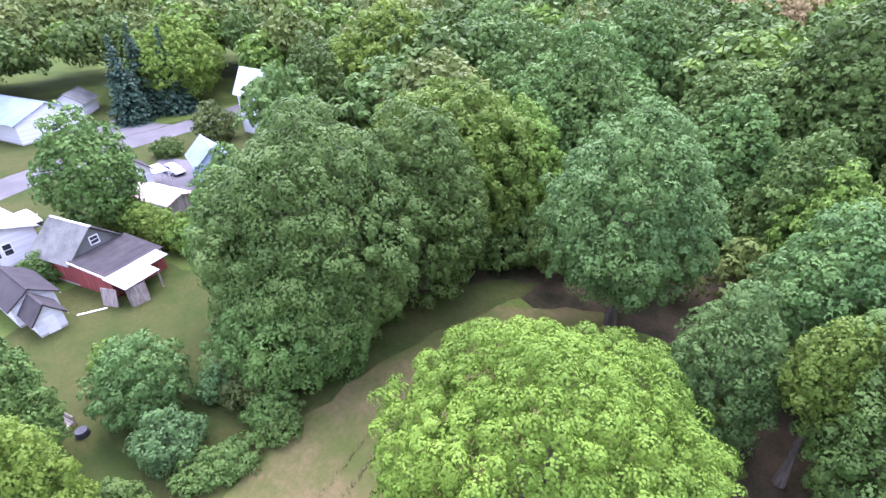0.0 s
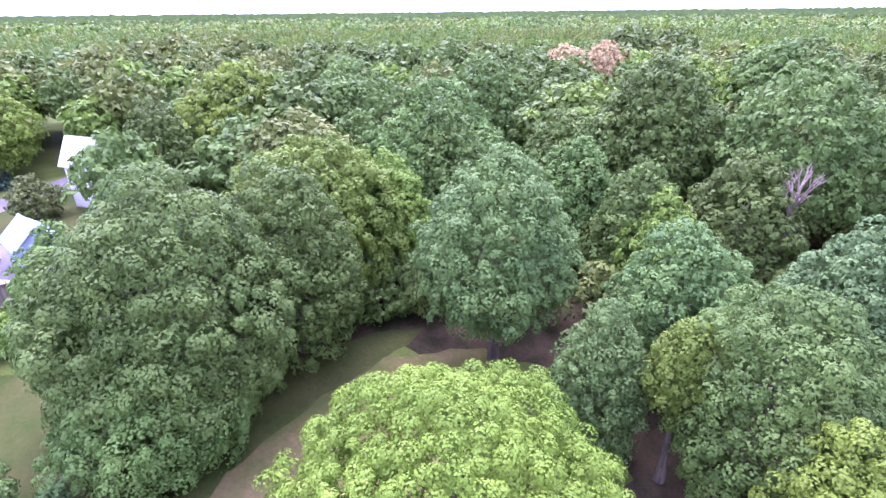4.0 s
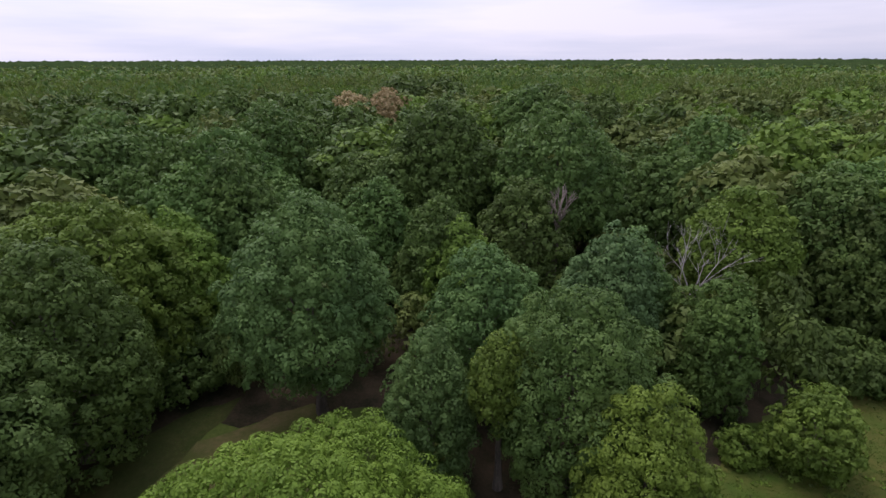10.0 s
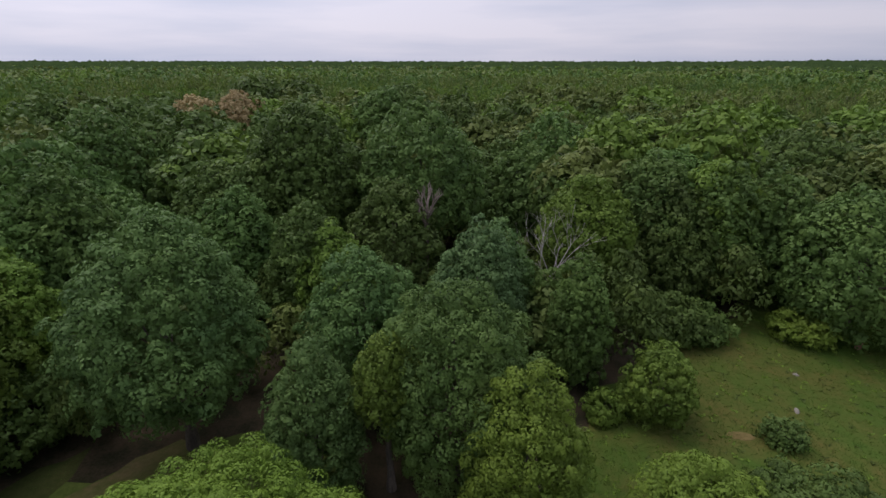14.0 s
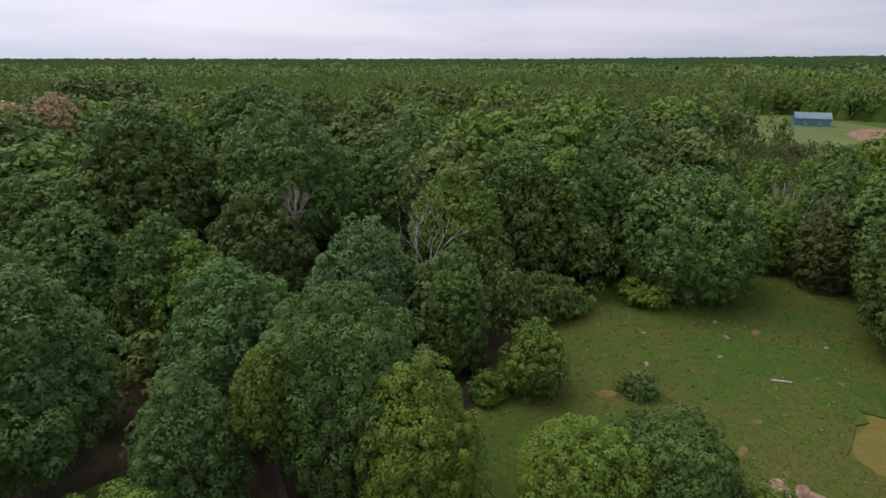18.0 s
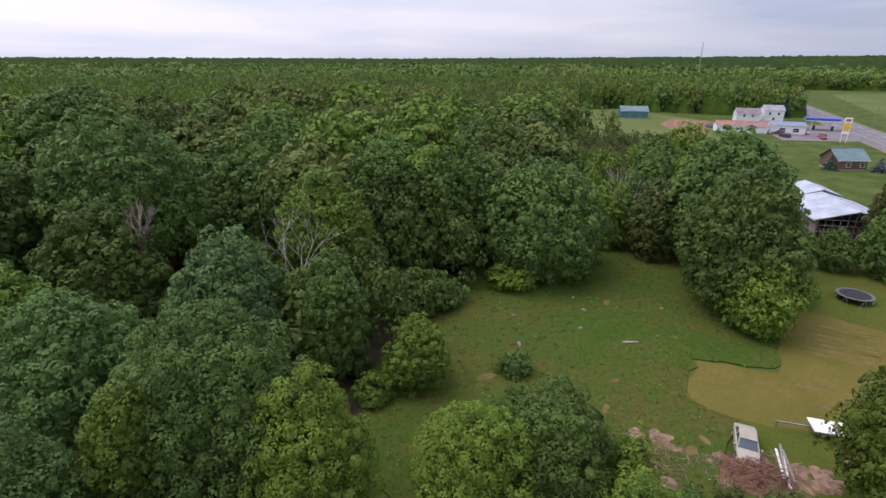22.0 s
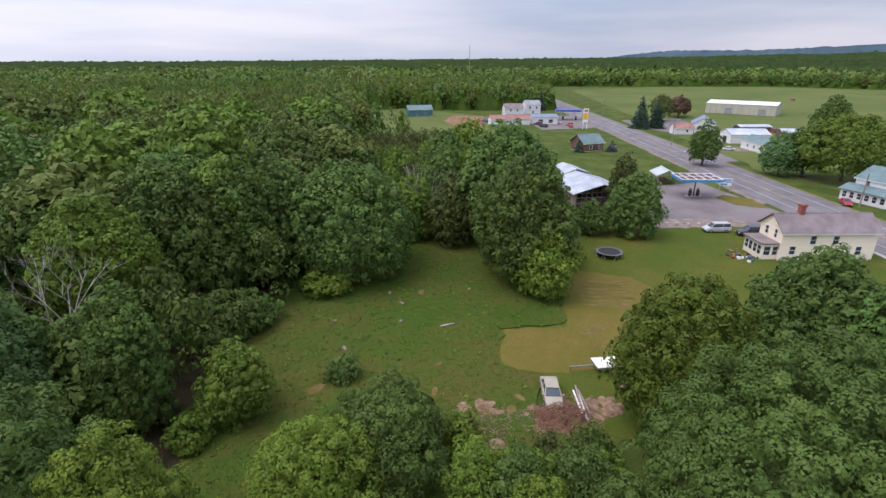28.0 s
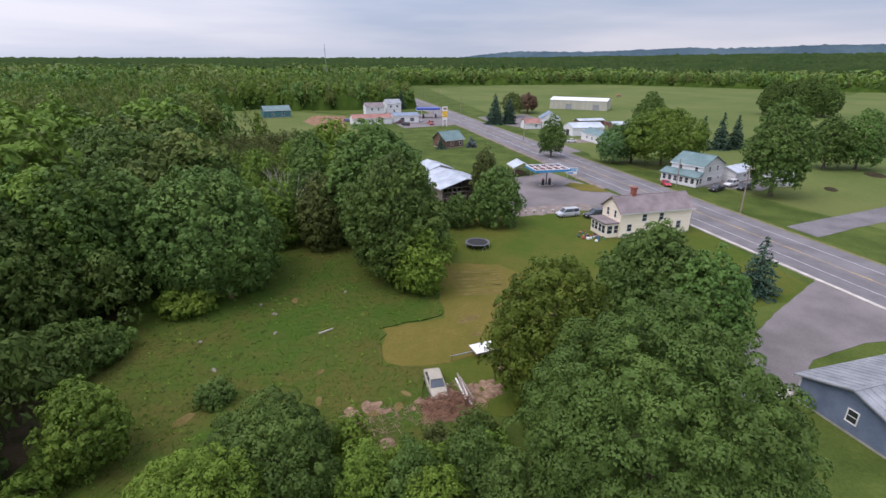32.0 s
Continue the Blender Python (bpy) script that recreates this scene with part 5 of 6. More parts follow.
# long open timber shed with a pale roof
t = thing("timber_shed", "open-fronted timber shed with a pale steel roof", "shed", pose(105.4, 52.4, 0, 0, 0, 53))
gable_roof(t, 14.0, 12.4, 3.5, 1.7, METAL_PALE, 0.5, ribs=0.9)
for sy in (-1, 1):
    part("wall", block(-6.9, 6.9, *sorted((sy * 6.1, sy * 5.9)), 0, 3.45), BOARDS_GREY, t)
part("wall", block(6.7, 6.9, -5.85, 5.85, 0, 3.45), BOARDS_GREY, t)
bm = bmesh.new()
for k in range(11):
    yy = -5.8 + k * 1.16
    box(bm, -6.95, -6.85, yy - 0.05, yy + 0.05, 0, 3.4 + 1.6 * (1 - abs(yy) / 6.2))
for zz in (1.2, 2.4, 3.45):
    box(bm, -7.0, -6.9, -5.9, 5.9, zz - 0.06, zz + 0.06)
part("front_frame", bm, BOARDS_GREY, t, "grey open stud framing")
for k in range(22):
    bm = block(-6.2 + random.uniform(-0.2, 0.2), -3.0, -5.5 + k * 0.5, -5.1 + k * 0.5, 0, random.uniform(0.5, 1.9))
    part("lumber", bm, BOARDS_GREY if k % 3 else BROWN_WALL, t)
building("shed", "low shed with a pale steel roof", 121.0, 66.0, 53, 9.0, 7.0, 2.8, 1.1, BOARDS_GREY, METAL_PALE, over=0.3, ribs=0.9, category="shed")

# white house with green roof, over the road
wh = building("white_house", "white two-storey house with a green roof", 149.8, 1.3, 61, 9.0, 9.6, 5.2, 2.3, SIDING_WHITE, SHINGLE_GREEN,
    wins=[("W", -1.6, 3.7, 0.8, 1.2), ("W", 2.0, 3.7, 0.8, 1.2), ("W", 1.4, 1.2, 2.2, 1.0), ("W", -2.6, 1.5, 1.0, 0.5), ("N", -2.6, 3.6, 0.8, 1.2), ("N", 1.8, 3.6, 0.8, 1.2)], over=0.35)
part("porch", block(-4.5, 5.5, 4.85, 7.4, 0.1, 2.6), SIDING_WHITE, wh, "enclosed white porch")
bm = slope(10.8, 7.9, 2.55, 4.82, 3.7, 0.12)
bmesh.ops.translate(bm, vec=(0.5, 0, 0), verts=bm.verts)
part("porch_roof", bm, SHINGLE_GREEN, wh)
for u in (-4.0, -2.4, -0.8, 0.8, 2.4, 4.0):
    window(wh, pose(0.5, 7.4, 0), u, 0.9, 0.9, 1.3)
for u in (-0.7, 0.7):
    window(wh, pose(-4.5, 6.1, 0) @ Matrix.Rotation(math.pi / 2, 4, "Z"), u, 0.9, 0.9, 1.3)
building("house_wing", "white single-storey extension with a low roof", 158.2, -8.0, -29, 10.0, 6.0, 2.9, 1.1, SIDING_WHITE, METAL_PALE,
    wins=[("S", -3.0, 1.0, 0.9, 1.1), ("S", 0.5, 1.4, 1.2, 0.6)], category="house")
building("carport_shed", "white garage with a grey end wall under a tree", 155.8, -17.8, -60, 6.0, 4.5, 2.7, 1.2, SIDING_WHITE, METAL_WORN, over=0.25, category="garage")

# sheds and yard across the highway
building("shed", "white gabled shed with a pale steel roof", 228.5, 49.6, -48, 15.0, 9.0, 3.6, 1.7, SIDING_WHITE, METAL_PALE, wins=[("S", -4, 1.2, 1.2, 1.0)], doors=[("W", 0, 2.8, 2.6, DARK_METAL)], category="shed", over=0.25)
building("shed", "long pale shed with a green steel roof", 208.6, 38.4, 42, 17.0, 7.0, 3.2, 1.7, SIDING_WHITE, SHINGLE_GREEN, wins=[("N", -4, 1.2, 0.9, 1.0), ("N", 0, 1.2, 0.9, 1.0), ("N", 4, 1.2, 0.9, 1.0)], category="shed", over=0.25)
building("barn", "white barn with a pale blue steel roof", 250.4, 71.5, 20, 13.0, 9.5, 4.2, 2.8, SIDING_WHITE, METAL_BLUE, category="barn", over=0.25)
building("cottage", "small white cottage with a red-brown roof", 237.7, 76.7, -50, 8.0, 6.0, 2.8, 1.8, SIDING_WHITE, SHINGLE_RED, wins=[("S", -1.5, 1.1, 0.9, 1.1)], over=0.25)
building("warehouse", "long low beige warehouse with a white roof", 360.5, 82.0, -88, 38.0, 18.0, 6.0, 1.4, SIDING_BEIGE, ROOF_WHITE, wins=[], doors=[("S", -12, 4, 3.6, METAL_WORN), ("S", 6, 4, 3.6, METAL_WORN)], category="warehouse", over=0.2)
building("lean_to", "open white-roofed shelter in the yard", 260.8, 54.2, -46, 14.0, 5.0, 3.2, 0.6, BROWN_WALL, METAL_PALE, category="shed", over=0.3)
building("shed", "long low shed with a white roof in the yard", 256.2, 32.3, -60, 22.0, 7.0, 2.9, 1.1, BROWN_WALL, METAL_PALE, category="shed", over=0.25)
for i in range(9):
    car(272.3 + (i % 5) * 5.2, 42.7 - (i % 5) * 5.4 + (i // 5) * 6, 40 + 8 * (i % 3), ("sedan", "suv", "van")[i % 3], ((0.5, 0.5, 0.5), (0.25, 0.03, 0.03), (0.05, 0.07, 0.15), (0.6, 0.6, 0.58))[i % 4], ("grey", "maroon", "navy", "white")[i % 4] + " worn vehicle standing in the yard")

# far filling station and houses along the near side of the highway
t = thing("station_canopy", "deep blue canopy of the far filling station", "canopy", pose(255.0, 143.1, 0, 0, 0, -52))
part("roof", block(-6.5, 6.5, -4, 4, 4.5, 5.5, bevel=0.05), DEEP_BLUE, t)
part("rim", block(-6.55, 6.55, -4.05, 4.05, 4.35, 4.5), TRIM_WHITE, t)
for sx in (-1, 1):
    bm = bmesh.new()
    tube(bm, (sx * 3.5, 0, 0), (sx * 3.5, 0, 4.4), 0.2, 0.2, 10)
    part("column", bm, TRIM_WHITE, t)
    part("pump", block(sx * 3.5 + 0.6, sx * 3.5 + 1.5, -0.4, 0.4, 0, 1.9, bevel=0.05), DARK_METAL, t)
building("station_shop", "blue and white flat-roofed station shop", 230.2, 143.1, -48, 13.0, 10.0, 3.8, 1.0, SIDING_WHITE, METAL_BLUE, wins=[("S", -3, 1.0, 2.2, 1.6), ("S", 2, 1.0, 2.2, 1.6)], category="shop", over=0.25)
t = thing("tall_sign", "tall white pole sign with yellow price panels", "sign", pose(224.5, 116.4, 0, 0, 0, -55))
for u in (-0.9, 0.9):
    bm = bmesh.new()
    tube(bm, (u, 0, 0), (u, 0, 8.8), 0.12, 0.12, 8)
    part("post", bm, TRIM_WHITE, t)
for z0, z1, mat in ((7.4, 9.4, TRIM_WHITE), (5.6, 7.2, SIGN_YELLOW), (4.4, 5.4, SIGN_YELLOW), (3.2, 4.2, TRIM_WHITE)):
    part("panel", block(-1.2, 1.2, -0.2, 0.2, z0, z1, bevel=0.04), mat, t)
part("panel_bar", block(-0.8, 0.8, -0.23, -0.2, 7.9, 8.9), METAL_RUST, t, "reddish emblem bar")
for i, (dx, dy) in enumerate(((0, 0), (4, 3), (-9, 10), (8, 13), (-3, 17))):
    car(226.2 + dx, 124.6 + dy, 35 + 20 * i, ("sedan", "suv", "van")[i % 3], ((0.4, 0.02, 0.02), (0.5, 0.1, 0.05), (0.03, 0.03, 0.035), (0.55, 0.55, 0.55), (0.1, 0.03, 0.03))[i], ("red", "orange", "black", "silver", "maroon")[i] + " car parked at the far filling station")
building("long_house", "long low building with a brown roof", 214.6, 153.5, -42, 20.0, 8.0, 3.2, 1.6, SIDING_WHITE, SHINGLE_RED, wins=[("S", -5, 1, 1, 1.1), ("S", 0, 1, 1, 1.1), ("S", 5, 1, 1, 1.1)], over=0.3)
building("white_house", "white two-storey house with a grey hipped roof", 267.7, 175.4, -40, 9.0, 9.0, 6.0, 2.2, SIDING_WHITE, METAL_WORN, wins=[("S", -2, 3.6, 1, 1.3), ("S", 2, 3.6, 1, 1.3), ("S", 0, 1, 1, 1.3)], over=0.3)
building("white_house", "white house with a mauve roof behind the station", 255.0, 180.0, -40, 11.0, 7.0, 4.6, 2.2, SIDING_WHITE, SHINGLE_MAUVE, wins=[("S", -2, 2.6, 1, 1.3), ("S", 2, 2.6, 1, 1.3)], over=0.3)
building("bungalow", "brown bungalow with a green roof", 169.6, 86.4, -25, 8.6, 7.4, 3.2, 2.5, BROWN_WALL, SHINGLE_GREEN, wins=[("S", -3, 1, 1.2, 1.1), ("S", 1, 1, 1.2, 1.1), ("W", 0, 1, 1.2, 1.1)], over=0.5)
car(174.2, 77.9, 20, "suv", (0.03, 0.03, 0.04), "dark sport utility car beside the bungalow")
building("field_shed", "teal steel shed standing in the mown field", 214.0, 218.0, -32, 14.5, 8.0, 4.0, 2.2, SIDING_TEAL, SHINGLE_GREEN, wins=[("S", -3, 1.2, 1.1, 1.2), ("S", 2.6, 1.2, 1.1, 1.2)], category="shed", over=0.3)

# near garage with blue siding
g = thing("garage", "blue-grey sided garage with a pale steel roof", "garage", pose(51.7, -19.0, 0, 0, 0, -46))
GL, GW, GE, GR = 12.0, 9.2, 2.75, 1.52
walls(g, GL, GW, GE, GR, SIDING_BLUE)
gable_roof(g, GL, GW, GE, GR, METAL_WORN, 0.5, ribs=0.75)
for i in range(22):
    z = 0.28 + i * 0.19
    half = GW / 2 if z < GE else max(0.1, GW / 2 * (1 - (z - GE) / GR))
    if half > 0.3:
        part("siding_board", block(-GL / 2 - 0.03, -GL / 2, -half + 0.03, half - 0.03, z, z + 0.165), SIDING_BLUE, g)
    if z < GE - 0.1:
        part("siding_board", block(-GL / 2, GL / 2, GW / 2, GW / 2 + 0.03, z, z + 0.165), SIDING_BLUE, g)
        part("siding_board", block(-GL / 2, GL / 2, -GW / 2 - 0.03, -GW / 2, z, z + 0.165), SIDING_BLUE, g)
window(g, pose(-0.03, 0, 0) @ wall_frame("W", GL, GW), -0.3, 1.25, 0.8, 1.1)
for sy in (-1, 1):
    part("corner_board", block(-GL / 2 - 0.05, -GL / 2 + 0.12, *sorted((sy * (GW / 2 - 0.1), sy * (GW / 2 + 0.05))), 0.2, GE), TRIM_WHITE, g)
tagged(part("slab", block(-1.2, 1.6, -0.8, 0.8, 0, 0.08, bevel=0.02, m=pose(51.1, -10.0, 0, 0, 0, -40)), CONCRETE), "pale concrete slab beside the garage", "slab")


# ---------------------------------------------------------------- poles, posts, tower
def utility_pole(x, y, h, lean=0.0, arms=True):
    t = thing("utility_pole", "weathered wooden utility pole beside the highway", "utility pole", pose(x, y, 0, lean, lean * 0.6, 38), "poles along the highway")
    bm = bmesh.new()
    tube(bm, (0, 0, -0.2), (0, 0, h), 0.17, 0.11, 10)
    part("pole", bm, POLE_WOOD, t)
    if arms:
        part("crossarm", block(-0.06, 0.06, -1.1, 1.1, h - 0.7, h - 0.55), POLE_WOOD, t)
        for k in (-0.95, -0.4, 0.4, 0.95):
            bm = bmesh.new()
            tube(bm, (0, k, h - 0.55), (0, k, h - 0.4), 0.04, 0.03, 6)
            part("insulator", bm, TRIM_WHITE, t)
    return t


utility_pole(121.2, -8.7, 10.0, 0.5)
utility_pole(198.7, 66.8, 10.5)
utility_pole(190.5, 57.3, 9.0, 0.5, False)
utility_pole(139.6, 5.3, 7.5, 0.4, False)
utility_pole(283.8, 136.2, 10.0)
utility_pole(346.2, 184.6, 10.0)
utility_pole(398.1, 226.2, 10.0)
t = thing("radio_tower", "slender lattice radio tower above the far woods", "tower", pose(640, 640 * 0.84, 0))
bm = bmesh.new()
for i in range(3):
    a = i * 2.094
    tube(bm, (1.0 * math.cos(a), 1.0 * math.sin(a), 0), (0.6 * math.cos(a), 0.6 * math.sin(a), 54), 0.16, 0.12, 5)
for k in range(26):
    z, r0, r1 = k * 2.0, 1.0 - 0.4 * k / 27, 1.0 - 0.4 * (k + 1) / 27
    for i in range(3):
        a, b = i * 2.094, (i + 1) * 2.094
        tube(bm, (r0 * math.cos(a), r0 * math.sin(a), z), (r1 * math.cos(b), r1 * math.sin(b), z + 2), 0.06, 0.06, 4)
part("lattice", bm, STEEL, t)

# ---------------------------------------------------------------- yard clutter
car(36.1, 19.5, 220, "sedan", (0.37, 0.33, 0.25), "dusty cream-white old saloon car abandoned in long grass")


def sticks(n, rx, ry, h, r, thin=0.03):
    """A tangle of crooked branches heaped over a mound."""
    bm = bmesh.new()
    for i in range(n):
        a, k = r.uniform(0, 6.28), math.sqrt(r.random())
        x, y = rx * k * math.cos(a), ry * k * math.sin(a)
        z = h * (1 - k * k) * r.uniform(0.5, 1.05) + 0.06
        t, l = r.uniform(0, 6.28), r.uniform(0.5, 1.5)
        dx, dy, dz = l * math.cos(t) / 2, l * math.sin(t) / 2, r.uniform(-0.25, 0.25)
        m = (x + r.uniform(-0.1, 0.1), y + r.uniform(-0.1, 0.1), z + 0.08)
        w = thin * r.uniform(0.5, 1.4)
        tube(bm, (x - dx, y - dy, max(0.03, z - dz)), m, w, w * 0.8, 5, cap=False)
        tube(bm, m, (x + dx, y + dy, max(0.03, z + dz)), w * 0.8, w * 0.4, 5, cap=False)
    return bm


def mound(rx, ry, h, seed, rings=6, turns=18):
    bm = bmesh.new()
    r = random.Random(seed)
    rows = []
    for i in range(rings):
        k = 1 - i / (rings - 1)
        rows.append([bm.verts.new((rx * k * math.cos(6.2832 * j / turns) * r.uniform(0.9, 1.1), ry * k * math.sin(6.2832 * j / turns) * r.uniform(0.9, 1.1), -0.04 if i == 0 else h * (1 - k * k) * r.uniform(0.8, 1.1))) for j in range(turns)])
    for a, b in zip(rows, rows[1:]):
        for j in range(turns):
            bm.faces.new((a[j], a[(j + 1) % turns], b[(j + 1) % turns], b[j]))
    bmesh.ops.remove_doubles(bm, verts=rows[-1], dist=0.3)
    bmesh.ops.recalc_face_normals(bm, faces=bm.faces)
    return bm


rp = random.Random(5)


def lie(x, y):
    """The height of the turf: the meadow stands above the mown grass."""
    return 0.145 if bool(inside(MEADOW_EDGE, x, y)) else 0.02


BRUSHWOOD = surface("dead_brushwood", (0.10, 0.045, 0.028), (0.29, 0.155, 0.10), 1.5, 12, 0.9, bump=0.4)
CHIP_WOOD = surface("pale_chip_wood", (0.19, 0.115, 0.075), (0.40, 0.28, 0.20), 1.5, 12, 0.9, bump=0.4)
t = thing("brush_pile", "heap of reddish brown cut branches beside the car", "brush pile", pose(34.2, 17.3, 0, 0, 0, -45))
part("mound", mound(2.5, 2.0, 0.7, 3), EARTH, t)
tagged(part("brushwood", sticks(420, 2.5, 1.9, 1.15, rp), BRUSHWOOD, t), kind="stuff")
for i, (x, y, rx, ry) in enumerate(((32.9, 31.2, 0.8, 0.5), (29.2, 28.2, 1.0, 0.5), (34, 21.6, 0.9, 0.5), (30.2, 22.7, 1.2, 0.8), (25.9, 20.6, 1.1, 1.6), (32, 21.2, 1.0, 0.7), (32, 18.2, 1.6, 1.2), (27.5, 22.0, 0.8, 1.5), (37.2, 15.2, 1.2, 1.8), (21.5, 37, 1.6, 0.9), (44, 45, 1.2, 0.7))):
    tagged(part("bare_patch", mound(rx * 0.8, ry * 0.7, 0.05, i), STUBBLE), "bare patch of pale brown soil and straw", "bare patch", kind="structure").matrix_basis = pose(x, y, lie(x, y), 0, 0, 40 * i)
for i, (x, y, a) in enumerate(((37.2, 17.3, 42), (37.6, 16.9, 45), (36.9, 16.6, 40), (37.9, 17.6, 38))):
    tagged(part("plank", block(-1.9, 1.9, -0.09, 0.09, 0, 0.06, bevel=0.01, m=pose(x, y, 0.05 + 0.07 * (i % 2), 0, 2, a)), BOARDS_GREY if i % 2 else TRIM_WHITE), "weathered grey plank leaning on the rubble", "plank", "planks beside the brush pile")
for i, (x, y, rx, ry) in enumerate(((29.0, 24.2, 0.9, 1.4), (30.8, 22.8, 1.1, 2.0), (28.4, 21.8, 1.2, 1.6), (26.6, 20.2, 1.5, 1.5), (25.4, 18.8, 1.2, 1.0), (33.0, 19.6, 1.2, 0.7), (34.6, 17.2, 3.4, 2.7), (36.8, 15.6, 2.4, 1.6), (39.0, 14.6, 1.3, 2.4), (42.6, 14.4, 1.0, 1.8))):
    for j in range(5):
        px, py, f = x + rp.uniform(-0.6, 0.6) * rx, y + rp.uniform(-0.6, 0.6) * ry, rp.uniform(0.26, 0.52)
        tagged(part("chip_patch", mound(rx * f, ry * f * rp.uniform(0.7, 1.2), 0.09, 20 + 5 * i + j), CHIPS), "pinkish patch of wood chips and dead twigs on the ground", "wood chips", kind="structure").matrix_basis = pose(px, py, lie(px, py) + 0.005, 0, 0, 35 * i + 50 * j)
for i, (x, y, rx, ry) in enumerate(((28.5, 21.6, 3.6, 2.6), (36.0, 16.4, 3.0, 2.4), (32.5, 18.5, 2.6, 2.0))):
    tagged(part("twigs", sticks(170, rx * 0.85, ry * 0.85, 0.02, rp, 0.014), CHIP_WOOD), "pinkish chips and broken twigs strewn over the ground", "twigs", kind="stuff").matrix_basis = pose(x, y, lie(x, y), 0, 0, 60 * i)
# scalped mowing stripes on the lawn
for i in range(14):
    f = i / 13
    a, b = (62.6 - 7.2 * f + 0.5 * (i % 2), 30.9 - 4.0 * f), (67.2 - 7.4 * f, 25.4 - 3.8 * f - 0.4 * (i % 3))
    patch("mown_stripe", [(a[0] - 0.1, a[1] - 0.07), (b[0] - 0.1, b[1] - 0.07), (b[0] + 0.1, b[1] + 0.07), (a[0] + 0.1, a[1] + 0.07)], STUBBLE, 0.038, "brown scalped mowing stripe across the lawn", "lawn", 0.07, 0.8, i)
for i, (x, y, rx, ry) in enumerate(((56.5, 20.2, 1.6, 0.7), (47.6, 20.4, 0.9, 0.6), (50.5, 22.6, 2.2, 0.8), (53.0, 19.4, 2.0, 0.6), (64.0, 28.0, 4.6, 2.9))):
    tagged(part("dry_patch", mound(rx, ry, 0.012, 40 + i), LAWN_DRY if i == 4 else STUBBLE), "dry yellow-brown patch in the mown lawn", "lawn", kind="structure").matrix_basis = pose(x, y, 0.026, 0, 0, -40 + 7 * i)
t = thing("utility_trailer", "small flat trailer with a white sheet on top", "trailer", pose(44.2, 17.9, 0, 0, 0, -40))
part("bed", block(-1.3, 1.3, -0.9, 0.9, 0.5, 0.75, bevel=0.03), BOARDS_GREY, t)
part("sheet", block(-1.35, 1.35, -0.95, 0.95, 0.76, 0.84, bevel=0.03), TRIM_WHITE, t, "white sheet cover")
part("drawbar", block(-3.9, -1.3, -0.05, 0.05, 0.52, 0.62), STEEL, t)
part("jockey_post", block(-3.9, -3.8, -0.05, 0.05, 0, 0.52), STEEL, t)
for sy in (-1, 1):
    bm = bmesh.new()
    tube(bm, (0.2, sy * 0.9, 0.3), (0.2, sy * 1.08, 0.3), 0.3, 0.3, 14)
    part("wheel", bm, RUBBER, t)
bm = bmesh.new()
tube(bm, (-0.9, 0, 0.1), (0.9, 0.1, 0.12), 0.12, 0.08, 8)
tagged(part("log", bm, BARK_GREY), "bleached fallen log lying in the meadow", "log").matrix_basis = pose(39.5, 36.0, 0.12, 0, 0, -27)
bm = bmesh.new()
tube(bm, (0, 0, 0), (0, 0, 0.85), 0.32, 0.32, 16)
tube(bm, (0, 0, 0.4), (0, 0, 0.45), 0.34, 0.34, 16)
tagged(part("barrel", bm, METAL_RUST), "rusty steel burn barrel in the meadow", "barrel").matrix_basis = pose(40.6, 53.1, 0)
for i, (x, y) in enumerate(((49.3, 40.8), (40.9, 48.0), (39.9, 44.6), (31, 47), (36.5, 41), (28, 41), (45.5, 52), (33, 54))):
    tagged(part("stone", mound(0.35 + 0.1 * (i % 3), 0.25, 0.22, i, 4, 10), ROCK), "pale fieldstone half sunk in the meadow grass", "stone", "stones in the meadow").matrix_basis = pose(x, y, 0.11, 0, 0, 50 * i)
for i, (x, y) in enumerate(((97.6, 33.2), (98.5, 31.6), (99.8, 30.2), (100.8, 28.4), (102.1, 26.8))):
    tagged(part("marker_block", block(-0.25, 0.25, -0.25, 0.25, 0, 0.55, bevel=0.12), CONCRETE), "white-painted concrete marker block on the forecourt edge", "marker", "row of markers").matrix_basis = pose(x, y, 0.03, 0, 0, 20 * i)
TOYS = [paint("toy_red", (0.36, 0.05, 0.04)), paint("toy_green", (0.05, 0.20, 0.10)), paint("toy_blue", (0.06, 0.12, 0.26)), TRIM_WHITE, paint("toy_orange", (0.42, 0.17, 0.05)), DARK_METAL]
for i in range(44):
    a = rp.uniform(0, 6.28)
    d = rp.uniform(0.3, 3.0)
    w, h = rp.uniform(0.10, 0.26), rp.uniform(0.12, 0.5)
    tagged(part("yard_item", block(-w, w, -w * 0.7, w * 0.7, 0, h, bevel=0.06), TOYS[i % 6]), ("red", "green", "blue", "white", "orange", "black")[i % 6] + " plastic odds and ends heaped by the porch", "clutter", "clutter by the porch").matrix_basis = pose(90.0 + d * math.cos(a), 15.8 + d * math.sin(a), 0.02, 0, 0, 57 * i)
# machinery and soil heap in the field behind
tagged(part("soil_mound", mound(9, 4, 1.2, 8), EARTH), "orange-brown heap of dug soil", "soil mound").matrix_basis = pose(223, 188, 0, 0, 0, -38)
patch("dug_ground", [(183, 157), (182, 144), (238, 189), (229, 204), (205, 190)], EARTH, 0.045, "bare orange-brown dug ground", "bare ground", 1.0, 4.0)
for i in range(7):
    car(212 + i * 2.6, 178 - i * 3.4, 50 + 12 * i, ("suv", "van", "sedan")[i % 3], ((0.03, 0.03, 0.04), (0.5, 0.3, 0.03), (0.1, 0.1, 0.25), (0.4, 0.4, 0.4))[i % 4], ("black", "yellow", "navy", "grey")[i % 4] + " vehicle standing beside the soil heap")
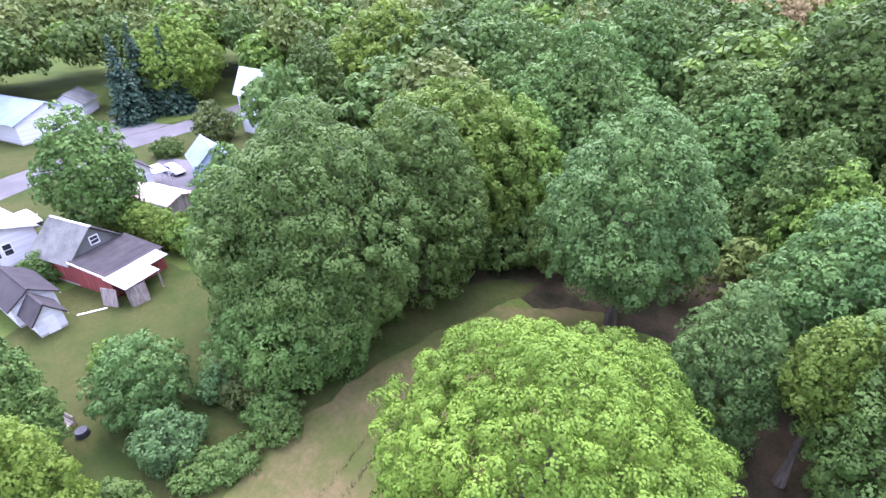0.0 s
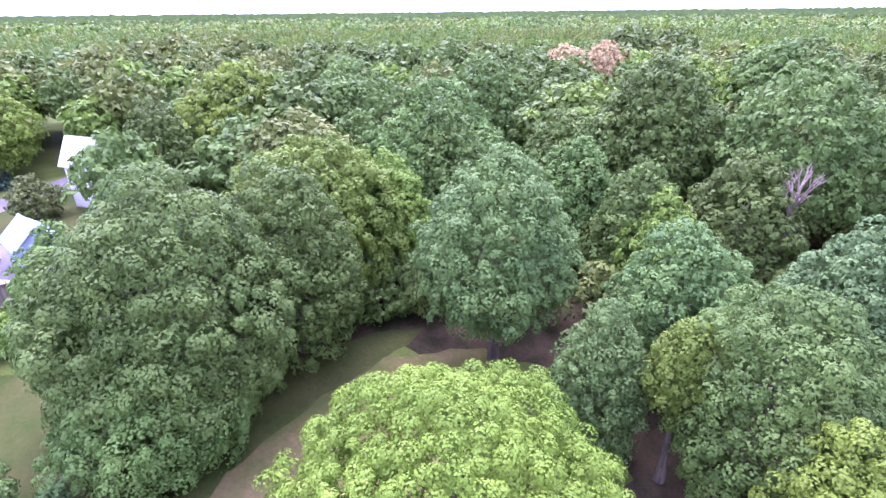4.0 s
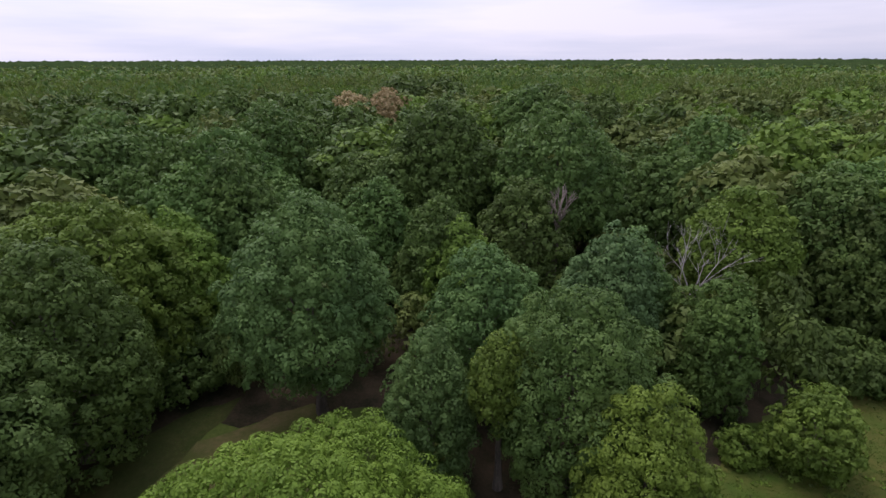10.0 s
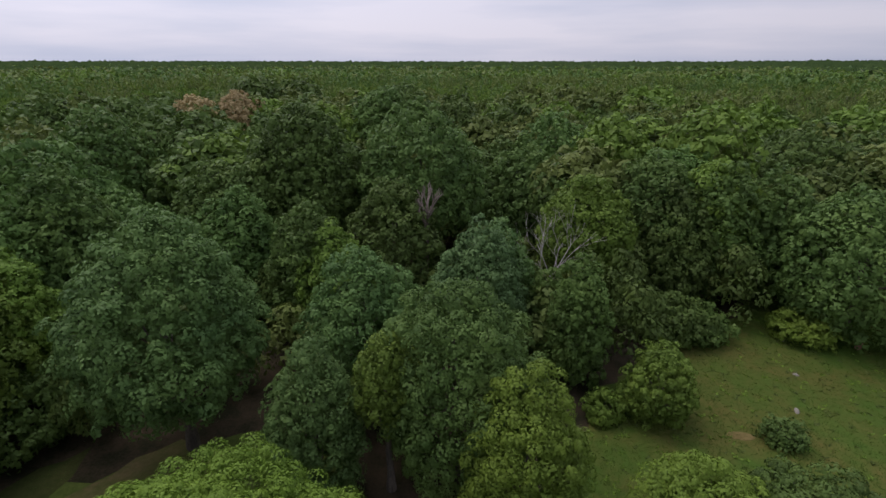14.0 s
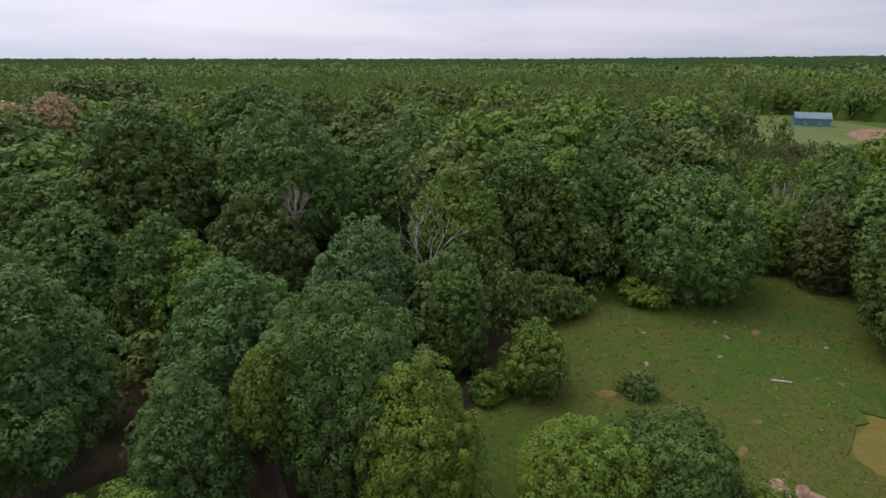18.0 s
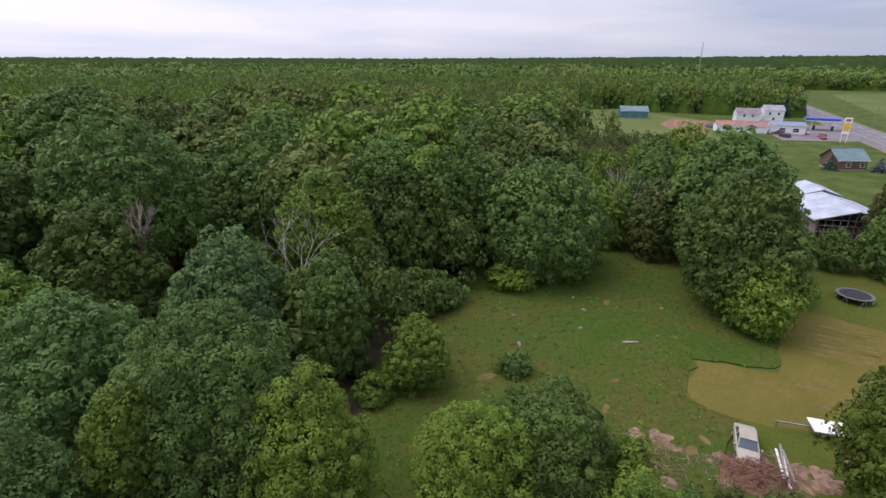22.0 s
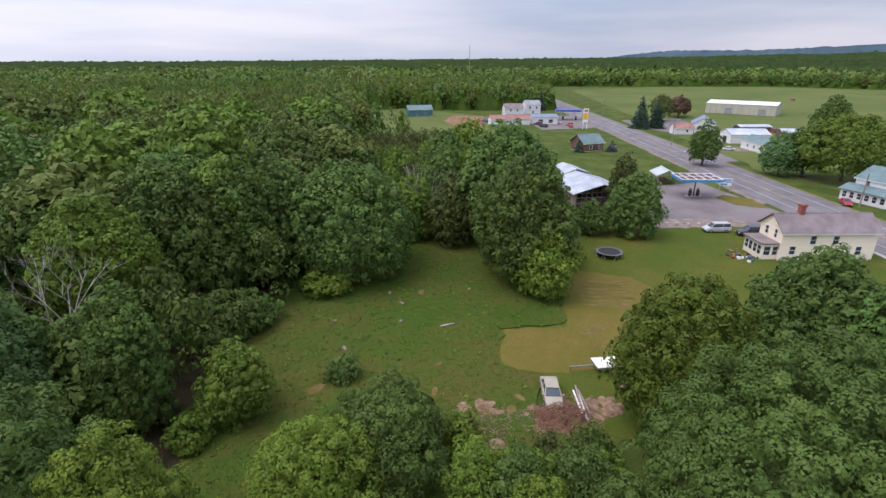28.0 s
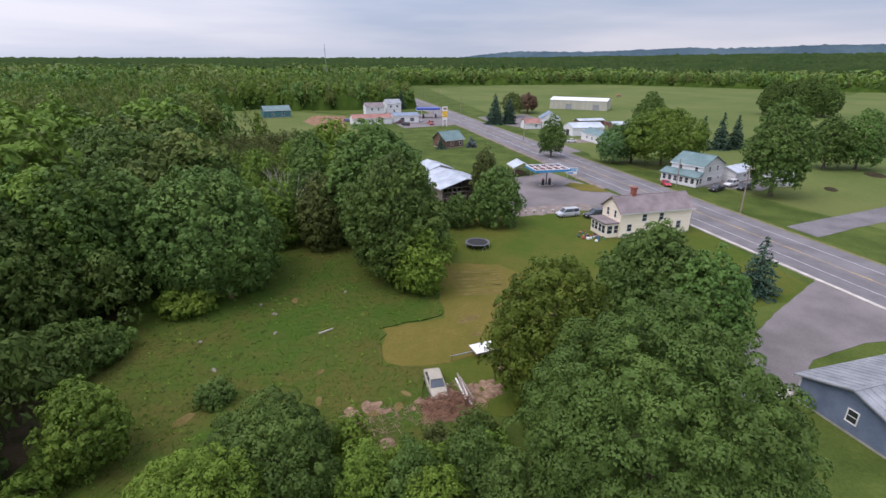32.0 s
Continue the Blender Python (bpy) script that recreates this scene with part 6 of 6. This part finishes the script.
for x, y, s in ((156.6, -29.8, 1.6), (184.2, -44.5, 2.6)):
    tagged(part("earth_mound", mound(s * 1.7, s, 0.5, int(x)), LITTER), "low dark mound on the grass", "mound").matrix_basis = pose(x, y, 0)
t = thing("baler", "orange farm implement standing in the hay field", "farm machine", pose(508, 80.8, 0))
part("frame", block(-3, 3, -1.2, 1.2, 0.5, 2.2, bevel=0.2), METAL_RUST, t)
for sy in (-1, 1):
    bm = bmesh.new()
    tube(bm, (0, sy * 1.3, 0.6), (0, sy * 1.6, 0.6), 0.6, 0.6, 12)
    part("wheel", bm, RUBBER, t)


# ---------------------------------------------------------------- conifers and a bare tree
def spruce(x, y, h, rad, kind="needle", label="dark pointed spruce tree", leaf=0.4):
    r = np.random.default_rng(int(abs(x * 7 + y * 13)) + 1)
    t = thing("spruce", label, "spruce", pose(x, y, 0, 0, 0, r.uniform(0, 360)))
    bm = bmesh.new()
    tube(bm, (0, 0, -0.1), (0, 0, h * 0.97), 0.015 * h + 0.08, 0.02, 8, cap=False)
    part("trunk", bm, BARK, t)
    pts, faces = [], []
    levels = int(h / 0.55)
    for k in range(levels):
        z = 0.4 + (h - 0.5) * k / levels
        reach = rad * (1 - k / levels) ** 0.85 * r.uniform(0.85, 1.1) + 0.1
        for i in range(max(7, int(reach * 8))):
            a = r.uniform(0, 6.28)
            n = max(3, int(reach / (leaf * 0.45)))
            s = np.linspace(0.15, 1, n)
            d = reach * r.uniform(0.75, 1.08)
            p = np.c_[np.cos(a) * s * d, np.sin(a) * s * d, z - 0.28 * s * d + 0.10 * (s * d) ** 2 / max(rad, 1)]
            pts.append(p + r.normal(size=p.shape) * 0.07)
            faces.append(np.tile([np.cos(a) * 0.35, np.sin(a) * 0.35, 0.8], (n, 1)) + r.normal(size=(n, 3)) * 0.4)
    p, f = np.vstack(pts), np.vstack(faces)
    p[:, 2] = np.maximum(p[:, 2], 0.15)
    v, q = leaves(p, f, np.full(len(p), leaf), r)
    arrays("crown", v, q, LEAF[kind], t)
    planted.append((x, y, rad))
    return t


spruce(76.3, -9.3, 8.8, 3.3, leaf=0.34)
for x, y, h, rad in ((210, 2, 12.5, 3.6), (213, -4, 13.8, 3.8), (217, -9, 12.8, 3.6)):
    spruce(x, y, h, rad, label="dark brownish pine tree standing in a row", leaf=0.6)
spruce(244.2, 97.9, 15.7, 5.4, leaf=0.6)
spruce(251.0, 93.0, 14.2, 5.0, leaf=0.6)
spruce(292, 184, 13.0, 3.6, leaf=0.7)
spruce(163, 86, 5.0, 2.2, leaf=0.5)
spruce(172, 78, 4.5, 2.4, "bluespruce", "small bluish spruce beside the bungalow", 0.5)
for x, y, h, rad in ((-123.5, -5.5, 17.5, 4.6), (-128.5, -2.0, 19.0, 4.6), (-127.0, 3.5, 18.0, 4.5)):
    spruce(x, y, h, rad, leaf=0.55)
spruce(-92, 33, 15.0, 4.2, "bluespruce", "tall bluish spruce at the edge of the village", 0.5)
for kind, x, y, h, rad in (("brush", 285, 104, 14.0, 6.0), ("copper", 308, 102, 12, 6), ("copper", 318, 106, 11.5, 6)):
    tree(kind, x, y, h, rad, 0.2)


def bare_tree(x, y, h, label, mat, seed, girth=0.24, crown_at=0.35, spread=0.5, reach=0.33):
    r = random.Random(seed)
    t = thing("bare_tree", label, "dead tree", pose(x, y, 0))
    bm = bmesh.new()
    tube(bm, (0, 0, -0.1), (0.1, 0, h * crown_at), girth, girth * 0.75, 9, cap=False)
    part("trunk", bm, mat, t)

    def grow(bm, a, d, l, g, depth):
        b = a + d * l
        tube(bm, a, b, g, g * 0.6, 6, cap=False)
        if depth:
            for _ in range(3):
                n = (d + Vector((r.uniform(-spread, spread), r.uniform(-spread, spread), r.uniform(-0.15, 0.35)))).normalized()
                grow(bm, a.lerp(b, r.uniform(0.6, 1.0)), n, l * r.uniform(0.55, 0.8), g * 0.55, depth - 1)

    for i in range(5):
        bm = bmesh.new()
        a = 6.28 * i / 5 + r.uniform(-0.4, 0.4)
        d = Vector((math.cos(a) * 0.55, math.sin(a) * 0.55, 1)).normalized()
        grow(bm, Vector((0.1, 0, h * crown_at * r.uniform(0.8, 1.0))), d, h * reach, girth * 0.55, 3)
        part("limb", bm, mat, t, "bleached bare limb")
    return t


bare_tree(6.4, 53.0, 13.0, "dead tree with bleached bare white limbs", BARK_GREY, 2, 0.11, 0.55, 0.8)
bare_tree(-8.4, 57.0, 15.0, "old tree with thick bare tan limbs among leaves", BARK_TAN, 6, 0.34, 0.86, 0.5, 0.12)
bare_tree(60.68, 60.95, 12.2, "thin leafless grey tree at the meadow's end", BARK_GREY, 3, 0.14, 0.5, 0.3)

# ---------------------------------------------------------------- long grass and weeds
def tufts(name, edge, n, tall, wide, kind, label, seed, blades=5, lean=0.5, foot=0.0):
    r = np.random.default_rng(seed)
    xs, ys = [p[0] for p in edge], [p[1] for p in edge]
    x, y = r.uniform(min(xs), max(xs), n * 3), r.uniform(min(ys), max(ys), n * 3)
    keep = inside(edge, x, y)
    x, y = x[keep][:n].repeat(blades), y[keep][:n].repeat(blades)
    k = len(x)
    a, h = r.uniform(0, 6.28, k), r.uniform(*tall, k)
    x, y = x + r.normal(size=k) * 0.12, y + r.normal(size=k) * 0.12
    w = wide * r.uniform(0.6, 1.4, k)
    b = a + r.normal(size=k) * 0.8
    v = np.empty((k, 3, 3))
    v[:, 0] = np.c_[x - np.cos(a) * w, y - np.sin(a) * w, np.full(k, foot)]
    v[:, 1] = np.c_[x + np.cos(a) * w, y + np.sin(a) * w, np.full(k, foot)]
    v[:, 2] = np.c_[x + np.cos(b) * h * lean, y + np.sin(b) * h * lean, foot + h]
    return tagged(arrays(name, v.reshape(-1, 3), np.arange(3 * k).reshape(-1, 3), LEAF[kind]), label, "grass", kind="stuff")


tufts("meadow_grass", MEADOW_EDGE, 30000, (0.04, 0.09), 0.05, "grass", "tall uncut meadow grass in uneven tufts", 51, 3, 1.6, 0.13)
WEEDS_EDGE = [(9, 33), (12, 42), (20, 50), (28, 54), (36, 60), (44, 55), (40, 46), (33, 38), (28, 29), (30, 22), (22, 17)]
tufts("meadow_weeds", WEEDS_EDGE, 260, (0.08, 0.20), 0.08, "brush", "low brownish weeds growing in the meadow", 52, 8, 1.3, 0.13)
tufts("meadow_weeds", MEADOW_EDGE, 700, (0.08, 0.20), 0.10, "lime2", "low leafy weeds growing in the meadow", 55, 8, 1.5, 0.13)
tufts("lawn_grass", LAWN_EDGE, 9000, (0.02, 0.06), 0.06, "dry", "short dry grass blades on the lawn", 53, 4)
tufts("west_grass", WEST_LAWN, 9000, (0.02, 0.05), 0.05, "grass", "short grass blades on the back lawn", 54, 4)


# ---------------------------------------------------------------- west: village behind the maples
patch("west_road", [(-81.3, -31.4), (-89.4, -23.8), (-103.9, -8.2), (-108.8, 2.6), (-116, 15), (-140, 50), (-147, 47), (-123, 12), (-116.9, 1.7), (-112, -9), (-99.3, -25.2), (-92.3, -33.9)], STREET, 0.045, "grey asphalt village street", "road", 0.12)
patch("west_drive", [(-77, -6), (-78, 2), (-91, 3), (-96, -2), (-91, -5)], STREET, 0.043, "pale gravel drive between the houses", "driveway", 0.3)
patch("side_drive", [(-112, -10), (-124, -13), (-128, -9), (-117, 1)], STREET, 0.042, "pale gravel turning beside the street", "driveway", 0.3)

b = thing("barn", "old red barn with a mossy grey roof and lean-to", "barn", pose(-61.6, -11.8, 0, 0, 0, 37))
walls(b, 6.0, 6.2, 2.9, 2.6, BOARDS_RED)
part("gable_cladding", prism([(-3.0, 3.0), (3.0, 3.0), (0, 5.45)], 0, 0.05), SHINGLE_GREY, b, "grey shingled gable").matrix_basis = Matrix.Translation((3.0, 0, 0)) @ Matrix.Rotation(math.pi / 2, 4, "Z") @ Matrix.Rotation(math.pi / 2, 4, "X")
for sgn in (-1, 1):
    part("roof_slope", slope(6.2, sgn * 3.5, 2.62, 0, 5.65, 0.14, over=0.25), SHINGLE_GREY, b, "mossy grey shingle slope")
    part("lower_wall", block(3.06, 8.7, *sorted((sgn * 3.1, sgn * 2.95)), 0, 2.5), BOARDS_RED, b)
part("ridge_board", block(-3.2, 3.3, -0.12, 0.12, 5.7, 5.78), TRIM_WHITE, b)
low = Matrix.Translation((3.08, 0, 3.12)) @ Matrix.Rotation(radians(6), 4, "Y")
part("lower_roof", block(0, 5.8, -3.35, 3.3, 0, 0.12, m=low), SHINGLE_DARK, b, "dark worn shingle slope")
part("fascia", block(0, 5.8, -3.42, -3.36, -0.12, 0.11, m=low), TRIM_WHITE, b)
for k in range(5):
    part("shingle_course", block(0.6 + k * 1.05, 0.68 + k * 1.05, -3.3, 3.25, 0.12, 0.14, m=low), SHINGLE_DARK, b)
part("lower_wall", block(8.55, 8.7, -2.94, 2.94, 0, 2.45), BOARDS_RED, b)
window(b, pose(3.06, 0, 0) @ Matrix.Rotation(-math.pi / 2, 4, "Z"), 0.0, 3.7, 0.85, 0.8)
m = Matrix.Translation((8.6, 0, 2.62)) @ Matrix.Rotation(radians(9), 4, "Y")
metal = part("lean_to_roof", block(0, 3.1, -3.7, 0.3, 0.0, 0.06, m=m), METAL_WORN, b, "shiny worn metal lean-to roof")
part("lean_to_sheet", block(0, 1.7, 0.32, 2.6, 0.0, 0.06, m=m), METAL_WORN, metal)
for k in range(4):
    part("roof_seam", block(0, 3.1, -3.3 + k * 1.1, -3.25 + k * 1.1, 0.06, 0.09, m=m), METAL_WORN, metal)
part("rust_patch", block(1.4, 2.5, -1.3, -0.4, 0.062, 0.068, m=m), METAL_RUST, metal)
for yy in (-3.5, -1.6, 0.15):
    part("post", block(11.4, 11.55, yy - 0.08, yy + 0.08, 0, 2.1), BOARDS_GREY, b)
part("leaning_door", block(-0.9, 0.9, -0.05, 0.05, 0, 1.9, m=pose(9.4, -4.3, 0, -12, 0, 10)), BOARDS_GREY, b, "grey plank door leaning outside")
part("leaning_door", block(-0.8, 0.8, -0.05, 0.05, 0, 2.0, m=pose(11.9, -2.7, 0, -10, 0, 75)), BOARDS_GREY, b, "grey plank door leaning outside")
tagged(part("plank", block(-1.3, 1.3, -0.1, 0.1, 0, 0.08, bevel=0.02, m=pose(-51.4, -11.2, 0.03, 0, 0, 86)), TRIM_WHITE), "white painted board lying on the grass", "plank")

building("white_house", "white house with a pale grey roof and paired windows", -69.8, -21.9, 30, 9.0, 7.5, 3.6, 1.3, SIDING_WHITE, METAL_WORN, wins=[("E", -0.6, 1.4, 0.8, 1.3), ("E", 0.6, 1.4, 0.8, 1.3), ("S", 1, 1.4, 0.9, 1.3)], over=0.5)
sh = building("garden_shed", "small white shed with grey steep roof", -51.0, -14.7, 25, 2.8, 2.3, 1.8, 1.3, SIDING_WHITE, SHINGLE_DARK, over=0.3, category="shed", doors=[("E", 0, 1.0, 1.8, TRIM_WHITE)])
building("garden_shed", "long white shed with a grey roof", -55.7, -16.8, 25, 6.5, 3.6, 2.3, 1.2, SIDING_WHITE, SHINGLE_DARK, over=0.35, category="shed")
car(-78.5, -19.2, 30, "sedan", (0.72, 0.72, 0.72), "white saloon car parked behind the barn")
car(-75.7, -21.2, 30, "suv", (0.30, 0.34, 0.40), "blue-grey car parked behind the barn")
car(-87.2, -0.9, 27, "sedan", (0.62, 0.63, 0.65), "pale silver car parked on the drive")
building("house", "house with a pale blue steel roof", -127.1, -23.2, 34, 15.0, 12.5, 3.9, 2.6, SIDING_WHITE, METAL_BLUE, wins=[("E", 0, 1.2, 1.2, 1.2)])
building("house", "small house with a grey shingle roof", -138.5, -16.2, -20, 7.0, 6.0, 3.0, 1.9, SIDING_WHITE, SHINGLE_GREY, wins=[("E", 0, 1.2, 1.2, 1.2)])
h = building("house", "white house with a grey roof and porch", -83.6, -6.8, 18, 6.5, 4.4, 3.5, 2.0, SIDING_WHITE, SHINGLE_DARK, wins=[("E", -0.9, 1.4, 0.8, 1.3), ("E", 0.9, 1.4, 0.8, 1.3), ("S", 0, 1.4, 0.9, 1.3), ("N", 0, 1.4, 0.9, 1.3)])
part("porch_roof", block(-0.6, 3.4, 2.3, 4.6, 2.4, 2.55, bevel=0.03), METAL_PALE, h, "flat pale porch roof")
for u in (-0.4, 3.2):
    part("porch_post", block(u - 0.07, u + 0.07, 4.4, 4.54, 0, 2.4), TRIM_WHITE, h)
building("barn", "low barn with a rusty striped steel roof", -74.1, -3.3, 35, 8.5, 4.2, 2.0, 0.7, BOARDS_GREY, METAL_STREAKED, category="barn", over=0.3, ribs=1.2)
building("house", "pale blue gabled house beside the maples", -80.3, 4.5, 5, 7.0, 5.0, 3.9, 2.3, SIDING_SKY, METAL_BLUE, over=0.35)
t = thing("grain_store", "tall narrow white building with a steep white roof", "building", pose(-101, 16.6, 0, 0, 0, 25))
walls(t, 7.0, 4.2, 8.2, 3.6, SIDING_WHITE)
gable_roof(t, 7.0, 4.2, 8.2, 3.6, METAL_PALE, 0.5)
window(t, wall_frame("E", 7.0, 4.2), 0.3, 1.2, 1.0, 4.0, 3)
for x, y, turn, L in ((-560, 770, 20, 16), (-520, 800, 70, 12), (-485, 800, 10, 14), (-590, 800, 50, 18), (-450, 850, 35, 12)):
    building("distant_house", "white house in a far clearing among woods", x, y, turn, L, 9.0, 5.0, 3.0, SIDING_WHITE, METAL_PALE, wins=[("S", -2, 1.5, 1.2, 1.4), ("S", 2, 1.5, 1.2, 1.4)], group="houses in the far clearing")
t = thing("aerial", "tall roof aerial on a thin mast", "aerial", pose(-67.6, -12.0, 0))
bm = bmesh.new()
tube(bm, (0, 0, 0), (0, 0, 9.6), 0.05, 0.04, 6)
part("mast", bm, STEEL, t)
bm = bmesh.new()
tube(bm, (-0.6, -2.3, 9.3), (0.3, 1.4, 9.7), 0.035, 0.035, 6)
part("boom", bm, STEEL, t)
bm = bmesh.new()
for k in range(9):
    yy = -2.2 + k * 0.43
    tube(bm, (-0.7 - 0.1 * k / 9, yy, 9.35 + 0.04 * k), (0.5, yy + 0.12, 9.35 + 0.04 * k), 0.014, 0.014, 5)
part("antenna_array", bm, STEEL, t)
t = thing("garden_bench", "weathered wooden bench standing on the lawn", "bench", pose(-36.2, -12.5, 0, 0, 0, 35))
for k in range(4):
    part("slat", block(-0.8, 0.8, -0.3 + k * 0.17, -0.16 + k * 0.17, 0.42, 0.47), BOARDS_GREY, t)
for k in range(3):
    part("slat", block(-0.8, 0.8, 0.38, 0.42, 0.55 + k * 0.16, 0.67 + k * 0.16), BOARDS_GREY, t)
for sx in (-1, 1):
    part("leg", block(sx * 0.7 - 0.05, sx * 0.7 + 0.05, -0.28, -0.18, 0, 0.42), BOARDS_GREY, t)
    part("leg", block(sx * 0.7 - 0.05, sx * 0.7 + 0.05, 0.34, 0.44, 0, 1.0), BOARDS_GREY, t)
bm = bmesh.new()
tube(bm, (0, 0, 0), (0, 0, 0.5), 0.5, 0.42, 14)
tagged(part("fire_pit", bm, DARK_METAL), "low dark metal fire pit on the lawn", "fire pit").matrix_basis = pose(-34.6, -11.3, 0)
t = thing("tarpaulin", "blue tarpaulin hanging between the trees", "tarpaulin", pose(-43.5, 14.6, 0, 0, 0, 20))
bm = bmesh.new()
for i in range(9):
    for j in range(5):
        bm.verts.new((-1.2 + i * 0.3, 0.15 * math.sin(i * 1.3 + j), 0.2 + j * 0.5))
bm.verts.ensure_lookup_table()
for i in range(8):
    for j in range(4):
        bm.faces.new([bm.verts[k] for k in (i * 5 + j, (i + 1) * 5 + j, (i + 1) * 5 + j + 1, i * 5 + j + 1)])
bmesh.ops.solidify(bm, geom=bm.faces, thickness=0.02)
part("sheet", bm, DEEP_BLUE, t)
# thin lines of dry uncut stalks along the path
for k, off in enumerate((0.0, 1.6)):
    line = [(-20.9 + off, 2.0), (-23.4 + off, 5.6), (-26.2 + off, 10.0), (-27.6 + off, 13.5)]
    tufts("dry_stalks", line + [(x + 0.22, y + 0.12) for x, y in line[::-1]], 900, (0.08, 0.26), 0.045, "straw", "pale dry stalks left in a line by the mower", 60 + k, 3, 0.6)
